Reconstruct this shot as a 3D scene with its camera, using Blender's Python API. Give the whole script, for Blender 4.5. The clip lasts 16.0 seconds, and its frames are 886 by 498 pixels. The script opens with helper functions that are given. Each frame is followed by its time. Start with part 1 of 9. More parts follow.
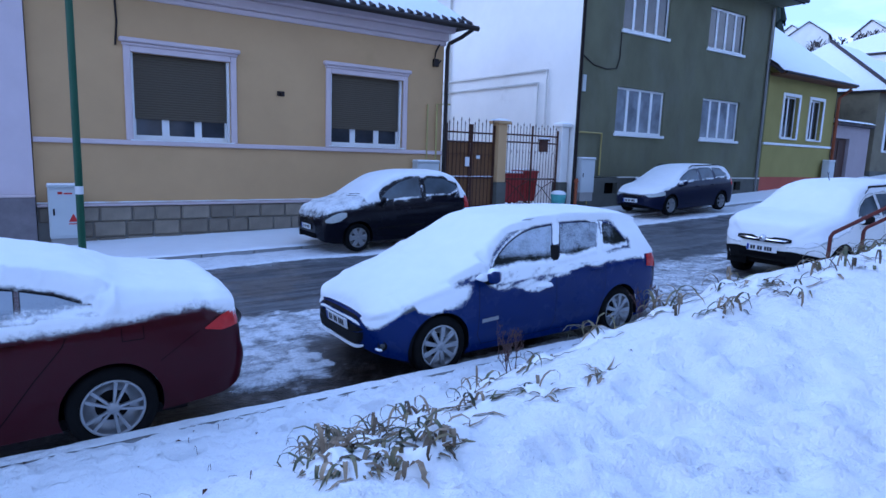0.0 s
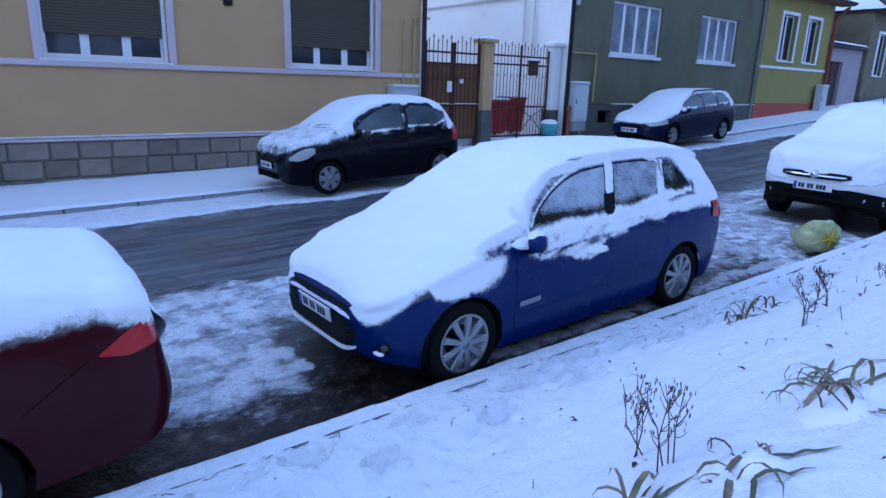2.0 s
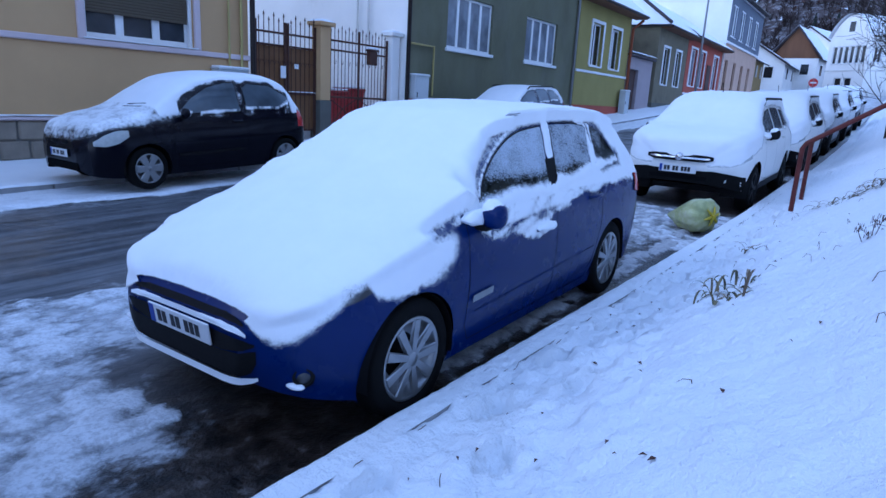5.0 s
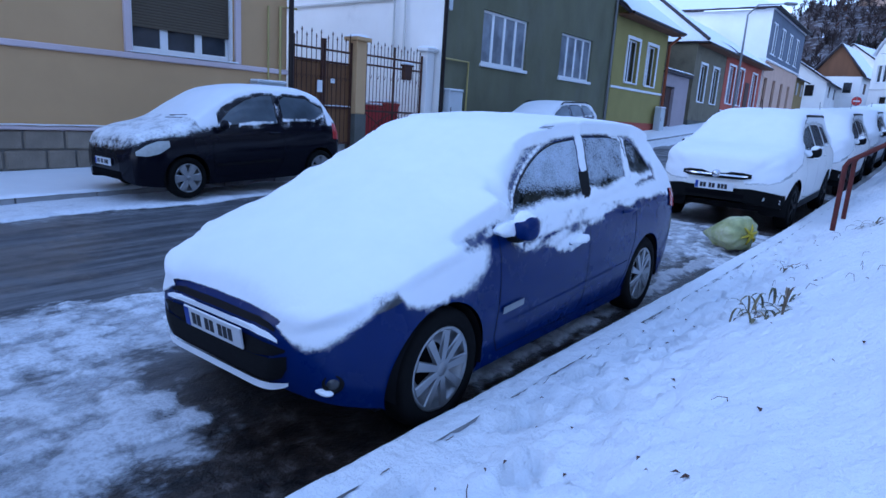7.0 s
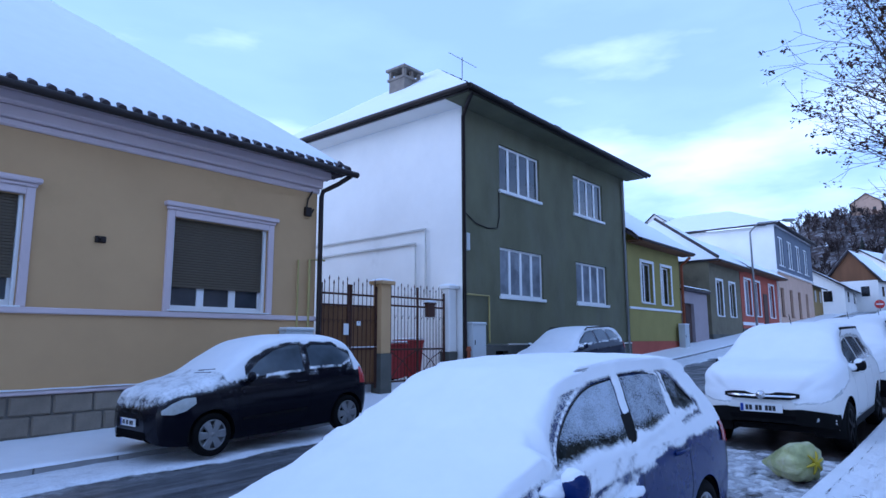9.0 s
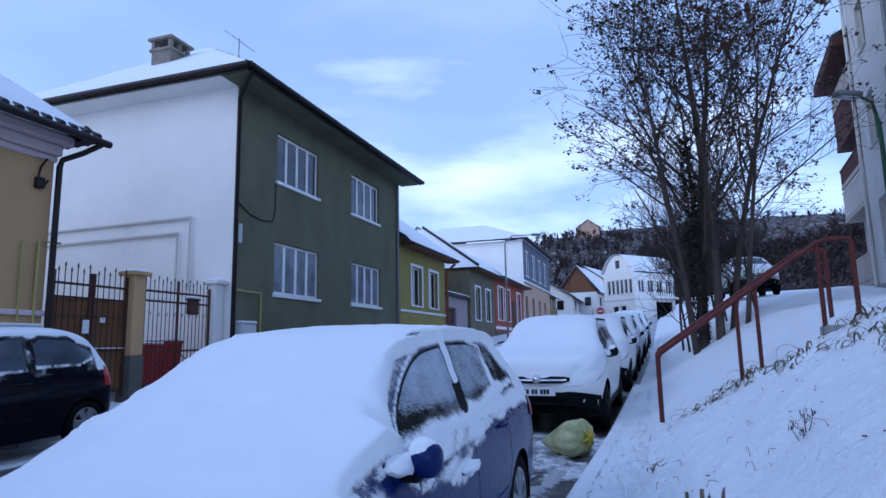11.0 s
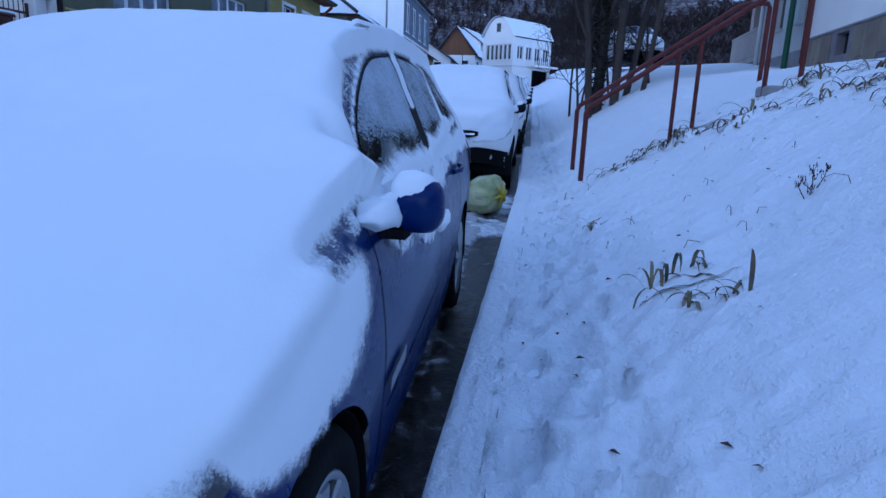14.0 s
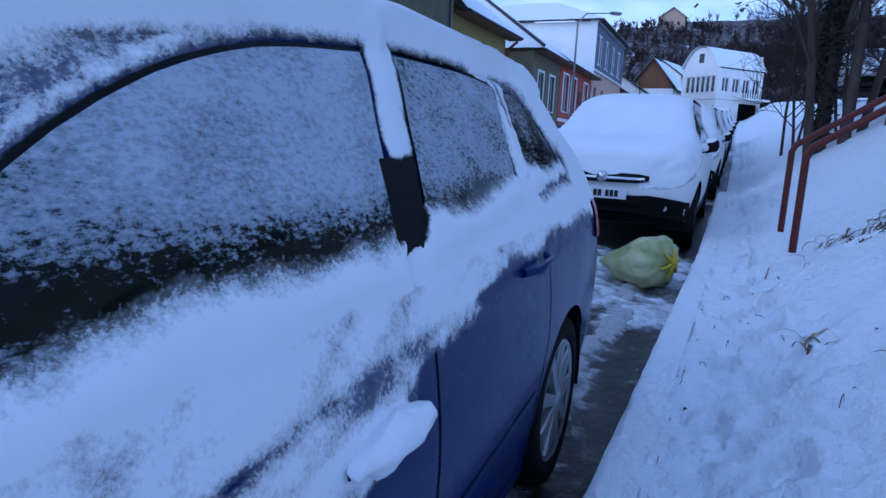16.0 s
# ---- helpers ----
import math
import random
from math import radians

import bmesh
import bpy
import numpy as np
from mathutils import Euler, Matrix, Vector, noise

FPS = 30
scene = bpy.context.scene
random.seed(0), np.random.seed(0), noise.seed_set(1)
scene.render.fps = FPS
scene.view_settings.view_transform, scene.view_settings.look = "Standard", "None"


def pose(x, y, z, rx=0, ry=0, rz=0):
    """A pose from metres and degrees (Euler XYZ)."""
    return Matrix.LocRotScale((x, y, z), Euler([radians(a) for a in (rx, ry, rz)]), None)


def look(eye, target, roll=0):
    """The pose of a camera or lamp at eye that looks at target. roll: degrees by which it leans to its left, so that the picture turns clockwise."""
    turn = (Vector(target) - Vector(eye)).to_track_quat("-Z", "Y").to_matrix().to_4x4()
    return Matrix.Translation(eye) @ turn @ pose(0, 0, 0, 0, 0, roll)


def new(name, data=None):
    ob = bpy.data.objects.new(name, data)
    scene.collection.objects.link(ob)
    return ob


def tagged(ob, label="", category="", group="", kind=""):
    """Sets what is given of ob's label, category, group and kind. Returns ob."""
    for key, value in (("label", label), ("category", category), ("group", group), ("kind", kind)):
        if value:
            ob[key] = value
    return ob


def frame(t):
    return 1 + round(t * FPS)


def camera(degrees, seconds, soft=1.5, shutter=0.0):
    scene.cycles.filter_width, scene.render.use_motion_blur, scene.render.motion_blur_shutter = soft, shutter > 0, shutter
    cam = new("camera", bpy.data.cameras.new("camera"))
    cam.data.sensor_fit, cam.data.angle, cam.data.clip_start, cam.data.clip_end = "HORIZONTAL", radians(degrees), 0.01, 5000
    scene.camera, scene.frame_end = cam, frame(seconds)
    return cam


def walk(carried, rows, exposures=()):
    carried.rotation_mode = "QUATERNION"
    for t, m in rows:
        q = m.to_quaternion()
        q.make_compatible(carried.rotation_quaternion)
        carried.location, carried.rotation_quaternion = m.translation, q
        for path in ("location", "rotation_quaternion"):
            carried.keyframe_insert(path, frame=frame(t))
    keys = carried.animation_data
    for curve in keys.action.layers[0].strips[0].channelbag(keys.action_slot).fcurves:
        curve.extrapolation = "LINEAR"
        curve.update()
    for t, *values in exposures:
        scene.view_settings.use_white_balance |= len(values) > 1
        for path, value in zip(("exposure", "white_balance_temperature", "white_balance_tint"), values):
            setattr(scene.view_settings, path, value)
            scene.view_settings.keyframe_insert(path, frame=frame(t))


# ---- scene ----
cam = camera(71.0, 16.0)
SKY, SUN = 0.13, 0.5
EXPOSURES = [(0.0, 0.72, 4950, 17), (2.0, 0.70, 4930, 17), (5.0, 0.70, 4920, 15), (8.2, 0.67, 4880, 15), (10.5, 0.28, 5350, 17), (11.5, 0.22, 5060, 15), (12.2, 0.14, 4760, 14), (13.5, 0.09, 4630, 14), (16.0, 0.15, 4750, 15)]
PATH = [
    (0, (-0.006, 0.17, 2.18), (1.14, 1.78, 1.871), 2.0),
    (0.5, (0.219, 0.691, 2.162), (1.26, 2.358, 1.788), 0.1),
    (1, (0.402, 1.147, 2.102), (1.611, 2.7, 1.742), 1.0),
    (1.5, (0.641, 1.609, 2.069), (1.703, 3.232, 1.581), 0.4),
    (2, (0.756, 1.927, 2.043), (1.969, 3.43, 1.523), 1.8),
    (2.5, (0.859, 2.241, 2.007), (2.181, 3.627, 1.431), 0.2),
    (3, (1.022, 2.472, 1.932), (2.312, 3.869, 1.315), 1.2),
    (3.5, (1.03, 2.697, 1.768), (2.489, 3.973, 1.274), 2.2),
    (4, (1.114, 2.92, 1.649), (2.47, 4.354, 1.323), -1.0),
    (4.5, (1.15, 3.069, 1.611), (2.579, 4.375, 1.107), 1.4),
    (5, (1.093, 3.193, 1.563), (2.702, 4.284, 1.091), 3.2),
    (7.3, (1.085, 3.192, 1.54), (2.64, 4.374, 1.111), 3.7),
    (7.5, (1.079, 3.189, 1.56), (2.649, 4.352, 1.131), 3.8),
    (8, (1.065, 3.245, 1.62), (2.588, 4.531, 1.462), 4.1),
    (8.2, (1.073, 3.253, 1.676), (2.552, 4.598, 1.739), 1.9),
    (10.3, (1.296, 3.619, 1.529), (2.922, 4.728, 1.888), -1.0),
    (10.5, (1.329, 3.717, 1.486), (3.009, 4.755, 1.805), -1.6),
    (11, (1.508, 3.902, 1.415), (3.383, 4.525, 1.726), -1.1),
    (11.5, (1.499, 4.058, 1.367), (3.472, 4.373, 1.466), 0.8),
    (11.8, (1.489, 4.12, 1.361), (3.473, 4.372, 1.399), 1.1),
    (12, (1.425, 4.162, 1.337), (3.397, 4.49, 1.273), 1.5),
    (12.5, (1.436, 4.228, 1.246), (3.343, 4.709, 0.883), 4.6),
    (13, (1.642, 4.286, 1.213), (3.482, 4.895, 0.719), 1.0),
    (13.5, (1.985, 4.403, 1.201), (3.805, 5.022, 0.65), -0.0),
    (14, (2.38, 4.554, 1.21), (4.32, 4.766, 0.774), 2.3),
    (14.5, (2.783, 4.543, 1.23), (4.675, 4.884, 0.678), 3.0),
    (15, (3.187, 4.548, 1.235), (5.097, 4.759, 0.68), 4.2),
    (15.5, (3.566, 4.475, 1.255), (5.511, 4.785, 0.907), -2.3),
    (16, (3.876, 4.422, 1.255), (5.682, 5.203, 0.899), 2.7),
]
walk(cam, [(t, look(eye, target, roll)) for t, eye, target, roll in PATH], EXPOSURES)

# ---- world, sun, light ----
world = bpy.data.worlds.new("world")
scene.world = world
world.use_nodes = True
wn, wl = world.node_tree.nodes, world.node_tree.links
wn.clear()
w_out, w_bg, w_sky = wn.new("ShaderNodeOutputWorld"), wn.new("ShaderNodeBackground"), wn.new("ShaderNodeTexSky")
w_sky.sky_type, w_sky.sun_disc = "NISHITA", False
w_sky.sun_elevation, w_sky.sun_rotation = radians(25), radians(-39)
w_sky.air_density, w_sky.dust_density, w_sky.ozone_density = 1.0, 0.3, 1.6
# thin evening cloud, denser towards the horizon
w_tc, w_map, w_noise, w_ramp = wn.new("ShaderNodeTexCoord"), wn.new("ShaderNodeMapping"), wn.new("ShaderNodeTexNoise"), wn.new("ShaderNodeValToRGB")
w_map.inputs["Scale"].default_value = (2.2, 2.2, 8.0)
w_noise.inputs["Scale"].default_value, w_noise.inputs["Detail"].default_value = 1.3, 6.0
w_ramp.color_ramp.elements[0].position, w_ramp.color_ramp.elements[1].position = 0.42, 0.88
w_ramp.color_ramp.elements[0].color = (0.62, 0.62, 0.62, 1)
w_mix = wn.new("ShaderNodeMix")
w_mix.data_type = "RGBA"
w_mix.inputs[7].default_value = (3.3, 4.35, 6.4, 1)
wl.new(w_tc.outputs["Generated"], w_map.inputs[0])
wl.new(w_map.outputs[0], w_noise.inputs["Vector"])
wl.new(w_noise.outputs[0], w_ramp.inputs[0])
wl.new(w_ramp.outputs[0], w_mix.inputs[0])
wl.new(w_sky.outputs[0], w_mix.inputs[6])
# banks of brighter cloud stand low over the roofs
w_sep, w_up, w_gain = wn.new("ShaderNodeSeparateXYZ"), wn.new("ShaderNodeMath"), wn.new("ShaderNodeVectorMath")
w_up.operation, w_up.use_clamp, w_gain.operation = "MULTIPLY_ADD", False, "SCALE"
w_up.inputs[1].default_value, w_up.inputs[2].default_value = -0.12, 1.12
wl.new(w_tc.outputs["Generated"], w_sep.inputs[0])
wl.new(w_sep.outputs[2], w_up.inputs[0])
w_low, w_bank, w_amount, w_both = wn.new("ShaderNodeMapRange"), wn.new("ShaderNodeTexNoise"), wn.new("ShaderNodeMath"), wn.new("ShaderNodeMix")
w_low.inputs[1].default_value, w_low.inputs[2].default_value, w_low.inputs[3].default_value, w_low.inputs[4].default_value = 0.10, 0.42, 0.62, -0.05
w_bank.inputs["Scale"].default_value, w_bank.inputs["Detail"].default_value = 1.1, 7.0
w_amount.operation, w_amount.use_clamp = "MULTIPLY_ADD", True
w_amount.inputs[1].default_value = 2.4
w_both.data_type = "RGBA"
w_both.inputs[7].default_value = (9.4, 10.0, 11.0, 1)
wl.new(w_map.outputs[0], w_bank.inputs["Vector"])
wl.new(w_sep.outputs[2], w_low.inputs[0])
w_lift = wn.new("ShaderNodeMath")
w_lift.operation = "SUBTRACT"
w_lift.inputs[1].default_value = 1.34
wl.new(w_low.outputs[0], w_lift.inputs[0])
wl.new(w_bank.outputs[0], w_amount.inputs[0])
wl.new(w_lift.outputs[0], w_amount.inputs[2])
wl.new(w_amount.outputs[0], w_both.inputs[0])
wl.new(w_mix.outputs[2], w_both.inputs[6])
wl.new(w_both.outputs[2], w_gain.inputs[0])
wl.new(w_up.outputs[0], w_gain.inputs["Scale"])
wl.new(w_gain.outputs[0], w_bg.inputs["Color"])
w_bg.inputs["Strength"].default_value = SKY
wl.new(w_bg.outputs[0], w_out.inputs[0])

sun_data = bpy.data.lights.new("sun", "SUN")
sun_data.energy, sun_data.angle, sun_data.color = SUN, radians(50), (1.0, 0.96, 0.92)
sun = new("sun", sun_data)
sun.matrix_world = look((-34.0, 42.0, 25.2), (0, 0, 0))

# ---- materials ----


def nodes_of(name):
    m = bpy.data.materials.new(name)
    m.use_nodes = True
    n, l = m.node_tree.nodes, m.node_tree.links
    return m, n, l, n["Principled BSDF"]


def noise_node(n, l, scale, detail=4.0, rough=0.55, stretch=None, source="Object"):
    tc, t = n.new("ShaderNodeTexCoord"), n.new("ShaderNodeTexNoise")
    t.inputs["Scale"].default_value, t.inputs["Detail"].default_value, t.inputs["Roughness"].default_value = scale, detail, rough
    if stretch:
        mp = n.new("ShaderNodeMapping")
        mp.inputs["Scale"].default_value = stretch
        l.new(tc.outputs[source], mp.inputs[0])
        l.new(mp.outputs[0], t.inputs["Vector"])
    else:
        l.new(tc.outputs[source], t.inputs["Vector"])
    return t.outputs[0]


def ramp(n, l, fac, stops):
    r = n.new("ShaderNodeValToRGB")
    while len(r.color_ramp.elements) < len(stops):
        r.color_ramp.elements.new(0.5)
    for e, (p, c) in zip(r.color_ramp.elements, stops):
        e.position, e.color = p, (*c, 1) if len(c) == 3 else c
    l.new(fac, r.inputs[0])
    return r.outputs[0]


def mixed(n, l, fac, a, b):
    m = n.new("ShaderNodeMix")
    m.data_type = "RGBA"
    for s, v in ((0, fac), (6, a), (7, b)):
        if isinstance(v, (tuple, float, int)):
            m.inputs[s].default_value = (*v, 1) if isinstance(v, tuple) else v
        else:
            l.new(v, m.inputs[s])
    return m.outputs[2]


def calc(n, l, op, a, b=None, c=None):
    m = n.new("ShaderNodeMath")
    m.operation = op
    for i, v in enumerate((a, b, c)):
        if v is None:
            continue
        if isinstance(v, (float, int)):
            m.inputs[i].default_value = v
        else:
            l.new(v, m.inputs[i])
    return m.outputs[0]


def bump(n, l, p, height, strength, distance=0.01):
    b = n.new("ShaderNodeBump")
    b.inputs["Strength"].default_value, b.inputs["Distance"].default_value = strength, distance
    l.new(height, b.inputs["Height"])
    l.new(b.outputs[0], p.inputs["Normal"])


def surface(name, col, rough=0.7, metal=0.0, vary=0.12, big=1.2, fine=40.0, relief=0.15, depth=0.004, coat=0.0, pieces=0.0, stain=None, stain_at=(0.55, 0.75), stretch=None, gloss=0.3):
    """A general surface: base colour with broad and fine variation, stains and fine relief."""
    m, n, l, p = nodes_of(name)
    a, b = noise_node(n, l, big, 5.0, 0.6, stretch), noise_node(n, l, fine, 4.0)
    lo, hi = tuple(c * (1 - vary) for c in col), tuple(min(1, c * (1 + vary)) for c in col)
    base = ramp(n, l, a, [(0.3, lo), (0.7, hi)])
    base = mixed(n, l, calc(n, l, "MULTIPLY", b, 0.5 * vary * 4), base, tuple(c * (1 - 1.6 * vary) for c in col))
    if stain:
        s = ramp(n, l, noise_node(n, l, big * 0.7, 8.0, 0.7, stretch), [(stain_at[0], (0, 0, 0)), (stain_at[1], (1, 1, 1))])
        base = mixed(n, l, s, base, stain)
    if pieces:
        oi, hs = n.new("ShaderNodeObjectInfo"), n.new("ShaderNodeHueSaturation")
        l.new(calc(n, l, "MULTIPLY_ADD", oi.outputs["Random"], 2 * pieces, 1 - pieces), hs.inputs["Value"])
        l.new(base, hs.inputs["Color"])
        base = hs.outputs[0]
    l.new(base, p.inputs["Base Color"])
    p.inputs["Metallic"].default_value, p.inputs["Specular IOR Level"].default_value = metal, gloss
    l.new(calc(n, l, "MULTIPLY_ADD", b, 0.2, rough - 0.1), p.inputs["Roughness"])
    if coat:
        p.inputs["Coat Weight"].default_value, p.inputs["Coat Roughness"].default_value = coat, 0.06
    if relief:
        bump(n, l, p, b, relief, depth)
    return m


def snow_surface(name, tint=(0.86, 0.88, 0.90), relief=0.5, dirt=0.0, clods=0.0, depth=0.006, thins=False):
    """Snow with fine grain; it may be soiled, cloddy, or thin out by the amount that the mesh carries."""
    m, n, l, p = nodes_of(name)
    if thins:
        at = n.new("ShaderNodeAttribute")
        at.attribute_name = "lies"
        grain = calc(n, l, "ADD", calc(n, l, "MULTIPLY", calc(n, l, "SUBTRACT", noise_node(n, l, 38.0, 6.0, 0.8), 0.5), 2.2), calc(n, l, "MULTIPLY", calc(n, l, "SUBTRACT", noise_node(n, l, 7.0, 5.0, 0.7), 0.5), 2.0))
        f = calc(n, l, "MULTIPLY_ADD", calc(n, l, "ADD", at.outputs["Fac"], grain), 0.4, 0.4)
        l.new(ramp(n, l, f, [(0.20, (0, 0, 0)), (0.5, (0.45, 0.45, 0.45)), (0.85, (1, 1, 1))]), p.inputs["Alpha"])
    a, b, c = noise_node(n, l, 3.5, 6.0, 0.6), noise_node(n, l, 60.0, 4.0, 0.7), noise_node(n, l, 420.0, 2.0)
    base = ramp(n, l, a, [(0.3, tuple(t * 0.96 for t in tint)), (0.7, tint)])
    if dirt:
        d = ramp(n, l, noise_node(n, l, 5.0, 9.0, 0.75), [(0.48, (0, 0, 0)), (0.64, (dirt, dirt, dirt))])
        d2 = ramp(n, l, noise_node(n, l, 34.0, 5.0, 0.7), [(0.46, (0, 0, 0)), (0.66, (dirt, dirt, dirt))])
        base = mixed(n, l, calc(n, l, "MAXIMUM", d, calc(n, l, "MULTIPLY", d2, 0.6)), base, (0.12, 0.115, 0.12))
    l.new(base, p.inputs["Base Color"])
    p.inputs["Roughness"].default_value = 0.65
    p.inputs["Subsurface Weight"].default_value = 0.0
    h = calc(n, l, "ADD", calc(n, l, "MULTIPLY", b, 0.8), calc(n, l, "MULTIPLY", c, 0.35))
    if clods:
        h = calc(n, l, "ADD", h, calc(n, l, "MULTIPLY", noise_node(n, l, 13.0, 5.0, 0.6), clods))
    bump(n, l, p, h, relief, depth)
    return m


def glass_surface(name, tint=(0.02, 0.025, 0.03), rough=0.05):
    m, n, l, p = nodes_of(name)
    v = noise_node(n, l, 2.0, 3.0)
    l.new(ramp(n, l, v, [(0.3, tuple(c * 0.7 for c in tint)), (0.7, tuple(c * 1.4 for c in tint))]), p.inputs["Base Color"])
    p.inputs["Roughness"].default_value = rough
    p.inputs["IOR"].default_value = 1.5
    return m


def paint(name, col, rough=0.28, dirt=0.3, metal=0.0):
    """Car paint with a clear coat, road grime towards no place in particular and droplets of melt."""
    m, n, l, p = nodes_of(name)
    a, b = noise_node(n, l, 2.5, 6.0, 0.65), noise_node(n, l, 90.0, 3.0)
    g = ramp(n, l, a, [(0.42, (0, 0, 0)), (0.78, (dirt, dirt, dirt))])
    base = mixed(n, l, g, col, tuple(0.7 * c + 0.004 for c in col))
    l.new(base, p.inputs["Base Color"])
    l.new(calc(n, l, "MULTIPLY_ADD", a, 0.25, rough - 0.08), p.inputs["Roughness"])
    p.inputs["Metallic"].default_value = metal
    p.inputs["Coat Weight"].default_value, p.inputs["Coat Roughness"].default_value = 0.16, 0.05
    p.inputs["Specular IOR Level"].default_value = 0.12
    bump(n, l, p, b, 0.05, 0.002)
    return m


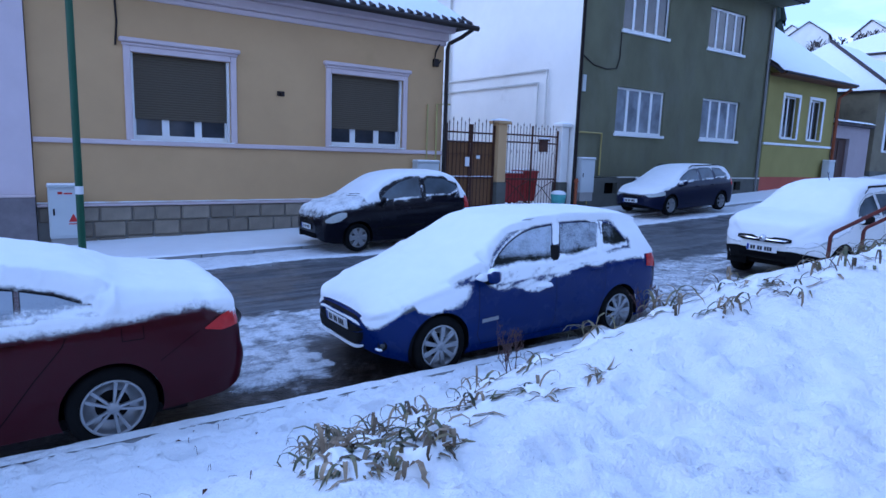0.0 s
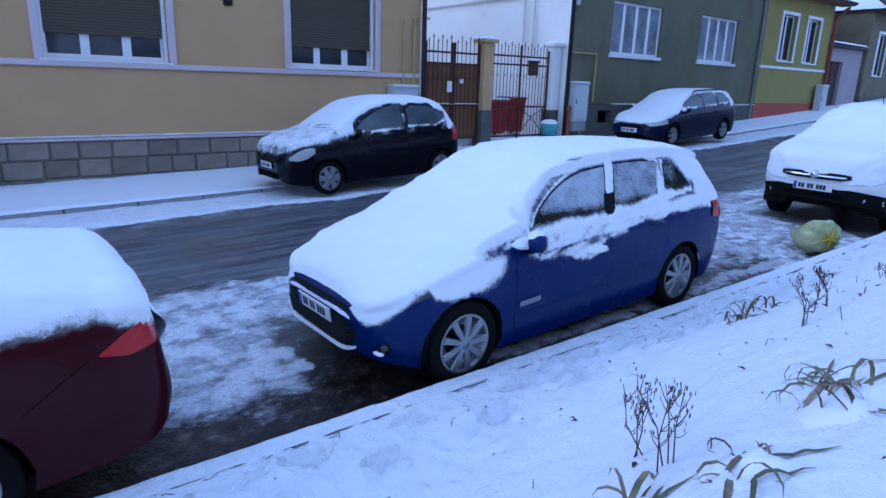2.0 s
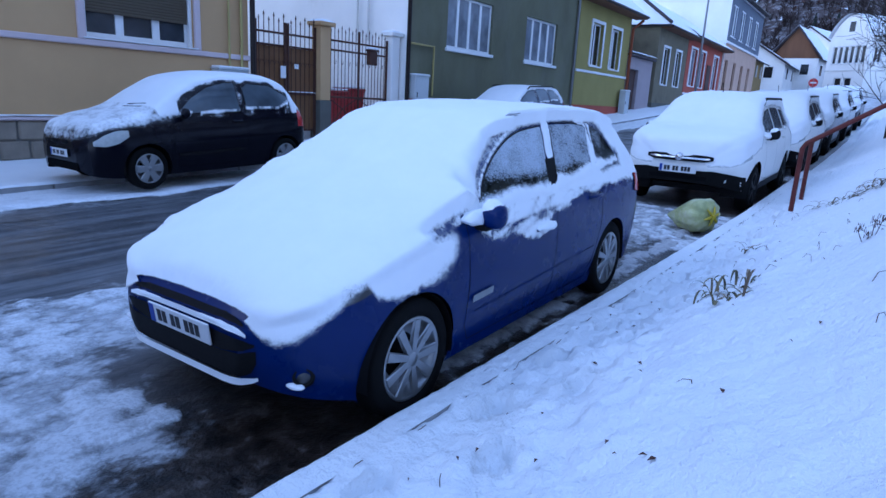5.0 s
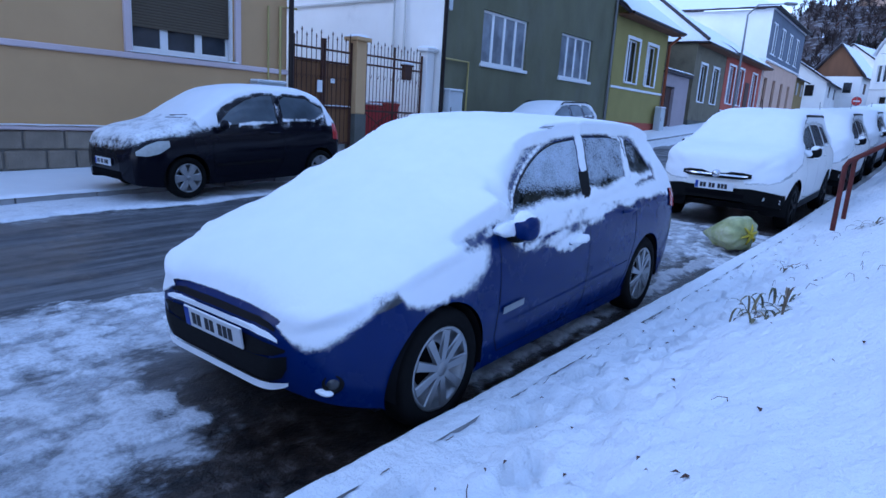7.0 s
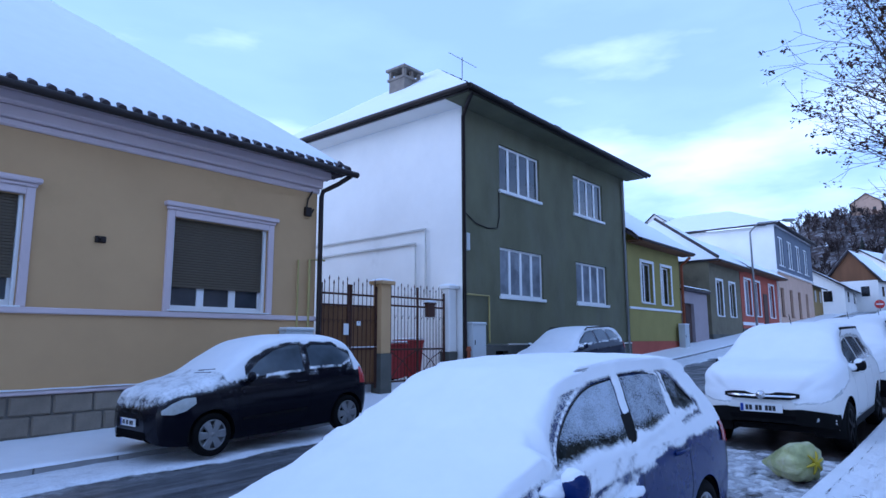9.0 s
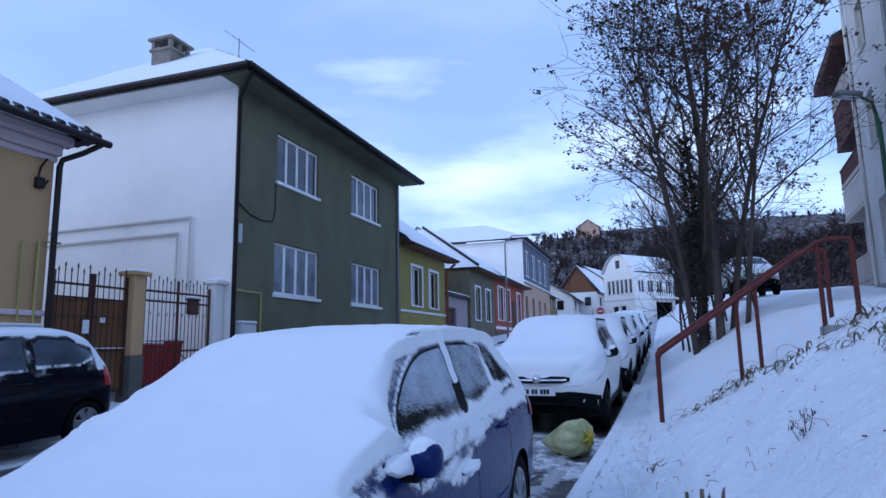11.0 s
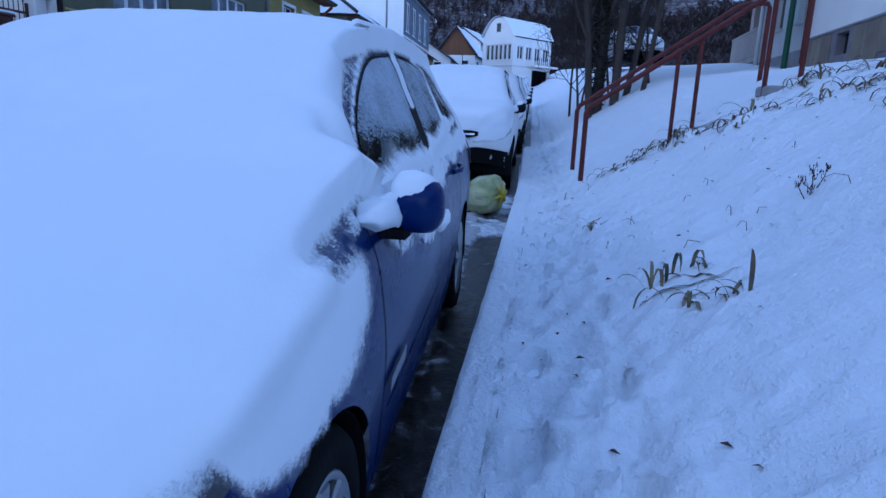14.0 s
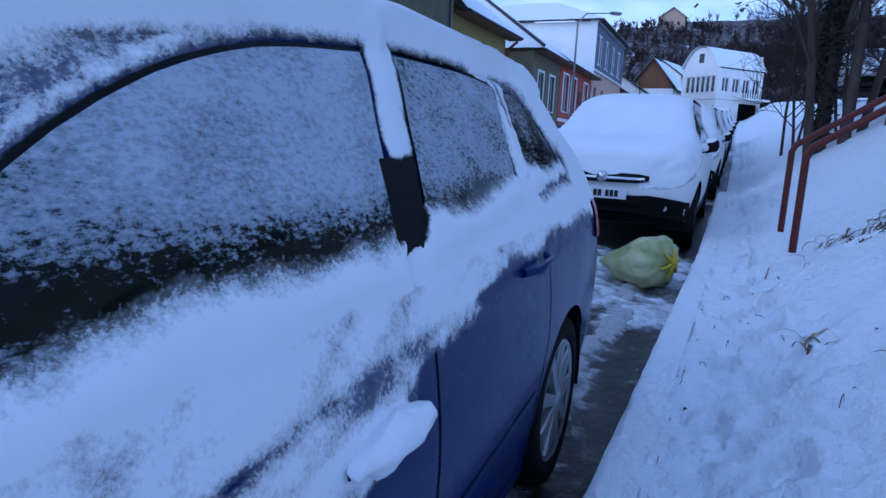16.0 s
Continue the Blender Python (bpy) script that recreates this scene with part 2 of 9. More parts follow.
MAT = {
    "snow": snow_surface("snow"),
    "bank_snow": snow_surface("bank_snow", (0.88, 0.90, 0.92), 0.8, 0.0, 6.0, 0.010),
    "car_snow": snow_surface("car_snow", (0.88, 0.90, 0.92), 0.35),
    "wet_slush": snow_surface("wet_slush", (0.46, 0.46, 0.47), 0.9, 0.7, 4.0, thins=True),
    "ploughed_snow": snow_surface("ploughed_snow", (0.82, 0.84, 0.87), 0.8, 0.30, thins=True),
    "slush": snow_surface("slush", (0.74, 0.76, 0.79), 0.9, 0.75, 2.0, thins=True),
    "yellow_plaster": surface("yellow_plaster", (0.51, 0.335, 0.165), 0.9, vary=0.06, big=0.8, fine=70, relief=0.25, stain=(0.42, 0.29, 0.13), stain_at=(0.58, 0.85)),
    "pink_trim": surface("pink_trim", (0.60, 0.50, 0.50), 0.85, vary=0.05, fine=60),
    "lilac_plaster": surface("lilac_plaster", (0.62, 0.53, 0.56), 0.9, vary=0.06, fine=70),
    "socle_stone": surface("socle_stone", (0.235, 0.20, 0.155), 0.9, vary=0.2, big=3, fine=35, relief=0.7, depth=0.012, pieces=0.25),
    "mortar": surface("mortar", (0.20, 0.19, 0.17), 0.95, vary=0.15, fine=50, relief=0.5),
    "granite": surface("granite", (0.19, 0.17, 0.18), 0.6, vary=0.2, big=4, fine=60),
    "shutter": surface("shutter", (0.095, 0.077, 0.052), 0.6, vary=0.06, fine=60, relief=0.05),
    "white_frame": surface("white_frame", (0.78, 0.79, 0.80), 0.4, vary=0.03, fine=30, relief=0.03),
    "white_plaster": surface("white_plaster", (0.84, 0.82, 0.78), 0.9, vary=0.05, big=0.6, fine=60, relief=0.2, stain=(0.55, 0.53, 0.49), stain_at=(0.62, 0.9)),
    "grey_white_plaster": surface("grey_white_plaster", (0.60, 0.58, 0.54), 0.9, vary=0.08, big=0.7, fine=50, stain=(0.30, 0.28, 0.25), stain_at=(0.52, 0.75)),
    "green_plaster": surface("green_plaster", (0.155, 0.155, 0.095), 0.95, vary=0.2, big=0.9, fine=90, relief=0.7, depth=0.01, stain=(0.17, 0.17, 0.125), stain_at=(0.50, 0.8), stretch=(1, 1, 0.5)),
    "socle_dark": surface("socle_dark", (0.11, 0.11, 0.095), 0.95, vary=0.2, fine=60, relief=0.5, stain=(0.06, 0.06, 0.055), stain_at=(0.5, 0.75)),
    "lime_plaster": surface("lime_plaster", (0.30, 0.255, 0.08), 0.9, vary=0.07, fine=60, relief=0.2),
    "olive_plaster": surface("olive_plaster", (0.17, 0.15, 0.10), 0.95, vary=0.15, big=1.5, fine=60, stain=(0.09, 0.08, 0.06)),
    "mauve_plaster": surface("mauve_plaster", (0.34, 0.29, 0.30), 0.9, vary=0.08, fine=60),
    "red_plaster": surface("red_plaster", (0.36, 0.09, 0.06), 0.9, vary=0.1, fine=60),
    "peach_plaster": surface("peach_plaster", (0.52, 0.36, 0.27), 0.9, vary=0.07, fine=60),
    "slate_cladding": surface("slate_cladding", (0.13, 0.15, 0.19), 0.8, vary=0.1, fine=60),
    "ochre_plaster": surface("ochre_plaster", (0.25, 0.17, 0.06), 0.9, vary=0.12, fine=60),
    "dark_metal": surface("dark_metal", (0.035, 0.028, 0.026), 0.5, metal=0.6, vary=0.2, fine=40),
    "rust_pipe": surface("rust_pipe", (0.25, 0.07, 0.03), 0.7, vary=0.2, fine=40),
    "brown_iron": surface("brown_iron", (0.075, 0.035, 0.025), 0.6, metal=0.2, vary=0.25, big=6, fine=70, stain=(0.13, 0.05, 0.02)),
    "gate_sheet": surface("gate_sheet", (0.19, 0.095, 0.04), 0.55, metal=0.1, vary=0.18, big=2, fine=50, stretch=(1, 1, 0.3)),
    "red_iron": surface("red_iron", (0.12, 0.025, 0.02), 0.55, metal=0.1, vary=0.3, big=8, fine=90, stain=(0.06, 0.02, 0.015), relief=0.3),
    "red_bin": surface("red_bin", (0.32, 0.03, 0.03), 0.4, vary=0.1),
    "teal_plastic": surface("teal_plastic", (0.10, 0.32, 0.30), 0.45, vary=0.08),
    "cabinet_grey": surface("cabinet_grey", (0.50, 0.53, 0.54), 0.5, vary=0.06, fine=25, relief=0.03),
    "gas_pipe": surface("gas_pipe", (0.40, 0.33, 0.12), 0.5, vary=0.1),
    "pipe_white": surface("pipe_white", (0.62, 0.60, 0.56), 0.6, vary=0.06),
    "green_pole": surface("green_pole", (0.022, 0.085, 0.045), 0.4, vary=0.12, fine=60),
    "grey_pole": surface("grey_pole", (0.22, 0.22, 0.22), 0.5, metal=0.5, vary=0.1),
    "roof_tile": surface("roof_tile", (0.055, 0.045, 0.05), 0.7, vary=0.25, big=5, fine=60, relief=0.4),
    "brick_red": surface("brick_red", (0.26, 0.10, 0.07), 0.9, vary=0.2, big=6, fine=60, relief=0.5, pieces=0.2),
    "chimney_grey": surface("chimney_grey", (0.23, 0.20, 0.17), 0.95, vary=0.25, big=4, fine=50, relief=0.5, stain=(0.12, 0.09, 0.07)),
    "balcony_wood": surface("balcony_wood", (0.085, 0.028, 0.020), 0.8, vary=0.2, fine=50),
    "beige_plaster": surface("beige_plaster", (0.42, 0.36, 0.31), 0.9, vary=0.08, fine=60),
    "timber": surface("timber", (0.16, 0.075, 0.035), 0.75, vary=0.2, fine=50, stretch=(1, 1, 0.2)),
    "door_dark": surface("door_dark", (0.06, 0.028, 0.02), 0.6, vary=0.2, fine=50),
    "window_glass": glass_surface("window_glass", (0.03, 0.035, 0.045), 0.06),
    "curtain_glass": glass_surface("curtain_glass", (0.20, 0.22, 0.25), 0.12),
    "pane_dark": glass_surface("pane_dark", (0.018, 0.018, 0.02), 0.08),
    "kerb": surface("kerb", (0.34, 0.34, 0.34), 0.9, vary=0.15, big=4, fine=60, relief=0.5, pieces=0.1),
    "concrete": surface("concrete", (0.30, 0.29, 0.28), 0.95, vary=0.15, big=2, fine=60, relief=0.4),
    "rubber": surface("rubber", (0.007, 0.007, 0.0075), 0.85, vary=0.2, big=8, fine=80, relief=0.3, gloss=0.08),
    "black_plastic": surface("black_plastic", (0.006, 0.006, 0.007), 0.6, vary=0.1, fine=90, relief=0.1, gloss=0.12),
    "alloy": surface("alloy", (0.33, 0.34, 0.355), 0.35, metal=0.7, vary=0.12, big=9, fine=60, relief=0.05, stain=(0.28, 0.27, 0.26), stain_at=(0.55, 0.85)),
    "chrome": surface("chrome", (0.6, 0.6, 0.62), 0.2, metal=1.0, vary=0.05, relief=0.0),
    "lamp_clear": surface("lamp_clear", (0.45, 0.48, 0.48), 0.12, vary=0.15, big=20, coat=0.5, relief=0.05),
    "lamp_red": surface("lamp_red", (0.42, 0.012, 0.012), 0.2, vary=0.2, big=20, coat=0.25, relief=0.03),
    "lamp_dusty": surface("lamp_dusty", (0.06, 0.065, 0.075), 0.25, vary=0.4, big=25, coat=0.3, relief=0.05),
    "plate_white": surface("plate_white", (0.70, 0.71, 0.72), 0.4, vary=0.03, relief=0.0),
    "plate_ink": surface("plate_ink", (0.02, 0.02, 0.025), 0.5, vary=0.05, relief=0.0),
    "plate_blue": surface("plate_blue", (0.02, 0.05, 0.30), 0.4, vary=0.05, relief=0.0),
    "blue_paint": paint("blue_paint", (0.005, 0.016, 0.095), 0.22),
    "black_paint": paint("black_paint", (0.004, 0.004, 0.009), 0.14),
    "navy_paint": paint("navy_paint", (0.006, 0.008, 0.030)),
    "white_paint": paint("white_paint", (0.78, 0.78, 0.76), dirt=0.2),
    "maroon_paint": paint("maroon_paint", (0.034, 0.001, 0.005)),
    "silver_paint": paint("silver_paint", (0.35, 0.36, 0.37), metal=0.4),
    "grey_paint": paint("grey_paint", (0.10, 0.10, 0.12), metal=0.3),
    # near-black for shut lines and slots; also paints the darkness behind openings
    "seam_and_dark": surface("seam_and_dark", (0.004, 0.004, 0.005), 0.9, vary=0.05, relief=0.0, gloss=0.05),
    "bark": surface("bark", (0.075, 0.058, 0.048), 0.95, vary=0.3, big=6, fine=60, relief=0.8, depth=0.015, stretch=(1, 1, 0.3)),
    "twig": surface("twig", (0.085, 0.05, 0.045), 0.9, vary=0.25, big=6, fine=80),
    "dead_leaf": surface("dead_leaf", (0.10, 0.052, 0.038), 0.85, vary=0.35, big=3, fine=60),
    "grass_green": surface("grass_green", (0.105, 0.115, 0.068), 0.8, vary=0.35, pieces=0.5, big=9, fine=60, stain=(0.22, 0.17, 0.09), stain_at=(0.45, 0.62)),
    "grass_straw": surface("grass_straw", (0.235, 0.185, 0.125), 0.85, vary=0.3, pieces=0.6, big=9, fine=60, stain=(0.10, 0.065, 0.04), stain_at=(0.5, 0.7)),
    "ivy": surface("ivy", (0.02, 0.022, 0.014), 0.8, vary=0.35, big=6, fine=60),
    "conifer": surface("conifer", (0.018, 0.028, 0.022), 0.9, vary=0.3, big=3, fine=40),
    "wood_far": surface("wood_far", (0.07, 0.052, 0.05), 0.95, vary=0.3, big=0.2, fine=4),
    "sign_red": surface("sign_red", (0.45, 0.03, 0.03), 0.5, vary=0.05),
    "bag": None,
}


class Mesh:
    """Collects vertices and faces, then becomes one mesh."""

    def __init__(self):
        self.v, self.f, self.smooth = [], [], []

    def add(self, verts, faces, smooth=False):
        k = len(self.v)
        self.v += [tuple(p) for p in verts]
        self.f += [tuple(i + k for i in f) for f in faces]
        self.smooth += [smooth] * len(faces)
        return self

    def box(self, x0, x1, y0, y1, z0, z1, b=0.0, m=None):
        """A box; with b its edges are chamfered."""
        x0, x1, y0, y1, z0, z1 = min(x0, x1), max(x0, x1), min(y0, y1), max(y0, y1), min(z0, z1), max(z0, z1)
        if b <= 0:
            vs = [(x, y, z) for x in (x0, x1) for y in (y0, y1) for z in (z0, z1)]
            fs = [(0, 1, 3, 2), (4, 6, 7, 5), (0, 4, 5, 1), (2, 3, 7, 6), (0, 2, 6, 4), (1, 5, 7, 3)]
        else:
            b = min(b, 0.45 * (x1 - x0), 0.45 * (y1 - y0), 0.45 * (z1 - z0))
            vs, idx = [], {}
            for i, x in enumerate((x0, x1)):
                for j, y in enumerate((y0, y1)):
                    for k, z in enumerate((z0, z1)):
                        sx, sy, sz = (b, -b)[i], (b, -b)[j], (b, -b)[k]
                        for a, p in enumerate(((x, y + sy, z + sz), (x + sx, y, z + sz), (x + sx, y + sy, z))):
                            idx[i, j, k, a] = len(vs)
                            vs.append(p)
            q = lambda i, j, k, a: idx[i, j, k, a]
            fs = []
            for s in (0, 1):
                fs.append(tuple(q(s, j, k, 0) for j, k in ((0, 0), (0, 1), (1, 1), (1, 0))))
                fs.append(tuple(q(i, s, k, 1) for i, k in ((0, 0), (1, 0), (1, 1), (0, 1))))
                fs.append(tuple(q(i, j, s, 2) for i, j in ((0, 0), (0, 1), (1, 1), (1, 0))))
                for t in (0, 1):
                    fs.append((q(s, t, 0, 0), q(s, t, 1, 0), q(s, t, 1, 1), q(s, t, 0, 1)))
                    fs.append((q(s, 0, t, 0), q(s, 1, t, 0), q(s, 1, t, 2), q(s, 0, t, 2)))
                    fs.append((q(0, s, t, 1), q(1, s, t, 1), q(1, s, t, 2), q(0, s, t, 2)))
            fs += [(q(i, j, k, 0), q(i, j, k, 1), q(i, j, k, 2)) for i in (0, 1) for j in (0, 1) for k in (0, 1)]
        if m is not None:
            vs = [m @ Vector(p) for p in vs]
        return self.add(vs, fs)

    def tube(self, pts, radii, seg=8, caps=True):
        """A round tube through points."""
        pts = [Vector(p) for p in pts]
        if not isinstance(radii, (list, tuple)):
            radii = [radii] * len(pts)
        rings, ref = [], None
        for i, p in enumerate(pts):
            d = (pts[min(i + 1, len(pts) - 1)] - pts[max(i - 1, 0)]).normalized()
            ref = (ref - d * ref.dot(d)).normalized() if ref and (ref - d * ref.dot(d)).length > 1e-4 else d.orthogonal().normalized()
            e = d.cross(ref)
            rings.append([p + (ref * math.cos(a) + e * math.sin(a)) * radii[i] for a in (2 * math.pi * k / seg for k in range(seg))])
        vs = [v for r in rings for v in r]
        fs = [(i * seg + k, i * seg + (k + 1) % seg, (i + 1) * seg + (k + 1) % seg, (i + 1) * seg + k) for i in range(len(pts) - 1) for k in range(seg)]
        self.add(vs, fs, True)
        if caps:
            self.add(rings[0], [tuple(reversed(range(seg)))])
            self.add(rings[-1], [tuple(range(seg))])
        return self

    def lathe(self, prof, seg=24, m=None, closed=False):
        """Turns a profile of (radius, height) about z."""
        vs = [(r * math.cos(a), r * math.sin(a), z) for r, z in prof for a in (2 * math.pi * k / seg for k in range(seg))]
        if m is not None:
            vs = [m @ Vector(p) for p in vs]
        n = len(prof)
        fs = [(i * seg + k, i * seg + (k + 1) % seg, (i + 1) % n * seg + (k + 1) % seg, (i + 1) % n * seg + k) for i in range(n if closed else n - 1) for k in range(seg)]
        return self.add(vs, fs, True)

    def grid(self, pts, smooth=True):
        """A sheet through rows of points."""
        nx, ny = len(pts), len(pts[0])
        return self.add([p for r in pts for p in r], [(i * ny + j, (i + 1) * ny + j, (i + 1) * ny + j + 1, i * ny + j + 1) for i in range(nx - 1) for j in range(ny - 1)], smooth)

    def prism(self, outline, thick):
        """A flat outline given by points, pushed along the vector thick."""
        n, t = len(outline), Vector(thick)
        vs = [Vector(p) for p in outline]
        return self.add(vs + [v + t for v in vs], [tuple(range(n)), tuple(reversed(range(n, 2 * n)))] + [(i, i + n, (i + 1) % n + n, (i + 1) % n) for i in range(n)])

    def data(self, name):
        me = bpy.data.meshes.new(name)
        me.from_pydata(self.v, [], self.f)
        me.polygons.foreach_set("use_smooth", self.smooth)
        me.update()
        return me


def made(name, mesh, mat, parent=None, label="", at=None):
    """Links a Mesh as one object."""
    me = mesh.data(name) if isinstance(mesh, Mesh) else mesh
    if not me.materials:
        me.materials.append(MAT[mat] if isinstance(mat, str) else mat)
    ob = new(name, me)
    if parent:
        ob.parent = parent
    if at is not None:
        ob.matrix_basis = at
    if label:
        tagged(ob, label)
    return ob


def part(name, mesh, mat, parent, label="", at=None):
    return made(name, mesh, mat, parent, label, at)


def thing(name, label, category, at=None, group="", kind=""):
    """An Empty at the base of a thing, which parents its parts."""
    ob = new(name)
    ob.empty_display_size = 0.1
    if at is not None:
        ob.matrix_basis = at
    return tagged(ob, label, category, group, kind)


def noise3(x, y, z=0.0):
    return noise.noise(Vector((x, y, z)))


def fbm(x, y, z=0.0, octaves=4):
    s, a = 0.0, 1.0
    for k in range(octaves):
        s += a * noise.noise(Vector((x, y, z + 7.3 * k)))
        x, y, z, a = 2.1 * x, 2.1 * y, 2.1 * z, 0.5 * a
    return s


def smooth(a, b, x):
    t = min(1.0, max(0.0, (x - a) / (b - a)))
    return t * t * (3 - 2 * t)


# ---- the lie of the land ----
def road_z(x):
    u = x - 3.36
    if u < 0:
        return 0.018 * u
    if u < 30:
        return 0.018 * u + 0.0008 * u * u
    return 1.26 + 0.066 * min(u - 30, 60)


def kerb_y(x):
    return 4.90 - 0.04 * min(x, 10) - 0.02 * max(0.0, x - 10)


D_BANK = (0.0, 0.3, 0.6, 0.9, 1.3, 1.7, 2.1, 2.6, 3.2, 4.0, 5.5, 7.0, 90.0)
H_BANK = (0.16, 0.18, 0.30, 0.46, 0.69, 0.97, 1.22, 1.50, 1.69, 1.80, 1.96, 2.10, 2.30)


def bank_z(x, y):
    """Height of the snow on the near side, above which the camera goes."""
    d = kerb_y(x) - y
    foot = 0.72 * (1 - smooth(0.6, 4.6, x)) + 0.4 * (1 - smooth(-3.0, 0.4, x))
    d = d - foot * smooth(0.2, 0.9, d)
    h = float(np.interp(d, D_BANK, H_BANK))
    cap = 0.95 + 1.75 * smooth(0.8, 7.5, x) - 0.36 * smooth(8.5, 11.0, x) * (1 - smooth(30, 50, x))
    k = 0.22
    # the terrace's parking place lies higher
    lift = 0.32 * smooth(17.0, 27.5, x) * smooth(2.6, 3.8, d)
    h, cap = h + lift, cap + lift
    h = min(h, cap) - max(0.0, k - abs(h - cap)) ** 2 / (4 * k)
    rough = smooth(0.05, 0.5, d) * (1 - 0.8 * smooth(5.0, 6.5, d))
    h += rough * (0.035 * fbm(x * 1.3, y * 1.3) + 0.026 * fbm(x * 5, y * 5, 3) + 0.011 * fbm(x * 16, y * 16, 5, 3))
    # trodden line along the kerb, with single footprints
    worn = math.exp(-((d - 0.42) / 0.26) ** 2)
    h -= 0.05 * worn * max(0.0, fbm(x * 4.2, y * 5.0, 9.0) + 0.3)
    h += math.exp(-((d - 0.5) / 0.5) ** 2) * (0.036 * fbm(x * 10, y * 10, 21.0, 3) + 0.012 * fbm(x * 27, y * 27, 23.0, 2))
    i = math.floor(x / 0.36)
    for k in (i - 1, i, i + 1):
        fx, fd = 0.36 * k + 0.18 + 0.05 * math.sin(k * 5.1), (0.33 if k % 2 else 0.52) + 0.05 * math.sin(k * 3.3)
        q = ((x - fx) / 0.15) ** 2 + ((kerb_y(x) - y - fd) / 0.058) ** 2
        if q < 2.4:
            h += -0.075 * (1 - smooth(0.55, 1.0, q)) + 0.016 * smooth(0.8, 1.15, q) * (1 - smooth(1.3, 2.4, q))
    # churned snow up on the bank
    if x < 3.6 and y < 2.4:
        h += (1 - smooth(2.6, 3.6, x)) * (1 - smooth(1.7, 2.4, y)) * (0.06 * fbm(x * 6, y * 6, 12.0) + 0.04 * fbm(x * 15, y * 15, 17.0, 3) - 0.05 * max(0.0, fbm(x * 9, y * 9, 31.0, 3) - 0.25))
    return road_z(x) + h

# ---- ground, road, pavements ----
def steps(*runs):
    """Grid lines from runs of (start, end, step)."""
    out = []
    for a, b, s in runs:
        n = max(1, round((b - a) / s))
        out += [a + (b - a) * i / n for i in range(n)]
    return out + [runs[-1][1]]


def hill_z(x, y):
    side = 1 - smooth(0.17, 0.27, y / max(x, 60.0))
    if 0.27 < y / max(x, 60.0) < 1.2 and x > 60:
        # a steeper spur behind the far houses
        return 23 * smooth(0.28, 0.38, y / x) * (1 - smooth(0.7, 1.0, y / x)) * smooth(85, 165, x)
    up = smooth(95, 300, x + 0.25 * abs(y)) * (42 + 8 * noise3(x * 0.006, y * 0.006, 5)) 
    return side * up + side * smooth(110, 180, x) * 5 * fbm(x * 0.02, y * 0.02, 2)


def ground_z(x, y):
    base = road_z(x)
    if y < kerb_y(x):
        h = (bank_z(x, y) - base) * (1 - smooth(60, 90, x)) - 0.12
    else:
        h = -0.12
    return base + h + hill_z(x, y)


gx = steps((-260, -20, 20), (-20, 40, 1.5), (40, 100, 4), (100, 420, 8), (420, 1500, 120))
gy = steps((-700, -80, 40), (-80, -12, 4), (-12, 16, 1.0), (16, 80, 4), (80, 800, 40))
mb = Mesh()
mb.grid([[(x, y, ground_z(x, y)) for y in gy] for x in gx])
tagged(made("ground", mb, "snow"), "snow-covered ground rising to a hill", "ground", kind="structure")


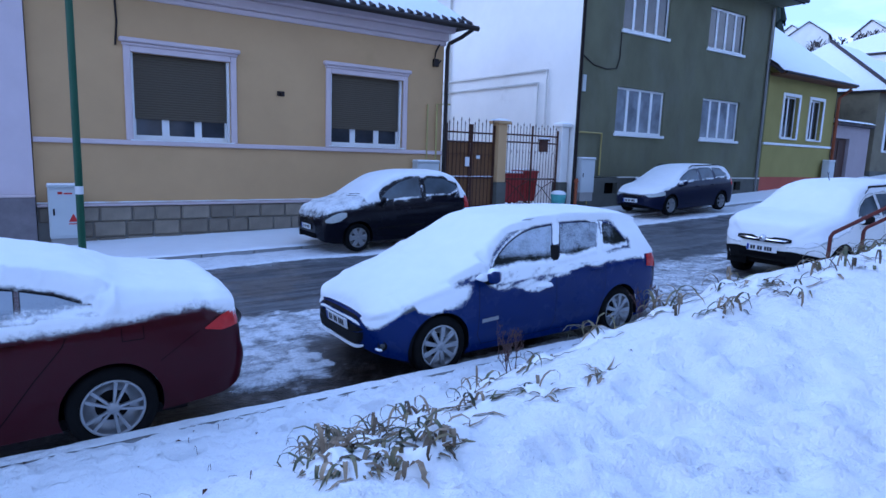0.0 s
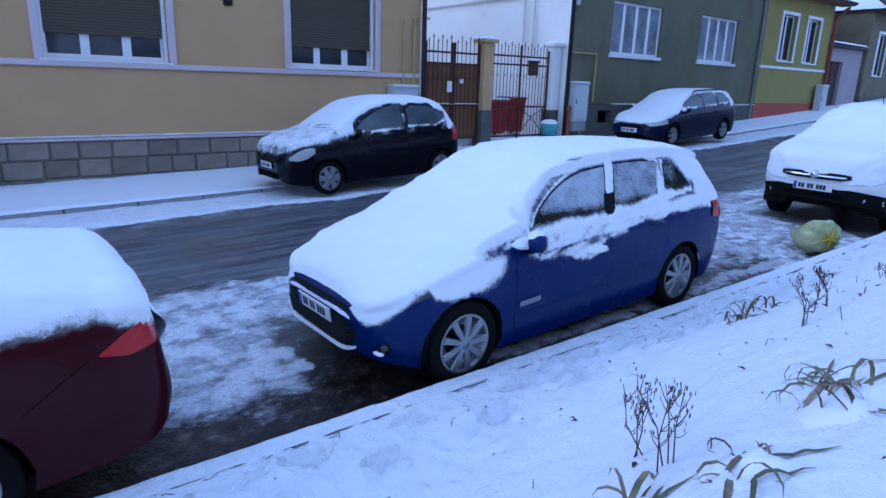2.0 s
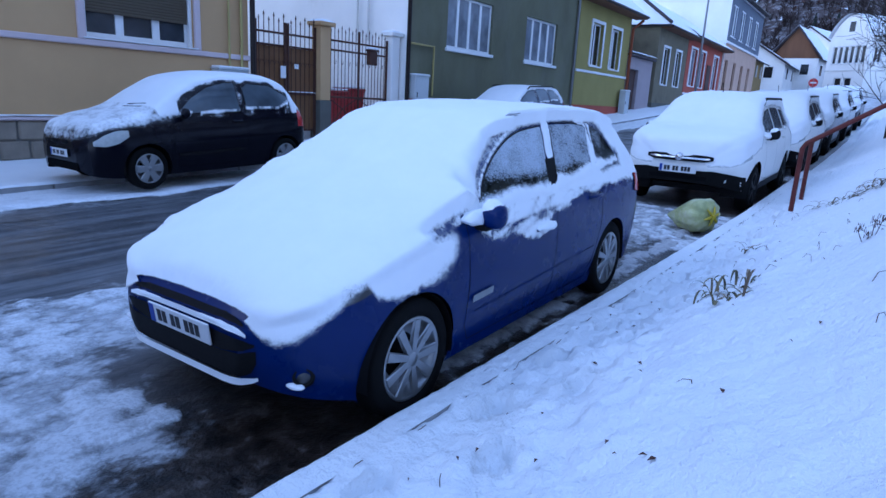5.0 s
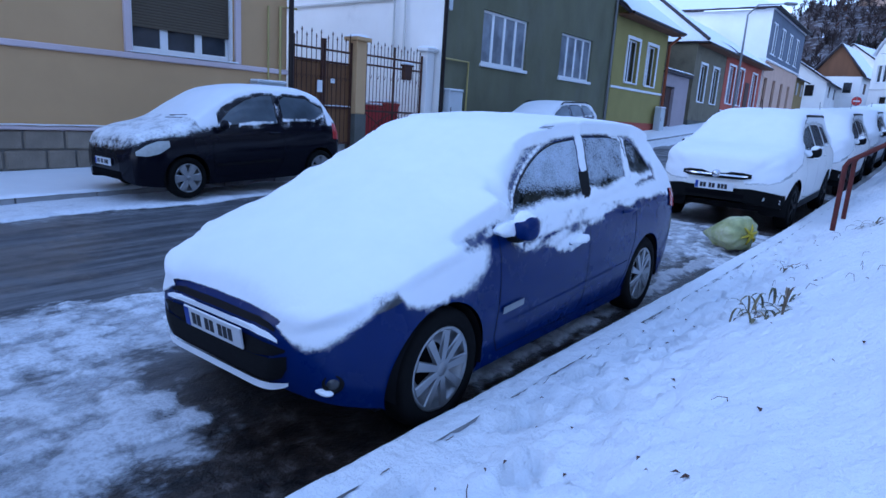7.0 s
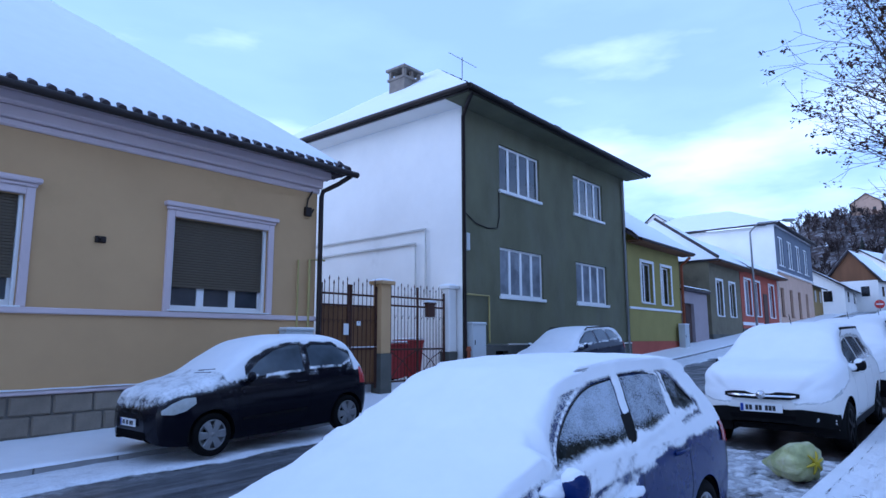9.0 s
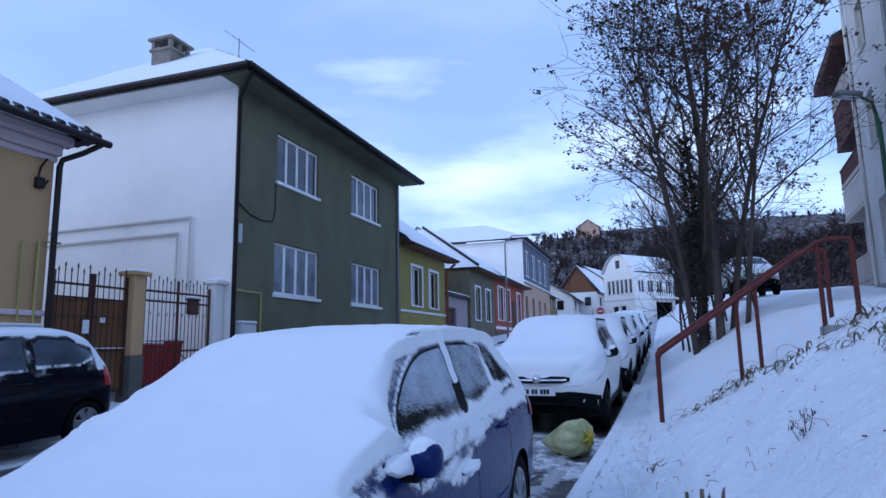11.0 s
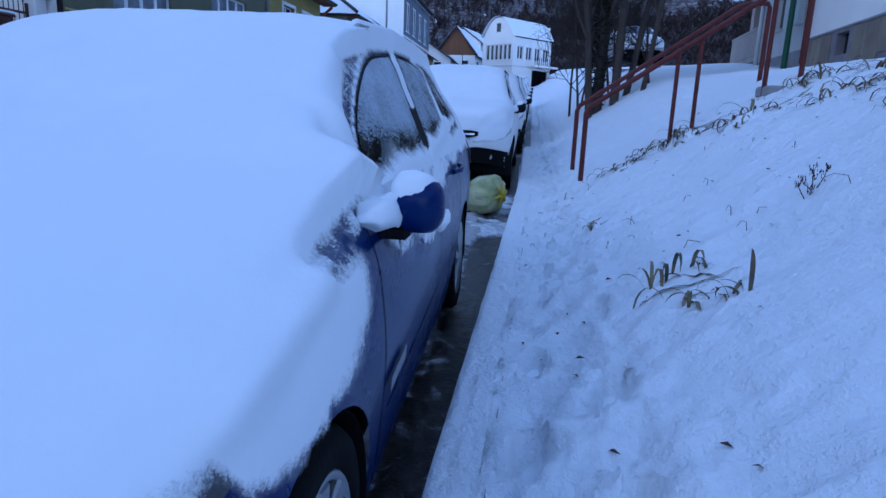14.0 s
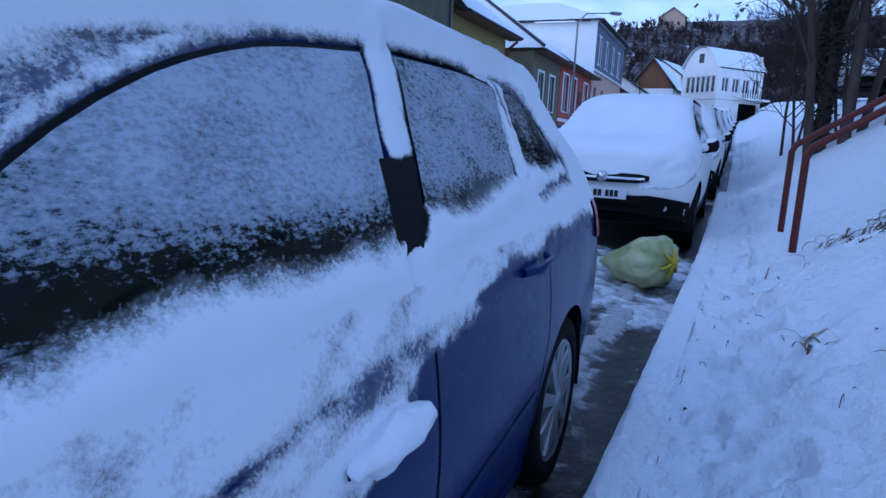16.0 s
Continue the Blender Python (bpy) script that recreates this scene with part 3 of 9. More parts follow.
def road_surface():
    """Wet winter asphalt: grey lanes with thin packed snow in streaks along the way of the wheels."""
    m, n, l, p = nodes_of("asphalt")
    fine, mid = noise_node(n, l, 90.0, 3.0), noise_node(n, l, 2.2, 8.0, 0.65)
    streak = noise_node(n, l, 1.0, 8.0, 0.7, (0.35, 5.0, 1.0))
    base = ramp(n, l, mid, [(0.3, (0.040, 0.041, 0.045)), (0.7, (0.078, 0.080, 0.086))])
    frost = ramp(n, l, streak, [(0.40, (0, 0, 0)), (0.78, (0.5, 0.5, 0.5))])
    base = mixed(n, l, frost, base, (0.42, 0.43, 0.45))
    # thin trodden snow, mostly beside the near kerb, worn away where cars stand
    tc, sep = n.new("ShaderNodeTexCoord"), n.new("ShaderNodeSeparateXYZ")
    l.new(tc.outputs["Object"], sep.inputs[0])
    x, y = sep.outputs[0], sep.outputs[1]
    d = calc(n, l, "SUBTRACT", y, calc(n, l, "MULTIPLY_ADD", x, -0.04, 4.9))

    def between(v, a, b):
        r = n.new("ShaderNodeMapRange")
        r.inputs[1].default_value, r.inputs[2].default_value = a, b
        l.new(v, r.inputs[0])
        return r.outputs[0]
    zone = calc(n, l, "ADD", calc(n, l, "SUBTRACT", 1.0, between(d, 2.7, 3.6)), between(y, 10.6, 11.5))
    for a, b in ((-3.4, 1.4), (2.75, 7.0), (10.7, 14.9)):
        stand = calc(n, l, "MULTIPLY", between(x, a - 0.4, a + 0.4), calc(n, l, "SUBTRACT", 1.0, between(x, b - 0.3, b + 0.4)))
        zone = calc(n, l, "SUBTRACT", zone, calc(n, l, "MULTIPLY", stand, calc(n, l, "SUBTRACT", 1.3, calc(n, l, "MULTIPLY", between(d, 1.5, 2.1), 1.2))))
    zone = calc(n, l, "SUBTRACT", zone, calc(n, l, "MULTIPLY", calc(n, l, "SUBTRACT", 1.0, between(d, 0.3, 0.75)), calc(n, l, "SUBTRACT", 1.0, between(x, 7.6, 9.2))))
    crumbs = calc(n, l, "ADD", calc(n, l, "MULTIPLY", noise_node(n, l, 2.4, 9.0, 0.72), 0.75), calc(n, l, "MULTIPLY", noise_node(n, l, 17.0, 6.0, 0.7, (0.7, 1.3, 1)), 0.35))
    cover = ramp(n, l, calc(n, l, "MULTIPLY_ADD", zone, 0.20, calc(n, l, "MULTIPLY", crumbs, 0.8)), [(0.54, (0, 0, 0)), (0.66, (0.85, 0.85, 0.85))])
    base = mixed(n, l, cover, base, (0.66, 0.68, 0.71))
    wet = ramp(n, l, noise_node(n, l, 0.9, 5.0, 0.6), [(0.45, (0, 0, 0)), (0.6, (1, 1, 1))])
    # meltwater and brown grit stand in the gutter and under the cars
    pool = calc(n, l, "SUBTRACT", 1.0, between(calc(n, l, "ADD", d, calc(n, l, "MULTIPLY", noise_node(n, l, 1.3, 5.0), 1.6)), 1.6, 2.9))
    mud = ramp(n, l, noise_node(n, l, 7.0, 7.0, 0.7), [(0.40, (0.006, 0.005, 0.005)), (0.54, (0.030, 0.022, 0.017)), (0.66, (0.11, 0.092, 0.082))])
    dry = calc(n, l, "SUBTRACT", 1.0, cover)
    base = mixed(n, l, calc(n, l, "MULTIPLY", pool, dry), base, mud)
    wet = calc(n, l, "MULTIPLY", wet, calc(n, l, "SUBTRACT", 1.0, pool))
    l.new(base, p.inputs["Base Color"])
    l.new(calc(n, l, "MAXIMUM", calc(n, l, "MULTIPLY_ADD", wet, 0.45, 0.28), calc(n, l, "MULTIPLY", cover, 0.8)), p.inputs["Roughness"])
    p.inputs["Specular IOR Level"].default_value = 0.28
    bump(n, l, p, calc(n, l, "ADD", calc(n, l, "ADD", fine, calc(n, l, "MULTIPLY", cover, 1.5)), calc(n, l, "MULTIPLY", pool, calc(n, l, "MULTIPLY", noise_node(n, l, 16.0, 6.0, 0.65), 6.0))), 0.4, 0.008)
    return m


MAT["asphalt"] = road_surface()
FAR_KERB = 12.25


def far_kerb_z(x):
    return road_z(x) + 0.10


xs = steps((-30, -2, 1.0), (-2, 22, 0.25), (22, 100, 1.5))
mb = Mesh()
mb.grid([[(x, kerb_y(x) + (FAR_KERB - kerb_y(x)) * j / 12, road_z(x) + 0.03 * math.sin(math.pi * j / 12)) for j in range(13)] for x in xs])
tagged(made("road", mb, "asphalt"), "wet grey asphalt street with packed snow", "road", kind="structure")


def snow_sheet(name, x0, x1, dx, edges, ny, thick, under, mat, label):
    """Loose snow lying on a surface: it shows only where it is thicker than nothing."""
    sheet = Mesh()
    rows, lies = [], []
    for x in steps((x0, x1, dx)):
        a, b = edges(x)
        ys = [a + (b - a) * j / ny for j in range(ny + 1)]
        deep = [thick(x, y) for y in ys]
        lies += deep
        rows.append([(x, y, under(x, y) + 0.003 + max(0.0, t)) for y, t in zip(ys, deep)])
    sheet.grid(rows)
    # it thins out into grains and ends where none lies
    sheet.f = [f for f in sheet.f if max(lies[i] for i in f) > -0.014]
    sheet.smooth = [True] * len(sheet.f)
    ob = made(name, sheet, mat)
    layer = ob.data.attributes.new("lies", "FLOAT", "POINT")
    layer.data.foreach_set("value", np.clip(np.array(lies) / 0.012, -3, 3).astype(np.float32))
    return tagged(ob, label, "snow", kind="stuff")


def road_top(x, y):
    t = (y - kerb_y(x)) / (FAR_KERB - kerb_y(x))
    return road_z(x) + 0.03 * math.sin(math.pi * min(1, max(0, t)))


def near_strip(x, y):
    """Trampled snow between and beyond the parked cars, melted to the asphalt under them."""
    d = y - kerb_y(x)
    s = 0.004 + 0.022 * fbm(x * 1.6, y * 1.6, 1.0) + 0.024 * fbm(x * 5, y * 7, 4.0, 5)
    s += 0.010 * smooth(1.2, 1.7, x) * (1 - smooth(2.5, 2.9, x)) * smooth(0.5, 0.9, d) * (1 - smooth(2.3, 2.9, d))
    s -= 0.10 * smooth(2.75, 3.35, d + 0.35 * fbm(x * 0.9, y * 0.9, 8.0))
    for a, b in ((-3.4, 1.35), (2.85, 6.95), (10.6, 14.9)):
        s -= 0.11 * smooth(a - 0.35, a + 0.15, x) * (1 - smooth(b - 0.25, b + 0.35, x)) * (1 - smooth(1.55, 2.1, d))
    s -= 0.07 * (1 - smooth(0.25, 0.45 + 0.5 * smooth(1.9, 2.5, x), d)) * (1 - smooth(6.9, 8.0, x))
    s -= 0.09 * smooth(2.0, 2.45, x) * (1 - smooth(2.6, 3.0, x)) * (1 - smooth(0.55, 0.95, d))
    s -= 0.05 * smooth(6.6, 7.0, x) * (1 - smooth(7.4, 8.0, x)) * (1 - smooth(0.5, 1.2, d))
    return min(s, 0.022)


snow_sheet("slush", -2.5, 16, 0.04, lambda x: (kerb_y(x) + 0.01, kerb_y(x) + 3.7), 95, near_strip, road_top, "slush", "trampled slushy snow along the parked cars")


def far_strip(x, y):
    return 0.045 - 0.10 * (1 - smooth(10.95, 11.25, y + 0.25 * fbm(x * 0.8, y, 3.0))) + 0.02 * fbm(x * 2, y * 3, 6.0)


# crumbled ridge of ice in the gutter
def gutter_ridge(x, y):
    d = y - kerb_y(x)
    mid = 0.36 + 0.10 * fbm(x * 1.3, 2.0, 5.0, 2)
    r = 0.034 * math.exp(-((d - mid) / 0.10) ** 2) * (1 + 0.6 * fbm(x * 2.2, 1.0, 9.0, 2)) + 0.022 * fbm(x * 11, y * 15, 2.0, 4) - 0.013
    return min(0.045, r - 0.05 * (1 - smooth(3.15, 3.5, x)))


rl = random.Random(3)
snow_sheet("ice_ridge", 3.0, 9.4, 0.025, lambda x: (kerb_y(x) + 0.01, kerb_y(x) + 0.85), 34, gutter_ridge, road_top, "wet_slush", "crumbled dirty ridge of ice in the gutter")

snow_sheet("slush", -8, 40, 0.08, lambda x: (10.7, FAR_KERB), 26, far_strip, road_top, "ploughed_snow", "ridge of ploughed snow along the far kerb")

# far pavement under snow
mb = Mesh()
ys = steps((FAR_KERB + 0.14, 15.4, 0.16))
mb.grid([[(x, y, far_kerb_z(x) + 0.03 + 0.012 * fbm(x * 1.4, y * 1.4, 2.0) + 0.10 * smooth(12.6, 15.4, y)) for y in ys] for x in steps((-30, -4, 1.5), (-4, 36, 0.2), (36, 95, 2.0))])
tagged(made("pavement", mb, "snow"), "pavement under a thin even sheet of snow", "pavement", kind="structure")

# kerbs: single stones, end to end
kerb_root = tagged(new("kerb"), "grey concrete kerb stones dusted with snow", "kerb", kind="structure")
stone = Mesh().box(0, 0.985, 0, 0.135, -0.25, 0, 0.012).data("kerb_stone")
far_root = tagged(new("kerb"), "low kerb along the far pavement", "kerb", kind="structure")
for i in range(34):
    x = -8 + i
    ang = math.degrees(math.atan2(kerb_y(x + 1) - kerb_y(x), 1))
    part("kerb_stone", stone, "kerb", kerb_root, at=pose(x, kerb_y(x) - 0.135, road_z(x) + 0.155 + 0.006 * noise3(x * 3, 1), 0, -math.degrees(math.atan2(road_z(x + 1) - road_z(x), 1)), ang))
for i in range(44):
    x = -8 + i
    part("kerb_stone", stone, "kerb", far_root, at=pose(x, FAR_KERB, far_kerb_z(x) + 0.02, 0, -math.degrees(math.atan2(road_z(x + 1) - road_z(x), 1)), 0))
cap = Mesh()
cap.grid([[(x, kerb_y(x) - 0.139 + 0.147 * j / 8 + 0.008 * noise3(x * 4, 3) * (j == 8), road_z(x) + 0.158 + (0.010 + 0.007 * fbm(x * 5, j * 0.5, 2) + 0.005 * fbm(x * 19, j * 1.5, 4)) * math.sin(math.pi * (j + 0.8) / 9.2) ** 0.15 - 0.012 * (j == 8)) for j in range(9)] for x in steps((-6, 16, 0.05))])
tagged(made("snow_on_kerb", cap, "bank_snow"), "thin snow lying on the kerb stones", "snow", kind="stuff")
capf = Mesh()
capf.grid([[(x, FAR_KERB - 0.02 + 0.2 * j / 6, far_kerb_z(x) + 0.02 + (0.03 + 0.02 * fbm(x * 3, j * 0.4, 5)) * math.sin(math.pi * (j + 0.8) / 7.5) - 0.012 * (j == 0)) for j in range(7)] for x in steps((-8, 36, 0.08))])
tagged(made("snow_on_kerb", capf, "snow"), "thin snow lying on the far kerb", "snow", kind="stuff")

# the snowy bank on the near side
mb = Mesh()
bx = steps((-14, -3, 0.5), (-3, 0, 0.06), (0, 9.2, 0.03), (9.2, 16, 0.12), (16, 95, 1.0))
bd = steps((0.135, 1.0, 0.028), (1.0, 2.9, 0.045), (2.9, 5.3, 0.05), (5.3, 6.5, 0.12), (6.5, 10, 0.35), (10, 34, 1.5))
mb.grid([[(x, kerb_y(x) - d, bank_z(x, kerb_y(x) - d) - (0.012 * smooth(0.0, 0.2, fbm(x * 2.3, 1.0, 7.0)) if d < 0.15 else 0.0)) for d in bd] for x in bx])
# earth and grit showing along the joint behind the kerb stones
grit = Mesh()
x = 1.0
while x < 9.5:
    run = rl.uniform(0.01, 0.07) if rl.random() < 0.85 else rl.uniform(0.1, 0.3)
    cuts = steps((x, x + run, run / 5))
    grit.grid([[(q, kerb_y(q) - 0.166 + 0.004 * noise3(q * 30, 2.0) + s * (0.001 + 0.0016 * abs(noise3(x * 7, 5.0))) * math.sin(math.pi * (0.08 + 0.84 * (q - x) / run)), bank_z(q, kerb_y(q) - 0.166) + 0.003 + 0.004 * (s == 0)) for s in (-1, 0, 1)] for q in cuts])
    x += run + rl.uniform(0.01, 0.5)
tagged(made("grit", grit, "dead_leaf"), "dark earth and grit in the kerb's joint", "grit", kind="stuff")
tagged(made("bank", mb, "bank_snow"), "sloping bank of fresh trodden snow beside the street", "snowbank", kind="structure")


# ---- buildings ----
def wall_cells(mesh, x0, x1, z0, z1, y0, y1, openings):
    """A wall along x with openings (x0, x1, z0, z1) that go through it."""
    cx = sorted({x0, x1, *[v for o in openings for v in o[:2]]})
    cz = sorted({z0, z1, *[v for o in openings for v in o[2:]]})
    nz = len(cz)
    full = {(i, k) for i in range(len(cx) - 1) for k in range(nz - 1) if not any(o[0] <= cx[i] and cx[i + 1] <= o[1] and o[2] <= cz[k] and cz[k + 1] <= o[3] for o in openings)}
    vs = [(x, y, z) for y in (y0, y1) for x in cx for z in cz]
    n = len(cx) * nz
    fs = []
    for i, k in full:
        a, b, c, d = i * nz + k, (i + 1) * nz + k, (i + 1) * nz + k + 1, i * nz + k + 1
        fs += [(a, b, c, d), (a + n, d + n, c + n, b + n)]
        for (di, dk), (p, q) in (((0, -1), (a, b)), ((1, 0), (b, c)), ((0, 1), (c, d)), ((-1, 0), (d, a))):
            if (i + di, k + dk) not in full:
                fs.append((q, p, p + n, q + n))
    used = sorted({v for f in fs for v in f})
    back = {v: j for j, v in enumerate(used)}
    return mesh.add([vs[v] for v in used], [tuple(back[v] for v in f) for f in fs])


def casement(house, x0, x1, z0, z1, y, leaves, frame_mat="white_frame", glass="curtain_glass", sill=0.05, bar=0.055, depth=0.12, transom=None, at=None):
    """A window set back in its opening: frame, leaves, panes and sill."""
    w = (x1 - x0) / leaves
    rows = [(z0 + bar, z1 - bar)] if not transom else [(z0 + bar, transom - 0.03), (transom + 0.03, z1 - bar)]
    holes = [(x0 + i * w + bar * (1.0 if i == 0 else 0.8), x0 + (i + 1) * w - bar * (1.0 if i == leaves - 1 else 0.8), a, b) for i in range(leaves) for a, b in rows]
    f = wall_cells(Mesh(), x0, x1, z0, z1, y + depth, y + depth + 0.06, holes)
    win = part("window", f, frame_mat, house, at=at)
    for i in range(leaves):
        part("pane", Mesh().box(x0 + i * w + bar * 0.7, x0 + (i + 1) * w - bar * 0.7, y + depth + 0.025, y + depth + 0.033, z0 + bar * 0.9, z1 - bar * 0.9), glass, win)
    if sill:
        part("sill", Mesh().box(x0 - 0.06, x1 + 0.06, y - 0.07, y + depth - 0.002, z0 - sill, z0 - 0.002, 0.012), frame_mat, win)
    # a black sheet stands for the darkness of the unlit room
    part("room_behind", Mesh().box(x0 - 0.05, x1 + 0.05, y + depth + 0.32, y + depth + 0.36, z0 - 0.05, z1 + 0.05), "seam_and_dark", win)
    return win


def roof_slope(house, a, b, c, d, thick=0.12, mat="roof_tile", name="roof"):
    """A roof plane by its four corners, with the snow on it as a sheet of its own."""
    a, b, c, d = (Vector(p) for p in (a, b, c, d))
    n = (b - a).cross(d - a).normalized()
    if n.z < 0:
        n = -n
    part(name, Mesh().prism([a, b, c, d], -n * thick), mat, house)
    s, rows = Mesh(), []
    m = max(6, int((b - a).length / 0.35))
    k = max(6, int((d - a).length / 0.35))
    for i in range(m + 1):
        u = i / m
        lo, hi = a.lerp(b, u), d.lerp(c, u)
        row = []
        for j in range(k + 1):
            v = j / k
            p = lo.lerp(hi, v)
            e = min(1, 5 * min(v * (d - a).length, 0.25 + (1 - v)) / 0.8 + 0.25)
            row.append(p + n * (0.01 + 0.06 * e + 0.025 * fbm(p.x * 1.5, p.y * 1.5, p.z)) + (lo - hi).normalized() * (0.03 * fbm(p.x * 3, 1, 2) if j == 0 else 0))
        rows.append(row)
    s.grid(rows)
    part("roof_snow", s, "snow", house)


def tiles_edge(house, a, b, out, mat="roof_tile", pitch=0.26):
    """The row of tile ends along an eave."""
    a, b = Vector(a), Vector(b)
    n = int((b - a).length / pitch)
    m = Mesh()
    for i in range(n):
        p = a.lerp(b, (i + 0.5) / n)
        m.tube([p + Vector(out) * 0.06, p - Vector(out) * 0.3 + Vector((0, 0, 0.16))], 0.075, 8)
    part("eave_tiles", m, mat, house)


def gutter(house, a, b, r=0.07, mat="dark_metal"):
    part("gutter", Mesh().tube([a, b], r, 10), mat, house)


def pipe(house, pts, r, mat="dark_metal", name="downpipe"):
    return part(name, Mesh().tube(pts, r, 8), mat, house)


# -- yellow one-storey house --
YF = 14.4
yh = thing("house", "yellow plastered one-storey house with pink trim and rolled-down shutters", "house")
W1, W2 = (2.24, 4.22, 2.22, 3.95), (6.62, 8.66, 2.24, 3.96)
part("wall", wall_cells(Mesh(), 0.50, 9.93, 0.92, 5.10, YF, YF + 0.4, [W1, W2]), "yellow_plaster", yh)
part("side_wall", Mesh().box(9.53, 9.93, YF + 0.4, YF + 9, 0.3, 5.1), "yellow_plaster", yh)
part("side_wall", Mesh().box(0.50, 0.9, YF + 0.4, YF + 9, 0.3, 5.1), "yellow_plaster", yh)
part("socle", Mesh().box(0.50, 9.96, YF - 0.01, YF + 0.4, -0.3, 0.86), "mortar", yh)
part("socle_moulding", Mesh().box(0.50, 9.98, YF - 0.09, YF + 0.1, 0.86, 0.92, 0.015), "pink_trim", yh)
led = Mesh()
led.grid([[(x, YF - 0.10 + 0.10 * j / 4, 0.922 + 0.03 * math.sin(math.pi * (j + 0.6) / 5) + 0.01 * noise3(x * 3, j)) for j in range(5)] for x in steps((0.5, 9.98, 0.1))])
part("snow_ledge", led, "snow", yh)
part("string_course", Mesh().box(0.50, 9.95, YF - 0.06, YF + 0.02, 2.10, 2.20, 0.015), "pink_trim", yh)
for y, z0, z1, x1 in ((0.06, 4.98, 5.10, 9.97), (0.14, 5.10, 5.30, 10.0), (0.30, 5.30, 5.475, 10.1)):
    part("cornice", Mesh().box(0.50, x1, YF - y, YF + 0.1, z0, z1, 0.025), "pink_trim", yh)
for o in (W1, W2):
    x0, x1, z0, z1 = o
    s = Mesh().box(x0 - 0.13, x0, YF - 0.05, YF + 0.02, 2.2, z1 + 0.12, 0.012).box(x1, x1 + 0.13, YF - 0.05, YF + 0.02, 2.2, z1 + 0.12, 0.012)
    s.box(x0, x1, YF - 0.05, YF + 0.02, z1, z1 + 0.12, 0.012)
    s.box(x0 - 0.20, x1 + 0.20, YF - 0.13, YF + 0.02, z1 + 0.18, z1 + 0.27, 0.02).box(x0 - 0.15, x1 + 0.15, YF - 0.08, YF + 0.02, z1 + 0.12, z1 + 0.18, 0.015)
    part("window_surround", s, "pink_trim", yh)
    win = casement(yh, x0, x1, z0, z1, YF, 3, glass="window_glass", sill=0.03, bar=0.09, depth=0.16)
    zb = z0 + 0.42
    slat = Mesh().box(x0 + 0.06, x1 - 0.06, 0.0, 0.022, 0.0, 0.047, 0.009).data("slat")
    curtain = part("roller_shutter", Mesh().box(x0 + 0.07, x1 - 0.07, YF + 0.118, YF + 0.13, zb + 0.01, z1), "shutter", win, "dark brown roller shutter three quarters down")
    for i in range(int((z1 - zb) / 0.05)):
        part("slat", slat, "shutter", curtain, at=pose(0, YF + 0.098, zb + i * 0.05))
    for xr in (x0, x1 - 0.055):
        part("shutter_rail", Mesh().box(xr, xr + 0.055, YF + 0.05, YF + 0.14, z0, z1, 0.006), "white_frame", win)
# socle stones, laid in two courses
rng = random.Random(3)
blocks = [Mesh().box(0, w, 0, 0.06, 0, 0.30, 0.03).data("stone") for w in (0.42, 0.5, 0.58)]
for row in range(3):
    x = 0.52 - 0.2 * row
    while x < 9.7:
        k = rng.randrange(3)
        w = (0.42, 0.5, 0.58)[k]
        x0 = max(x, 0.5)
        z = 0.55 - row * 0.315
        if x >= 0.5 and x + w < 9.96 and z + 0.3 > road_z(x) + 0.18:
            part("stone", blocks[k], "socle_stone", yh, at=pose(x, YF - 0.055, z, 0, 0, 0))
        x += w + 0.022
roof_slope(yh, (0.1, YF - 0.62, 5.50), (10.42, YF - 0.62, 5.50), (5.6, YF + 4.6, 9.5), (0.1, YF + 4.6, 9.5))
roof_slope(yh, (10.42, YF - 0.62, 5.50), (10.42, YF + 9.6, 5.50), (5.6, YF + 4.7, 9.5), (5.6, YF + 4.6, 9.5))
tiles_edge(yh, (0.2, YF - 0.62, 5.50), (10.4, YF - 0.62, 5.50), (0, -1, 0))
tiles_edge(yh, (10.42, YF - 0.6, 5.50), (10.42, YF + 8, 5.50), (1, 0, 0))
gutter(yh, (0.1, YF - 0.70, 5.42), (10.52, YF - 0.70, 5.42))
part("soffit", Mesh().box(0.1, 10.38, YF - 0.6, YF + 0.1, 5.48, 5.52).box(9.9, 10.38, YF - 0.6, YF + 9, 5.48, 5.52), "pink_trim", yh)
pipe(yh, [(10.35, YF - 0.68, 5.38), (10.2, YF - 0.4, 5.2), (10.02, YF - 0.10, 5.05), (9.98, YF - 0.09, 4.9), (9.98, YF - 0.09, 0.5)], 0.055)
part("chimney", Mesh().box(3.4, 3.95, YF + 4.0, YF + 4.6, 8.6, 10.5, 0.02).box(3.33, 4.02, YF + 3.93, YF + 4.67, 10.5, 10.62, 0.02), "brick_red", yh)
pipe(yh, [(9.42, YF - 0.06, 3.42), (9.42, YF - 0.06, 1.3)], 0.022, "gas_pipe", "gas_pipe")
pipe(yh, [(9.72, YF - 0.06, 1.3), (9.72, YF - 0.06, 3.45), (10.15, YF - 0.05, 3.47)], 0.028, "gas_pipe", "gas_pipe")
part("vent", Mesh().box(5.28, 5.45, YF - 0.05, YF + 0.02, 3.32, 3.43, 0.01).tube([(5.36, YF, 3.38), (5.36, YF - 0.12, 3.38)], 0.03, 8), "dark_metal", yh)
part("cable", Mesh().tube([(9.75, YF - 0.05, 5.0), (9.62, YF - 0.07, 4.8), (9.58, YF - 0.07, 4.55), (9.70, YF - 0.06, 4.45), (9.8, YF - 0.05, 4.6)], 0.02, 6).box(9.56, 9.72, YF - 0.1, YF, 4.42, 4.62, 0.01), "dark_metal", yh)
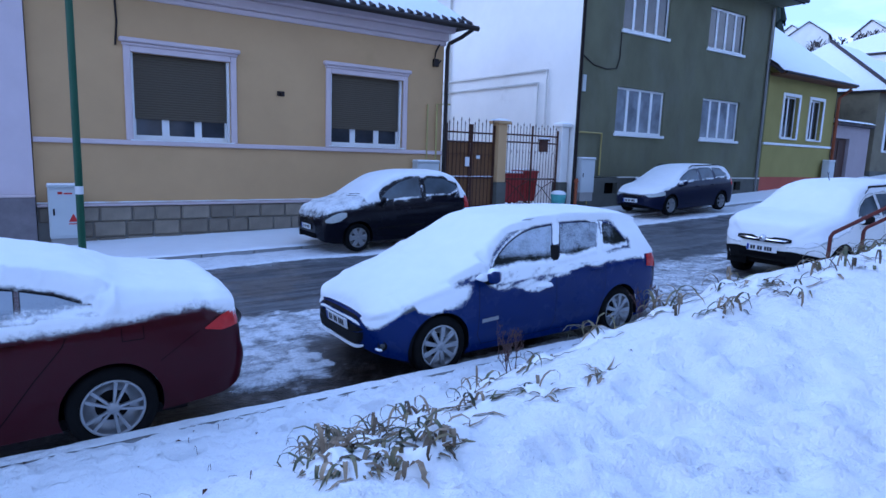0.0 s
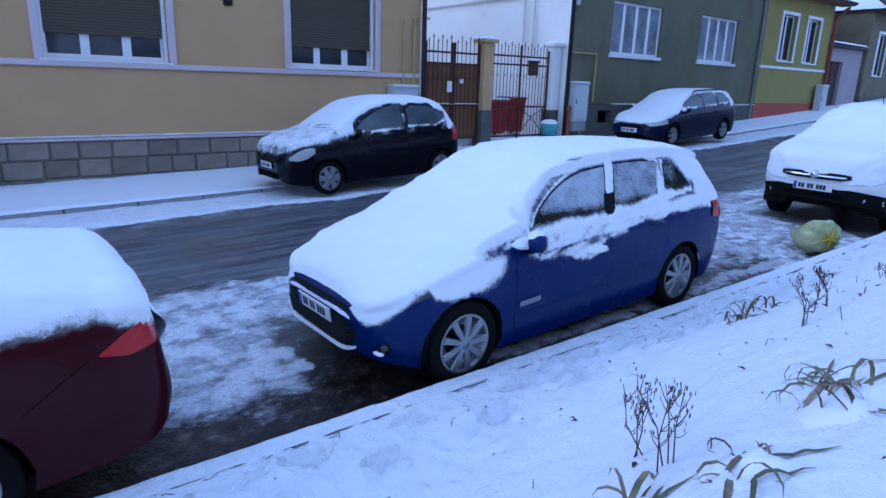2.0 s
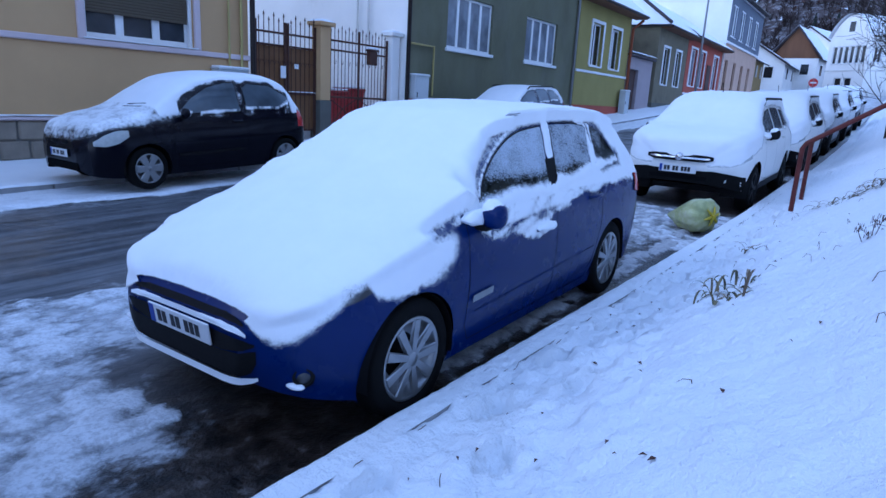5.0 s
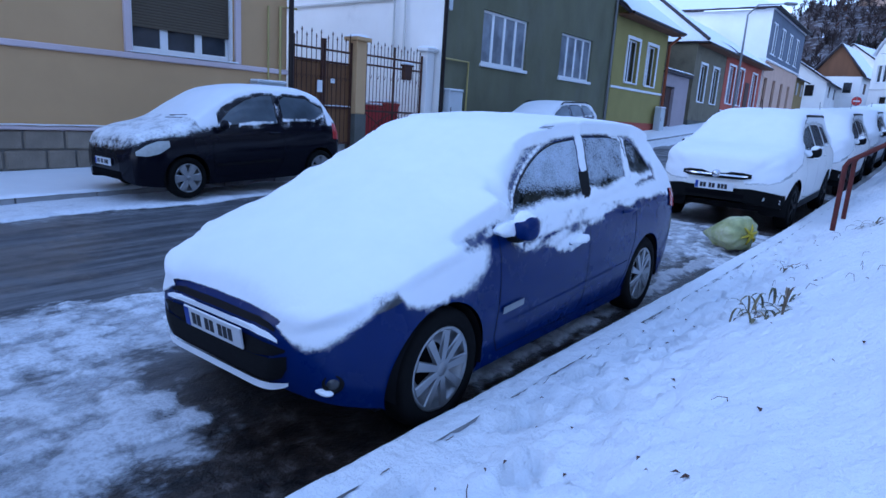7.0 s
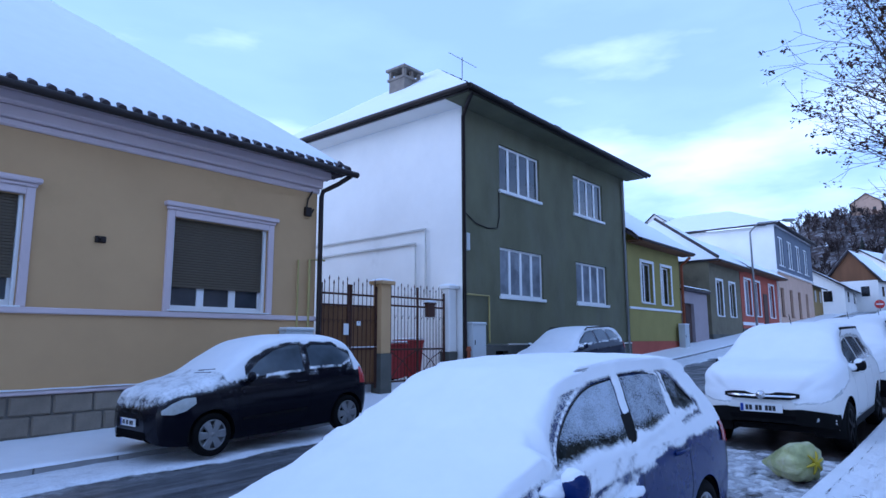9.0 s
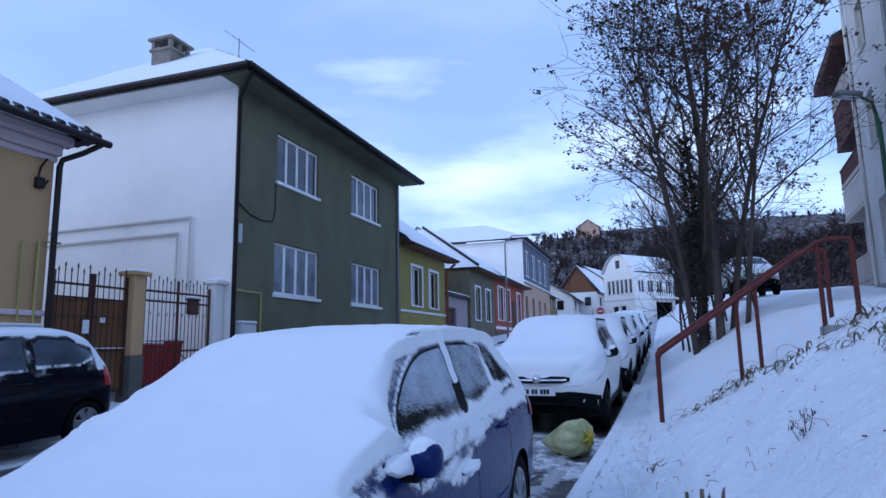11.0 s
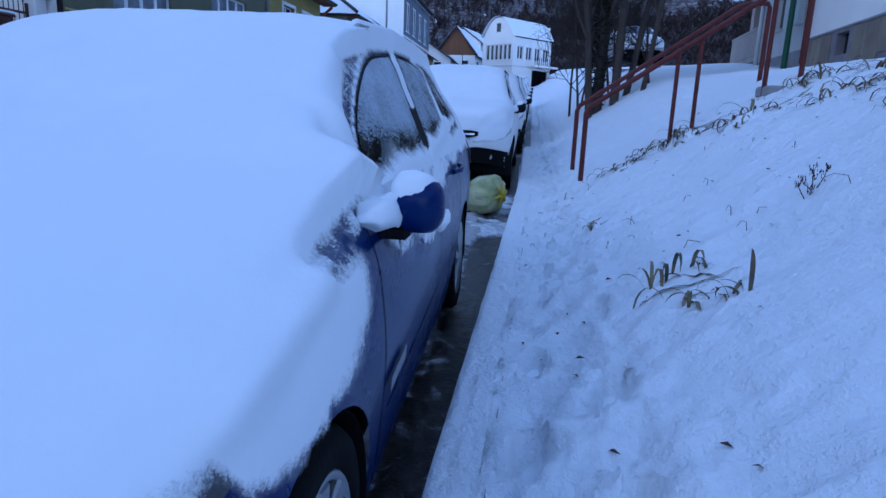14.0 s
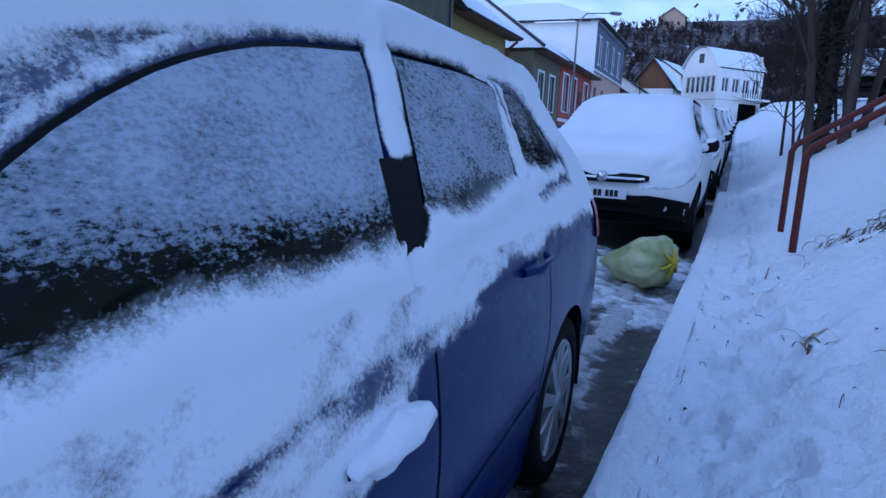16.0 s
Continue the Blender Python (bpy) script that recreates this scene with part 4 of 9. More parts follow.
part("cable", Mesh().tube([(2.0, YF - 0.02, 5.0), (2.02, YF - 0.02, 4.5), (1.98, YF - 0.02, 4.05)], 0.02, 6), "dark_metal", yh)
part("meter_box", Mesh().box(9.05, 9.75, YF - 0.3, YF, 1.25, 1.45, 0.02), "cabinet_grey", yh)

# -- lilac neighbour at the street's near end --
lh = thing("house", "lilac plastered house with a dark granite plinth", "house")
part("wall", Mesh().box(-14, 0.48, YF - 0.1, YF + 8, 1.08, 7.0), "lilac_plaster", lh)
part("plinth", Mesh().box(-14, 0.482, YF - 0.16, YF + 8, -0.4, 1.06, 0.01), "granite", lh)
part("plinth_cap", Mesh().box(-14, 0.49, YF - 0.18, YF, 1.06, 1.1, 0.01), "pink_trim", lh)
roof_slope(lh, (-14.3, YF - 0.6, 7.0), (0.6, YF - 0.6, 7.0), (0.6, YF + 4, 10), (-14.3, YF + 4, 10))

# -- green two-storey house --
GF = 14.03
gh = thing("house", "two-storey house with dark green rough plaster front and white side wall", "house")
GW = [(16.66, 19.20, 3.00, 4.50), (21.50, 24.02, 3.00, 4.50), (16.70, 19.10, 6.30, 7.77), (21.48, 23.90, 6.30, 7.77)]
part("front_wall", wall_cells(Mesh(), 14.86, 26.02, 1.55, 8.45, GF, GF + 0.45, GW), "green_plaster", gh)
part("socle", wall_cells(Mesh(), 14.84, 26.02, 0.3, 1.52, GF - 0.05, GF + 0.45, [(16.3, 16.95, 0.98, 1.35), (24.1, 24.6, 1.05, 1.4)]), "socle_dark", gh)
part("socle_ledge", Mesh().box(16.95, 26.02, GF - 0.07, GF, 1.515, 1.56, 0.01), "pipe_white", gh)
part("vent", Mesh().box(16.3, 16.95, GF + 0.15, GF + 0.2, 0.98, 1.35), "seam_and_dark", gh)
part("vent", Mesh().box(24.1, 24.6, GF + 0.15, GF + 0.2, 1.05, 1.4), "seam_and_dark", gh)
part("side_wall", Mesh().box(14.82, 15.2, GF + 0.02, GF + 9.5, 0.3, 8.44), "white_plaster", gh)
part("back_wall", Mesh().box(15.2, 26.0, GF + 9.1, GF + 9.5, 0.3, 8.44), "white_plaster", gh)
part("side_wall", Mesh().box(25.6, 26.0, GF + 0.45, GF + 9.1, 0.3, 8.44), "white_plaster", gh)
for i, o in enumerate(GW):
    win = casement(gh, *o, GF, 4, glass="curtain_glass" if i < 2 else "window_glass", sill=0.10, bar=0.07, depth=0.08)
    x0, x1, z0, z1 = o
    w = (x1 - x0) / 4
    for k in range(4):
        c = Mesh()
        c.grid([[(x0 + k * w + 0.06 + (w - 0.12) * (i2 / 14) * (0.8 if i > 1 else 1), GF + 0.17 + 0.03 * math.sin(i2 * 2.1 + k), z) for z in (z0 + 0.03, z1 - 0.05)] for i2 in range(15)])
        part("curtain", c, "white_frame", win)
ridge = 12.55
roof_slope(gh, (14.05, GF - 0.85, 8.62), (26.35, GF - 0.85, 8.62), (21.4, GF + 4.8, ridge), (19.4, GF + 4.8, ridge))
roof_slope(gh, (14.05, GF + 10.2, 8.62), (14.05, GF - 0.85, 8.62), (19.4, GF + 4.8, ridge), (19.4, GF + 4.9, ridge))
roof_slope(gh, (26.35, GF - 0.85, 8.62), (26.35, GF + 10.2, 8.62), (21.4, GF + 4.9, ridge), (21.4, GF + 4.8, ridge))
part("soffit", Mesh().box(14.1, 26.3, GF - 0.8, GF - 0.002, 8.44, 8.52), "green_plaster", gh)
part("soffit", Mesh().box(14.1, 14.815, GF, GF + 10, 8.44, 8.52), "white_plaster", gh)
part("eave_board", Mesh().box(14.0, 26.4, GF - 0.92, GF - 0.84, 8.44, 8.64, 0.01).box(13.98, 14.06, GF - 0.92, GF + 10, 8.44, 8.64, 0.01), "dark_metal", gh)
gutter(gh, (13.95, GF - 0.98, 8.55), (26.45, GF - 0.98, 8.55), 0.08)
gutter(gh, (13.92, GF - 0.95, 8.55), (13.92, GF + 10, 8.55), 0.08)
pipe(gh, [(14.2, GF - 0.9, 8.5), (14.6, GF - 0.35, 8.3), (14.78, GF - 0.09, 8.1), (14.78, GF - 0.09, 0.6)], 0.06)
pipe(gh, [(25.7, GF - 0.07, 8.3), (25.7, GF - 0.07, 1.0)], 0.05, "grey_pole")
CX, CY, CZ = 17.0, GF + 4.4, 11.45
ch = part("chimney", Mesh().box(CX, CX + 0.9, CY, CY + 0.8, 10.2, CZ, 0.02).box(CX - 0.06, CX + 0.96, CY - 0.06, CY + 0.86, CZ - 0.1, CZ, 0.02).box(CX - 0.1, CX + 1.0, CY - 0.1, CY + 0.9, CZ + 0.28, CZ + 0.38, 0.02), "chimney_grey", gh)
for px in (CX, CX + 0.39, CX + 0.78):
    for py in (CY, CY + 0.68):
        part("flue_post", Mesh().box(px, px + 0.12, py, py + 0.12, CZ, CZ + 0.28), "chimney_grey", ch)
for x in (17.9, 21.2):
    part("roof_hatch", Mesh().box(x, x + 0.5, GF + 0.5, GF + 1.0, 9.35, 9.75, 0.02), "dark_metal", gh)
part("antenna", Mesh().tube([(18.7, GF + 3, 10.5), (18.7, GF + 3, 12.3)], 0.02, 6).tube([(17.9, GF + 3, 12.2), (19.6, GF + 3, 12.2)], 0.012, 5), "grey_pole", gh)
pipe(gh, [(14.75, GF + 6.9, 8.3), (14.75, GF + 6.9, 1.0)], 0.045, "pipe_white", "wall_pipe")
for z, y1 in ((4.95, 1.35), (4.55, 1.75)):
    pipe(gh, [(14.76, GF + 9.0, z - 0.05), (14.76, GF + y1, z), (14.76, GF + y1, 3.0)], 0.035, "pipe_white", "wall_pipe")
pipe(gh, [(14.9, GF - 0.08, 2.95), (15.95, GF - 0.08, 2.95), (15.95, GF - 0.08, 1.6)], 0.03, "gas_pipe", "gas_pipe")
part("cable", Mesh().tube([(14.9, GF - 0.03, 5.3), (15.4, GF - 0.03, 5.05), (16.0, GF - 0.03, 4.98), (16.5, GF - 0.03, 5.05), (16.62, GF - 0.03, 5.4), (16.62, GF - 0.03, 6.2)], 0.018, 6), "dark_metal", gh)
part("junction_box", Mesh().box(14.9, 15.05, GF - 0.1, GF, 4.2, 4.7, 0.01), "cabinet_grey", gh)
# -- row of low houses beyond --
def low_house(label, x0, x1, z0, z1, y, wall, windows, ridge_z, ridge_dy=4.0, glass="pane_dark", frame_mat="white_frame", base=None, over=0.6, leaves=2, hip=0.0):
    h = thing("house", label, "house", group="row of houses across the street")
    zb = z0 + 0.5
    part("wall", wall_cells(Mesh(), x0, x1, zb, z1, y, y + 0.4, windows), wall, h)
    part("plinth", Mesh().box(x0, x1, y - 0.03, y + 0.4, z0 - 0.6, zb - 0.003), base or "socle_dark", h)
    part("side_wall", Mesh().box(x0, x0 + 0.4, y + 0.4, y + 8, z0 - 0.6, z1), wall, h)
    part("side_wall", Mesh().box(x1 - 0.4, x1, y + 0.4, y + 8, z0 - 0.6, z1), wall, h)
    for o in windows:
        casement(h, *o, y, leaves, frame_mat, glass, 0.06, 0.06, 0.14)
        s = Mesh().box(o[0] - 0.13, o[0], y - 0.04, y + 0.02, o[2], o[3] + 0.13, 0.01).box(o[1], o[1] + 0.13, y - 0.04, y + 0.02, o[2], o[3] + 0.13, 0.01).box(o[0], o[1], y - 0.04, y + 0.02, o[3], o[3] + 0.13, 0.01)
        part("window_surround", s, frame_mat, h)
    roof_slope(h, (x0 - 0.2, y - over, z1 + 0.05), (x1 + over * 0.8, y - over, z1 + 0.05), (x1 + over * 0.8, y + ridge_dy, ridge_z), (x0 - 0.2 + hip, y + ridge_dy, ridge_z))
    roof_slope(h, (x0 - 0.2, y + 2 * ridge_dy + over, z1 + 0.05), (x1 + over * 0.8, y + 2 * ridge_dy + over, z1 + 0.05), (x1 + over * 0.8, y + ridge_dy, ridge_z), (x0 - 0.2 + hip, y + ridge_dy, ridge_z))
    if hip:
        roof_slope(h, (x0 - 0.2, y + 2 * ridge_dy + over, z1 + 0.05), (x0 - 0.2, y - over, z1 + 0.05), (x0 - 0.2 + hip, y + ridge_dy - 0.02, ridge_z), (x0 - 0.2 + hip, y + ridge_dy + 0.02, ridge_z))
        part("ridge", Mesh().tube([(x0 - 0.2, y - over, z1 + 0.16), (x0 - 0.2 + hip, y + ridge_dy, ridge_z + 0.12)], 0.10, 6), "roof_tile", h)
    for x in ((x1 - 0.01,) if hip else (x0 + 0.01, x1 - 0.01)):
        part("gable", Mesh().prism([(x, y, z1), (x, y + 2 * ridge_dy, z1), (x, y + ridge_dy, ridge_z - 0.1)], (0.3 if x < x1 - 1 else -0.3, 0, 0)), wall, h)
    part("eave_board", Mesh().box(x0, x1 + over * 0.8, y - over - 0.03, y - 0.01, z1 - 0.10, z1 + 0.0, 0.02), "timber", h)
    gutter(h, (x0, y - over - 0.05, z1), (x1 + over * 0.8, y - over - 0.05, z1), 0.06)
    return h


h2 = low_house("lime yellow low house with white-edged windows under a snowy roof", 26.06, 32.2, 1.10, 5.85, GF, "lime_plaster", [(27.45, 28.72, 3.28, 5.04), (29.78, 30.98, 3.28, 5.04)], 9.3, base="red_plaster")
part("string_course", Mesh().box(26.06, 32.2, GF - 0.05, GF + 0.02, 2.95, 3.05, 0.01), "white_frame", h2)
pipe(h2, [(32.45, GF - 0.5, 5.7), (32.25, GF - 0.1, 5.3), (32.25, GF - 0.1, 1.3)], 0.07, "rust_pipe")
part("chimney", Mesh().box(31.6, 32.5, GF + 3.6, GF + 4.3, 8.6, 10.3, 0.02).box(31.5, 32.6, GF + 3.5, GF + 4.4, 10.3, 10.42, 0.02), "brick_red", h2)
# yard wall with a dark door
yw = thing("yard_wall", "mauve yard wall with a dark wooden door and snowy coping", "wall")
part("wall", wall_cells(Mesh(), 32.6, 36.6, 1.0, 4.1, GF + 0.1, GF + 0.4, [(32.7, 34.4, 1.0, 3.5)]), "mauve_plaster", yw)
part("door", Mesh().box(32.72, 34.38, GF + 0.25, GF + 0.3, 1.05, 3.48, 0.01).box(33.5, 33.6, GF + 0.22, GF + 0.25, 1.1, 3.4, 0.01), "door_dark", yw)
part("coping", Mesh().box(32.5, 36.7, GF - 0.1, GF + 0.6, 4.1, 4.22, 0.03), "roof_tile", yw)
s = Mesh()
s.grid([[(x, GF - 0.12 + 0.72 * j / 6, 4.24 + 0.16 * math.sin(math.pi * (j + 0.5) / 7) + 0.02 * noise3(x * 2, j)) for j in range(7)] for x in steps((32.5, 36.7, 0.2))])
part("snow_cap", s, "snow", yw)
part("back_gable", Mesh().box(32.9, 36.9, GF + 2.2, GF + 2.6, 1.0, 5.6), "ochre_plaster", yw)
low_house("low olive-grey house with narrow windows under a snowy hipped roof", 36.9, 43.0, 1.45, 6.0, GF, "olive_plaster", [(38.1, 39.2, 3.0, 5.0), (40.6, 41.7, 3.0, 5.0)], 9.2, hip=3.2)
h4 = low_house("low red and white house with tall windows", 43.1, 53.0, 1.85, 6.1, GF, "red_plaster", [(44.0, 45.5, 3.2, 5.5), (46.3, 47.8, 3.2, 5.5), (50.4, 51.8, 3.2, 5.5)], 8.9, glass="curtain_glass")
part("door", Mesh().box(48.6, 49.7, GF - 0.04, GF, 2.3, 4.8, 0.01), "door_dark", h4)
part("wall_band", Mesh().box(43.1, 48.2, GF - 0.03, GF, 2.55, 2.75), "white_frame", h4)
# two-storey house: peach below, slate-grey above
h5 = thing("house", "two-storey house, peach below and slate grey above, and white gable", "house", group="row of houses across the street")
lowers = [(54.2 + 3.2 * i, 55.3 + 3.2 * i, 3.4, 5.6) for i in range(4)]
uppers = [(54.1 + 3.2 * i, 55.9 + 3.2 * i, 7.3, 9.6) for i in range(4)]
part("lower_wall", wall_cells(Mesh(), 53.1, 67.4, 1.8, 6.75, GF, GF + 0.4, lowers), "peach_plaster", h5)
part("upper_wall", wall_cells(Mesh(), 53.1, 67.4, 6.9, 10.3, GF - 0.1, GF + 0.4, uppers), "slate_cladding", h5)
part("band", Mesh().box(53.0, 67.5, GF - 0.16, GF + 0.4, 6.75, 6.9, 0.01).box(53.0, 67.5, GF - 0.16, GF + 0.4, 10.3, 10.45, 0.01), "white_frame", h5)
part("side_wall", Mesh().box(53.085, 53.5, GF + 0.41, GF + 12, 1.8, 10.3), "white_plaster", h5)
part("corner_strip", Mesh().box(53.06, 53.095, GF - 0.11, GF + 0.45, 1.8, 10.3), "white_plaster", h5)
part("side_wall", Mesh().box(67.0, 67.4, GF + 0.4, GF + 12, 1.8, 10.3), "white_plaster", h5)
for o in lowers:
    casement(h5, *o, GF, 1, "timber", "pane_dark", 0.05, 0.07, 0.15)
for o in uppers:
    casement(h5, *o, GF - 0.1, 2, "white_frame", "curtain_glass", 0.05, 0.1, 0.05)
roof_slope(h5, (52.6, GF - 0.5, 10.4), (67.7, GF - 0.5, 10.4), (64.0, GF + 4.0, 12.4), (56.5, GF + 4.0, 12.4))
roof_slope(h5, (52.6, GF + 12.3, 10.4), (52.6, GF - 0.5, 10.4), (56.5, GF + 4.0, 12.4), (56.5, GF + 8.0, 12.4))
roof_slope(h5, (52.6, GF + 12.3, 10.4), (67.7, GF + 12.3, 10.4), (64.0, GF + 8.0, 12.4), (56.5, GF + 8.0, 12.4))
gutter(h5, (52.8, GF - 0.55, 10.4), (67.7, GF - 0.55, 10.4), 0.08)


# ---- parked cars ----
def pchip(xs, ys, x):
    """A smooth curve through stations that does not overshoot."""
    xs, ys, x = (np.asarray(a, float) for a in (xs, ys, x))
    h, d = np.diff(xs), np.diff(ys) / np.diff(xs)
    m = np.zeros_like(ys)
    for i in range(1, len(xs) - 1):
        if d[i - 1] * d[i] > 0:
            w1, w2 = 2 * h[i] + h[i - 1], h[i] + 2 * h[i - 1]
            m[i] = (w1 + w2) / (w1 / d[i - 1] + w2 / d[i])
    m[0], m[-1] = d[0], d[-1]
    k = np.clip(np.searchsorted(xs, x) - 1, 0, len(xs) - 2)
    t = np.clip((x - xs[k]) / h[k], 0, 1)
    return (1 + 2 * t) * (1 - t) ** 2 * ys[k] + t * (1 - t) ** 2 * h[k] * m[k] + t * t * (3 - 2 * t) * ys[k + 1] + t * t * (t - 1) * h[k] * m[k + 1]


class Shape:
    """A car body as sections along its length. Columns: x, sill, belt, top, widest half, belt half, roof half, roof edge."""

    def __init__(self, rows, n=56):
        self.rows, self.n = np.array(rows, float), n
        self.length, self.start = self.rows[-1, 0], self.rows[0, 0]
        self.cache = {}

    def section(self, x):
        key = round(float(x), 4)
        if key not in self.cache:
            zs, zb, zt, wm, wb, wr, zr = (float(pchip(self.rows[:, 0], self.rows[:, c], x)) for c in range(1, 8))
            pts = np.array([(wm - 0.05, zs), (wm - 0.012, zs + 0.3 * (zb - zs)), (wm, zs + 0.56 * (zb - zs)), (wm - 0.25 * (wm - wb), zs + 0.82 * (zb - zs)), (wb, zb), (wb + 0.52 * (wr - wb), zb + 0.60 * (zr - zb)), (wr, zr), (wr * 0.78, zr + 0.62 * (zt - zr)), (wr * 0.4, zr + 0.93 * (zt - zr)), (0, zt)])
            s = np.concatenate([[0], np.cumsum(np.hypot(*np.diff(pts, axis=0).T))])
            u = np.linspace(0, s[-1], self.n)
            self.cache[key] = np.stack([pchip(s, pts[:, 0], u), pchip(s, pts[:, 1], u)], 1)
        return self.cache[key]

    def side_y(self, x, z):
        p = self.section(min(max(x, self.start), self.length))
        return float(np.interp(z, p[:, 1], p[:, 0]))

    def top_z(self, x, y):
        p = self.section(min(max(x, self.start), self.length))[::-1]
        return float(np.interp(abs(y), p[:, 0], p[:, 1]))


def arch_body(shape, wheels, step=0.04):
    """The painted shell, with round wheel openings."""
    xs = np.linspace(shape.start, shape.length, int(shape.length / step) + 1)
    n = shape.n
    cols = 2 * n - 1
    vs, inside = [], []
    for x in xs:
        p = shape.section(x)
        for k in range(cols):
            j = k if k < n else cols - 1 - k
            y, z = p[j]
            y = -y if k < n - 1 else y
            hole = False
            for xw, zw, r in wheels:
                d = math.hypot(x - xw, z - zw)
                if d < r and abs(y) > 0.42:
                    hole = True
            vs.append([float(x), float(y), float(z)])
            inside.append(hole)
    fs = []
    for i in range(len(xs) - 1):
        for k in range(cols - 1):
            f = (i * cols + k, i * cols + k + 1, (i + 1) * cols + k + 1, (i + 1) * cols + k)
            if not all(inside[a] for a in f):
                fs.append(f)
    for i, v in enumerate(vs):
        if inside[i]:
            for xw, zw, r in wheels:
                d = math.hypot(v[0] - xw, v[2] - zw)
                if 1e-6 < d < r:
                    nx, nz = xw + (v[0] - xw) * r / d, zw + (v[2] - zw) * r / d
                    sgn = -1 if v[1] < 0 else 1
                    v[:] = [nx, sgn * shape.side_y(nx, nz), nz]
    m = Mesh()
    m.add(vs, fs, True)
    for i in (0, len(xs) - 1):
        m.add([vs[i * cols + k] for k in range(cols)], [tuple(range(cols))])
    return m


def side_patch(shape, lower, upper, off, side=-1, nx=None, nz=10, z0=0.0):
    """A sheet that follows the flank between two lines of (x, z); its ends may lean."""
    lx, lz = zip(*lower)
    ux, uz = zip(*upper)
    nx = nx or max(6, int((max(lx[-1], ux[-1]) - min(lx[0], ux[0])) / 0.03))
    rows = []
    for i in range(nx + 1):
        a, b = lx[0] + (lx[-1] - lx[0]) * i / nx, ux[0] + (ux[-1] - ux[0]) * i / nx
        p, q = float(np.interp(a, lx, lz)), float(np.interp(b, ux, uz))
        rows.append([(x, side * (shape.side_y(x, z) + off), z) for x, z in ((a + (b - a) * j / nz, p + (q - p) * j / nz) for j in range(nz + 1))])
    return Mesh().grid(rows if side < 0 else rows[::-1])


def grown(line, d):
    """A boundary moved by d in height, a little longer at both ends."""
    return [(x + (-abs(d) if i == 0 else abs(d) if i == len(line) - 1 else 0), z + d) for i, (x, z) in enumerate(line)]


def wheel(car, x, y, r, side, style, width=0.19):
    """Tyre, rim with its spokes, and the dark well behind."""
    m = pose(x, y, r, -90 * side, 0, 0)
    w = width / 2
    rr = r * 0.685
    tyre = Mesh().lathe([(rr, -w), (r * 0.9, -w), (r * 0.985, -w * 0.75), (r, -w * 0.35), (r, w * 0.35), (r * 0.985, w * 0.75), (r * 0.93, w * 0.98), (rr * 1.06, w), (rr, w * 0.86)], 36, m)
    hub = part("wheel", tyre, "rubber", car)
    rim = Mesh().lathe([(rr * 0.55, w * 0.1), (rr * 0.86, w * 0.1), (rr * 0.9, w * 0.55), (rr, w * 0.8), (rr * 1.03, w * 0.9), (rr * 1.0, w * 0.98), (rr * 0.93, w * 0.9)], 36, m)
    count, sw, pair, mat = style
    for i in range(count):
        for s in ((-1, 1) if pair else (0,)):
            a = math.radians(i * 360 / count + s * pair)
            t = m @ pose(0, 0, 0, 0, 0, math.degrees(a))
            h, e = sw * rr, w
            rim.add([t @ Vector(p) for p in ((rr * 0.12, -h * 0.8, e * 0.72), (rr * 0.12, h * 0.8, e * 0.72), (rr * 0.93, h * 1.25, e * 0.9), (rr * 0.93, -h * 1.25, e * 0.9), (rr * 0.12, -h * 0.7, e * 1.0), (rr * 0.12, h * 0.7, e * 1.0), (rr * 0.93, h * 1.0, e * 0.98), (rr * 0.93, -h * 1.0, e * 0.98))], [(4, 5, 6, 7), (0, 3, 2, 1), (0, 1, 5, 4), (1, 2, 6, 5), (2, 3, 7, 6), (3, 0, 4, 7)])
    part("rim", rim, mat, hub)
    part("hub_cap", Mesh().lathe([(0.001, w * 1.04), (rr * 0.16, w * 1.02), (rr * 0.22, w * 0.9), (rr * 0.22, w * 0.6)], 20, m), mat, hub)
    part("brake_disc", Mesh().lathe([(0.001, w * 0.05), (rr * 0.88, w * 0.05), (rr * 0.9, -w * 0.1)], 24, m), "black_plastic", hub)
    return hub


def well(car, x, r_arch, y_out, side, sill):
    rows = []
    for k in range(25):
        a = math.pi * (-0.06 + 1.12 * k / 24)
        c, s = math.cos(a) * r_arch, math.sin(a) * r_arch
        rows.append([(x + c, side * y_out, 0.30 + s), (x + c, side * (y_out - 0.36), 0.30 + s)])
    g = Mesh().grid(rows)
    g.add([r[1] for r in rows], [tuple(range(25))])
    part("wheel_well", g, "black_plastic", car)


def plate(car, m, w=0.52, h=0.11):
    """A number plate whose signs are plain bars; local x across, z up, y into the car."""
    p = part("number_plate", Mesh().box(-w / 2, w / 2, -0.008, 0.004, -h / 2, h / 2, 0.004, m), "plate_white", car)
    part("plate_strip", Mesh().box(-w / 2 + 0.006, -w / 2 + 0.045, -0.0095, -0.0075, -h / 2 + 0.006, h / 2 - 0.006, 0, m), "plate_blue", p)
    x = -w / 2 + 0.07
    for i, bw in enumerate((0.045, 0.045, 0.03, 0.045, 0.045, 0.03, 0.045, 0.045, 0.045)):
        bw *= w / 0.52
        if i not in (2, 5):
            part("plate_bar", Mesh().box(x, x + bw - 0.008, -0.0095, -0.0075, -h / 2 + 0.022, h / 2 - 0.022, 0, m), "plate_ink", p)
        x += bw
    return p


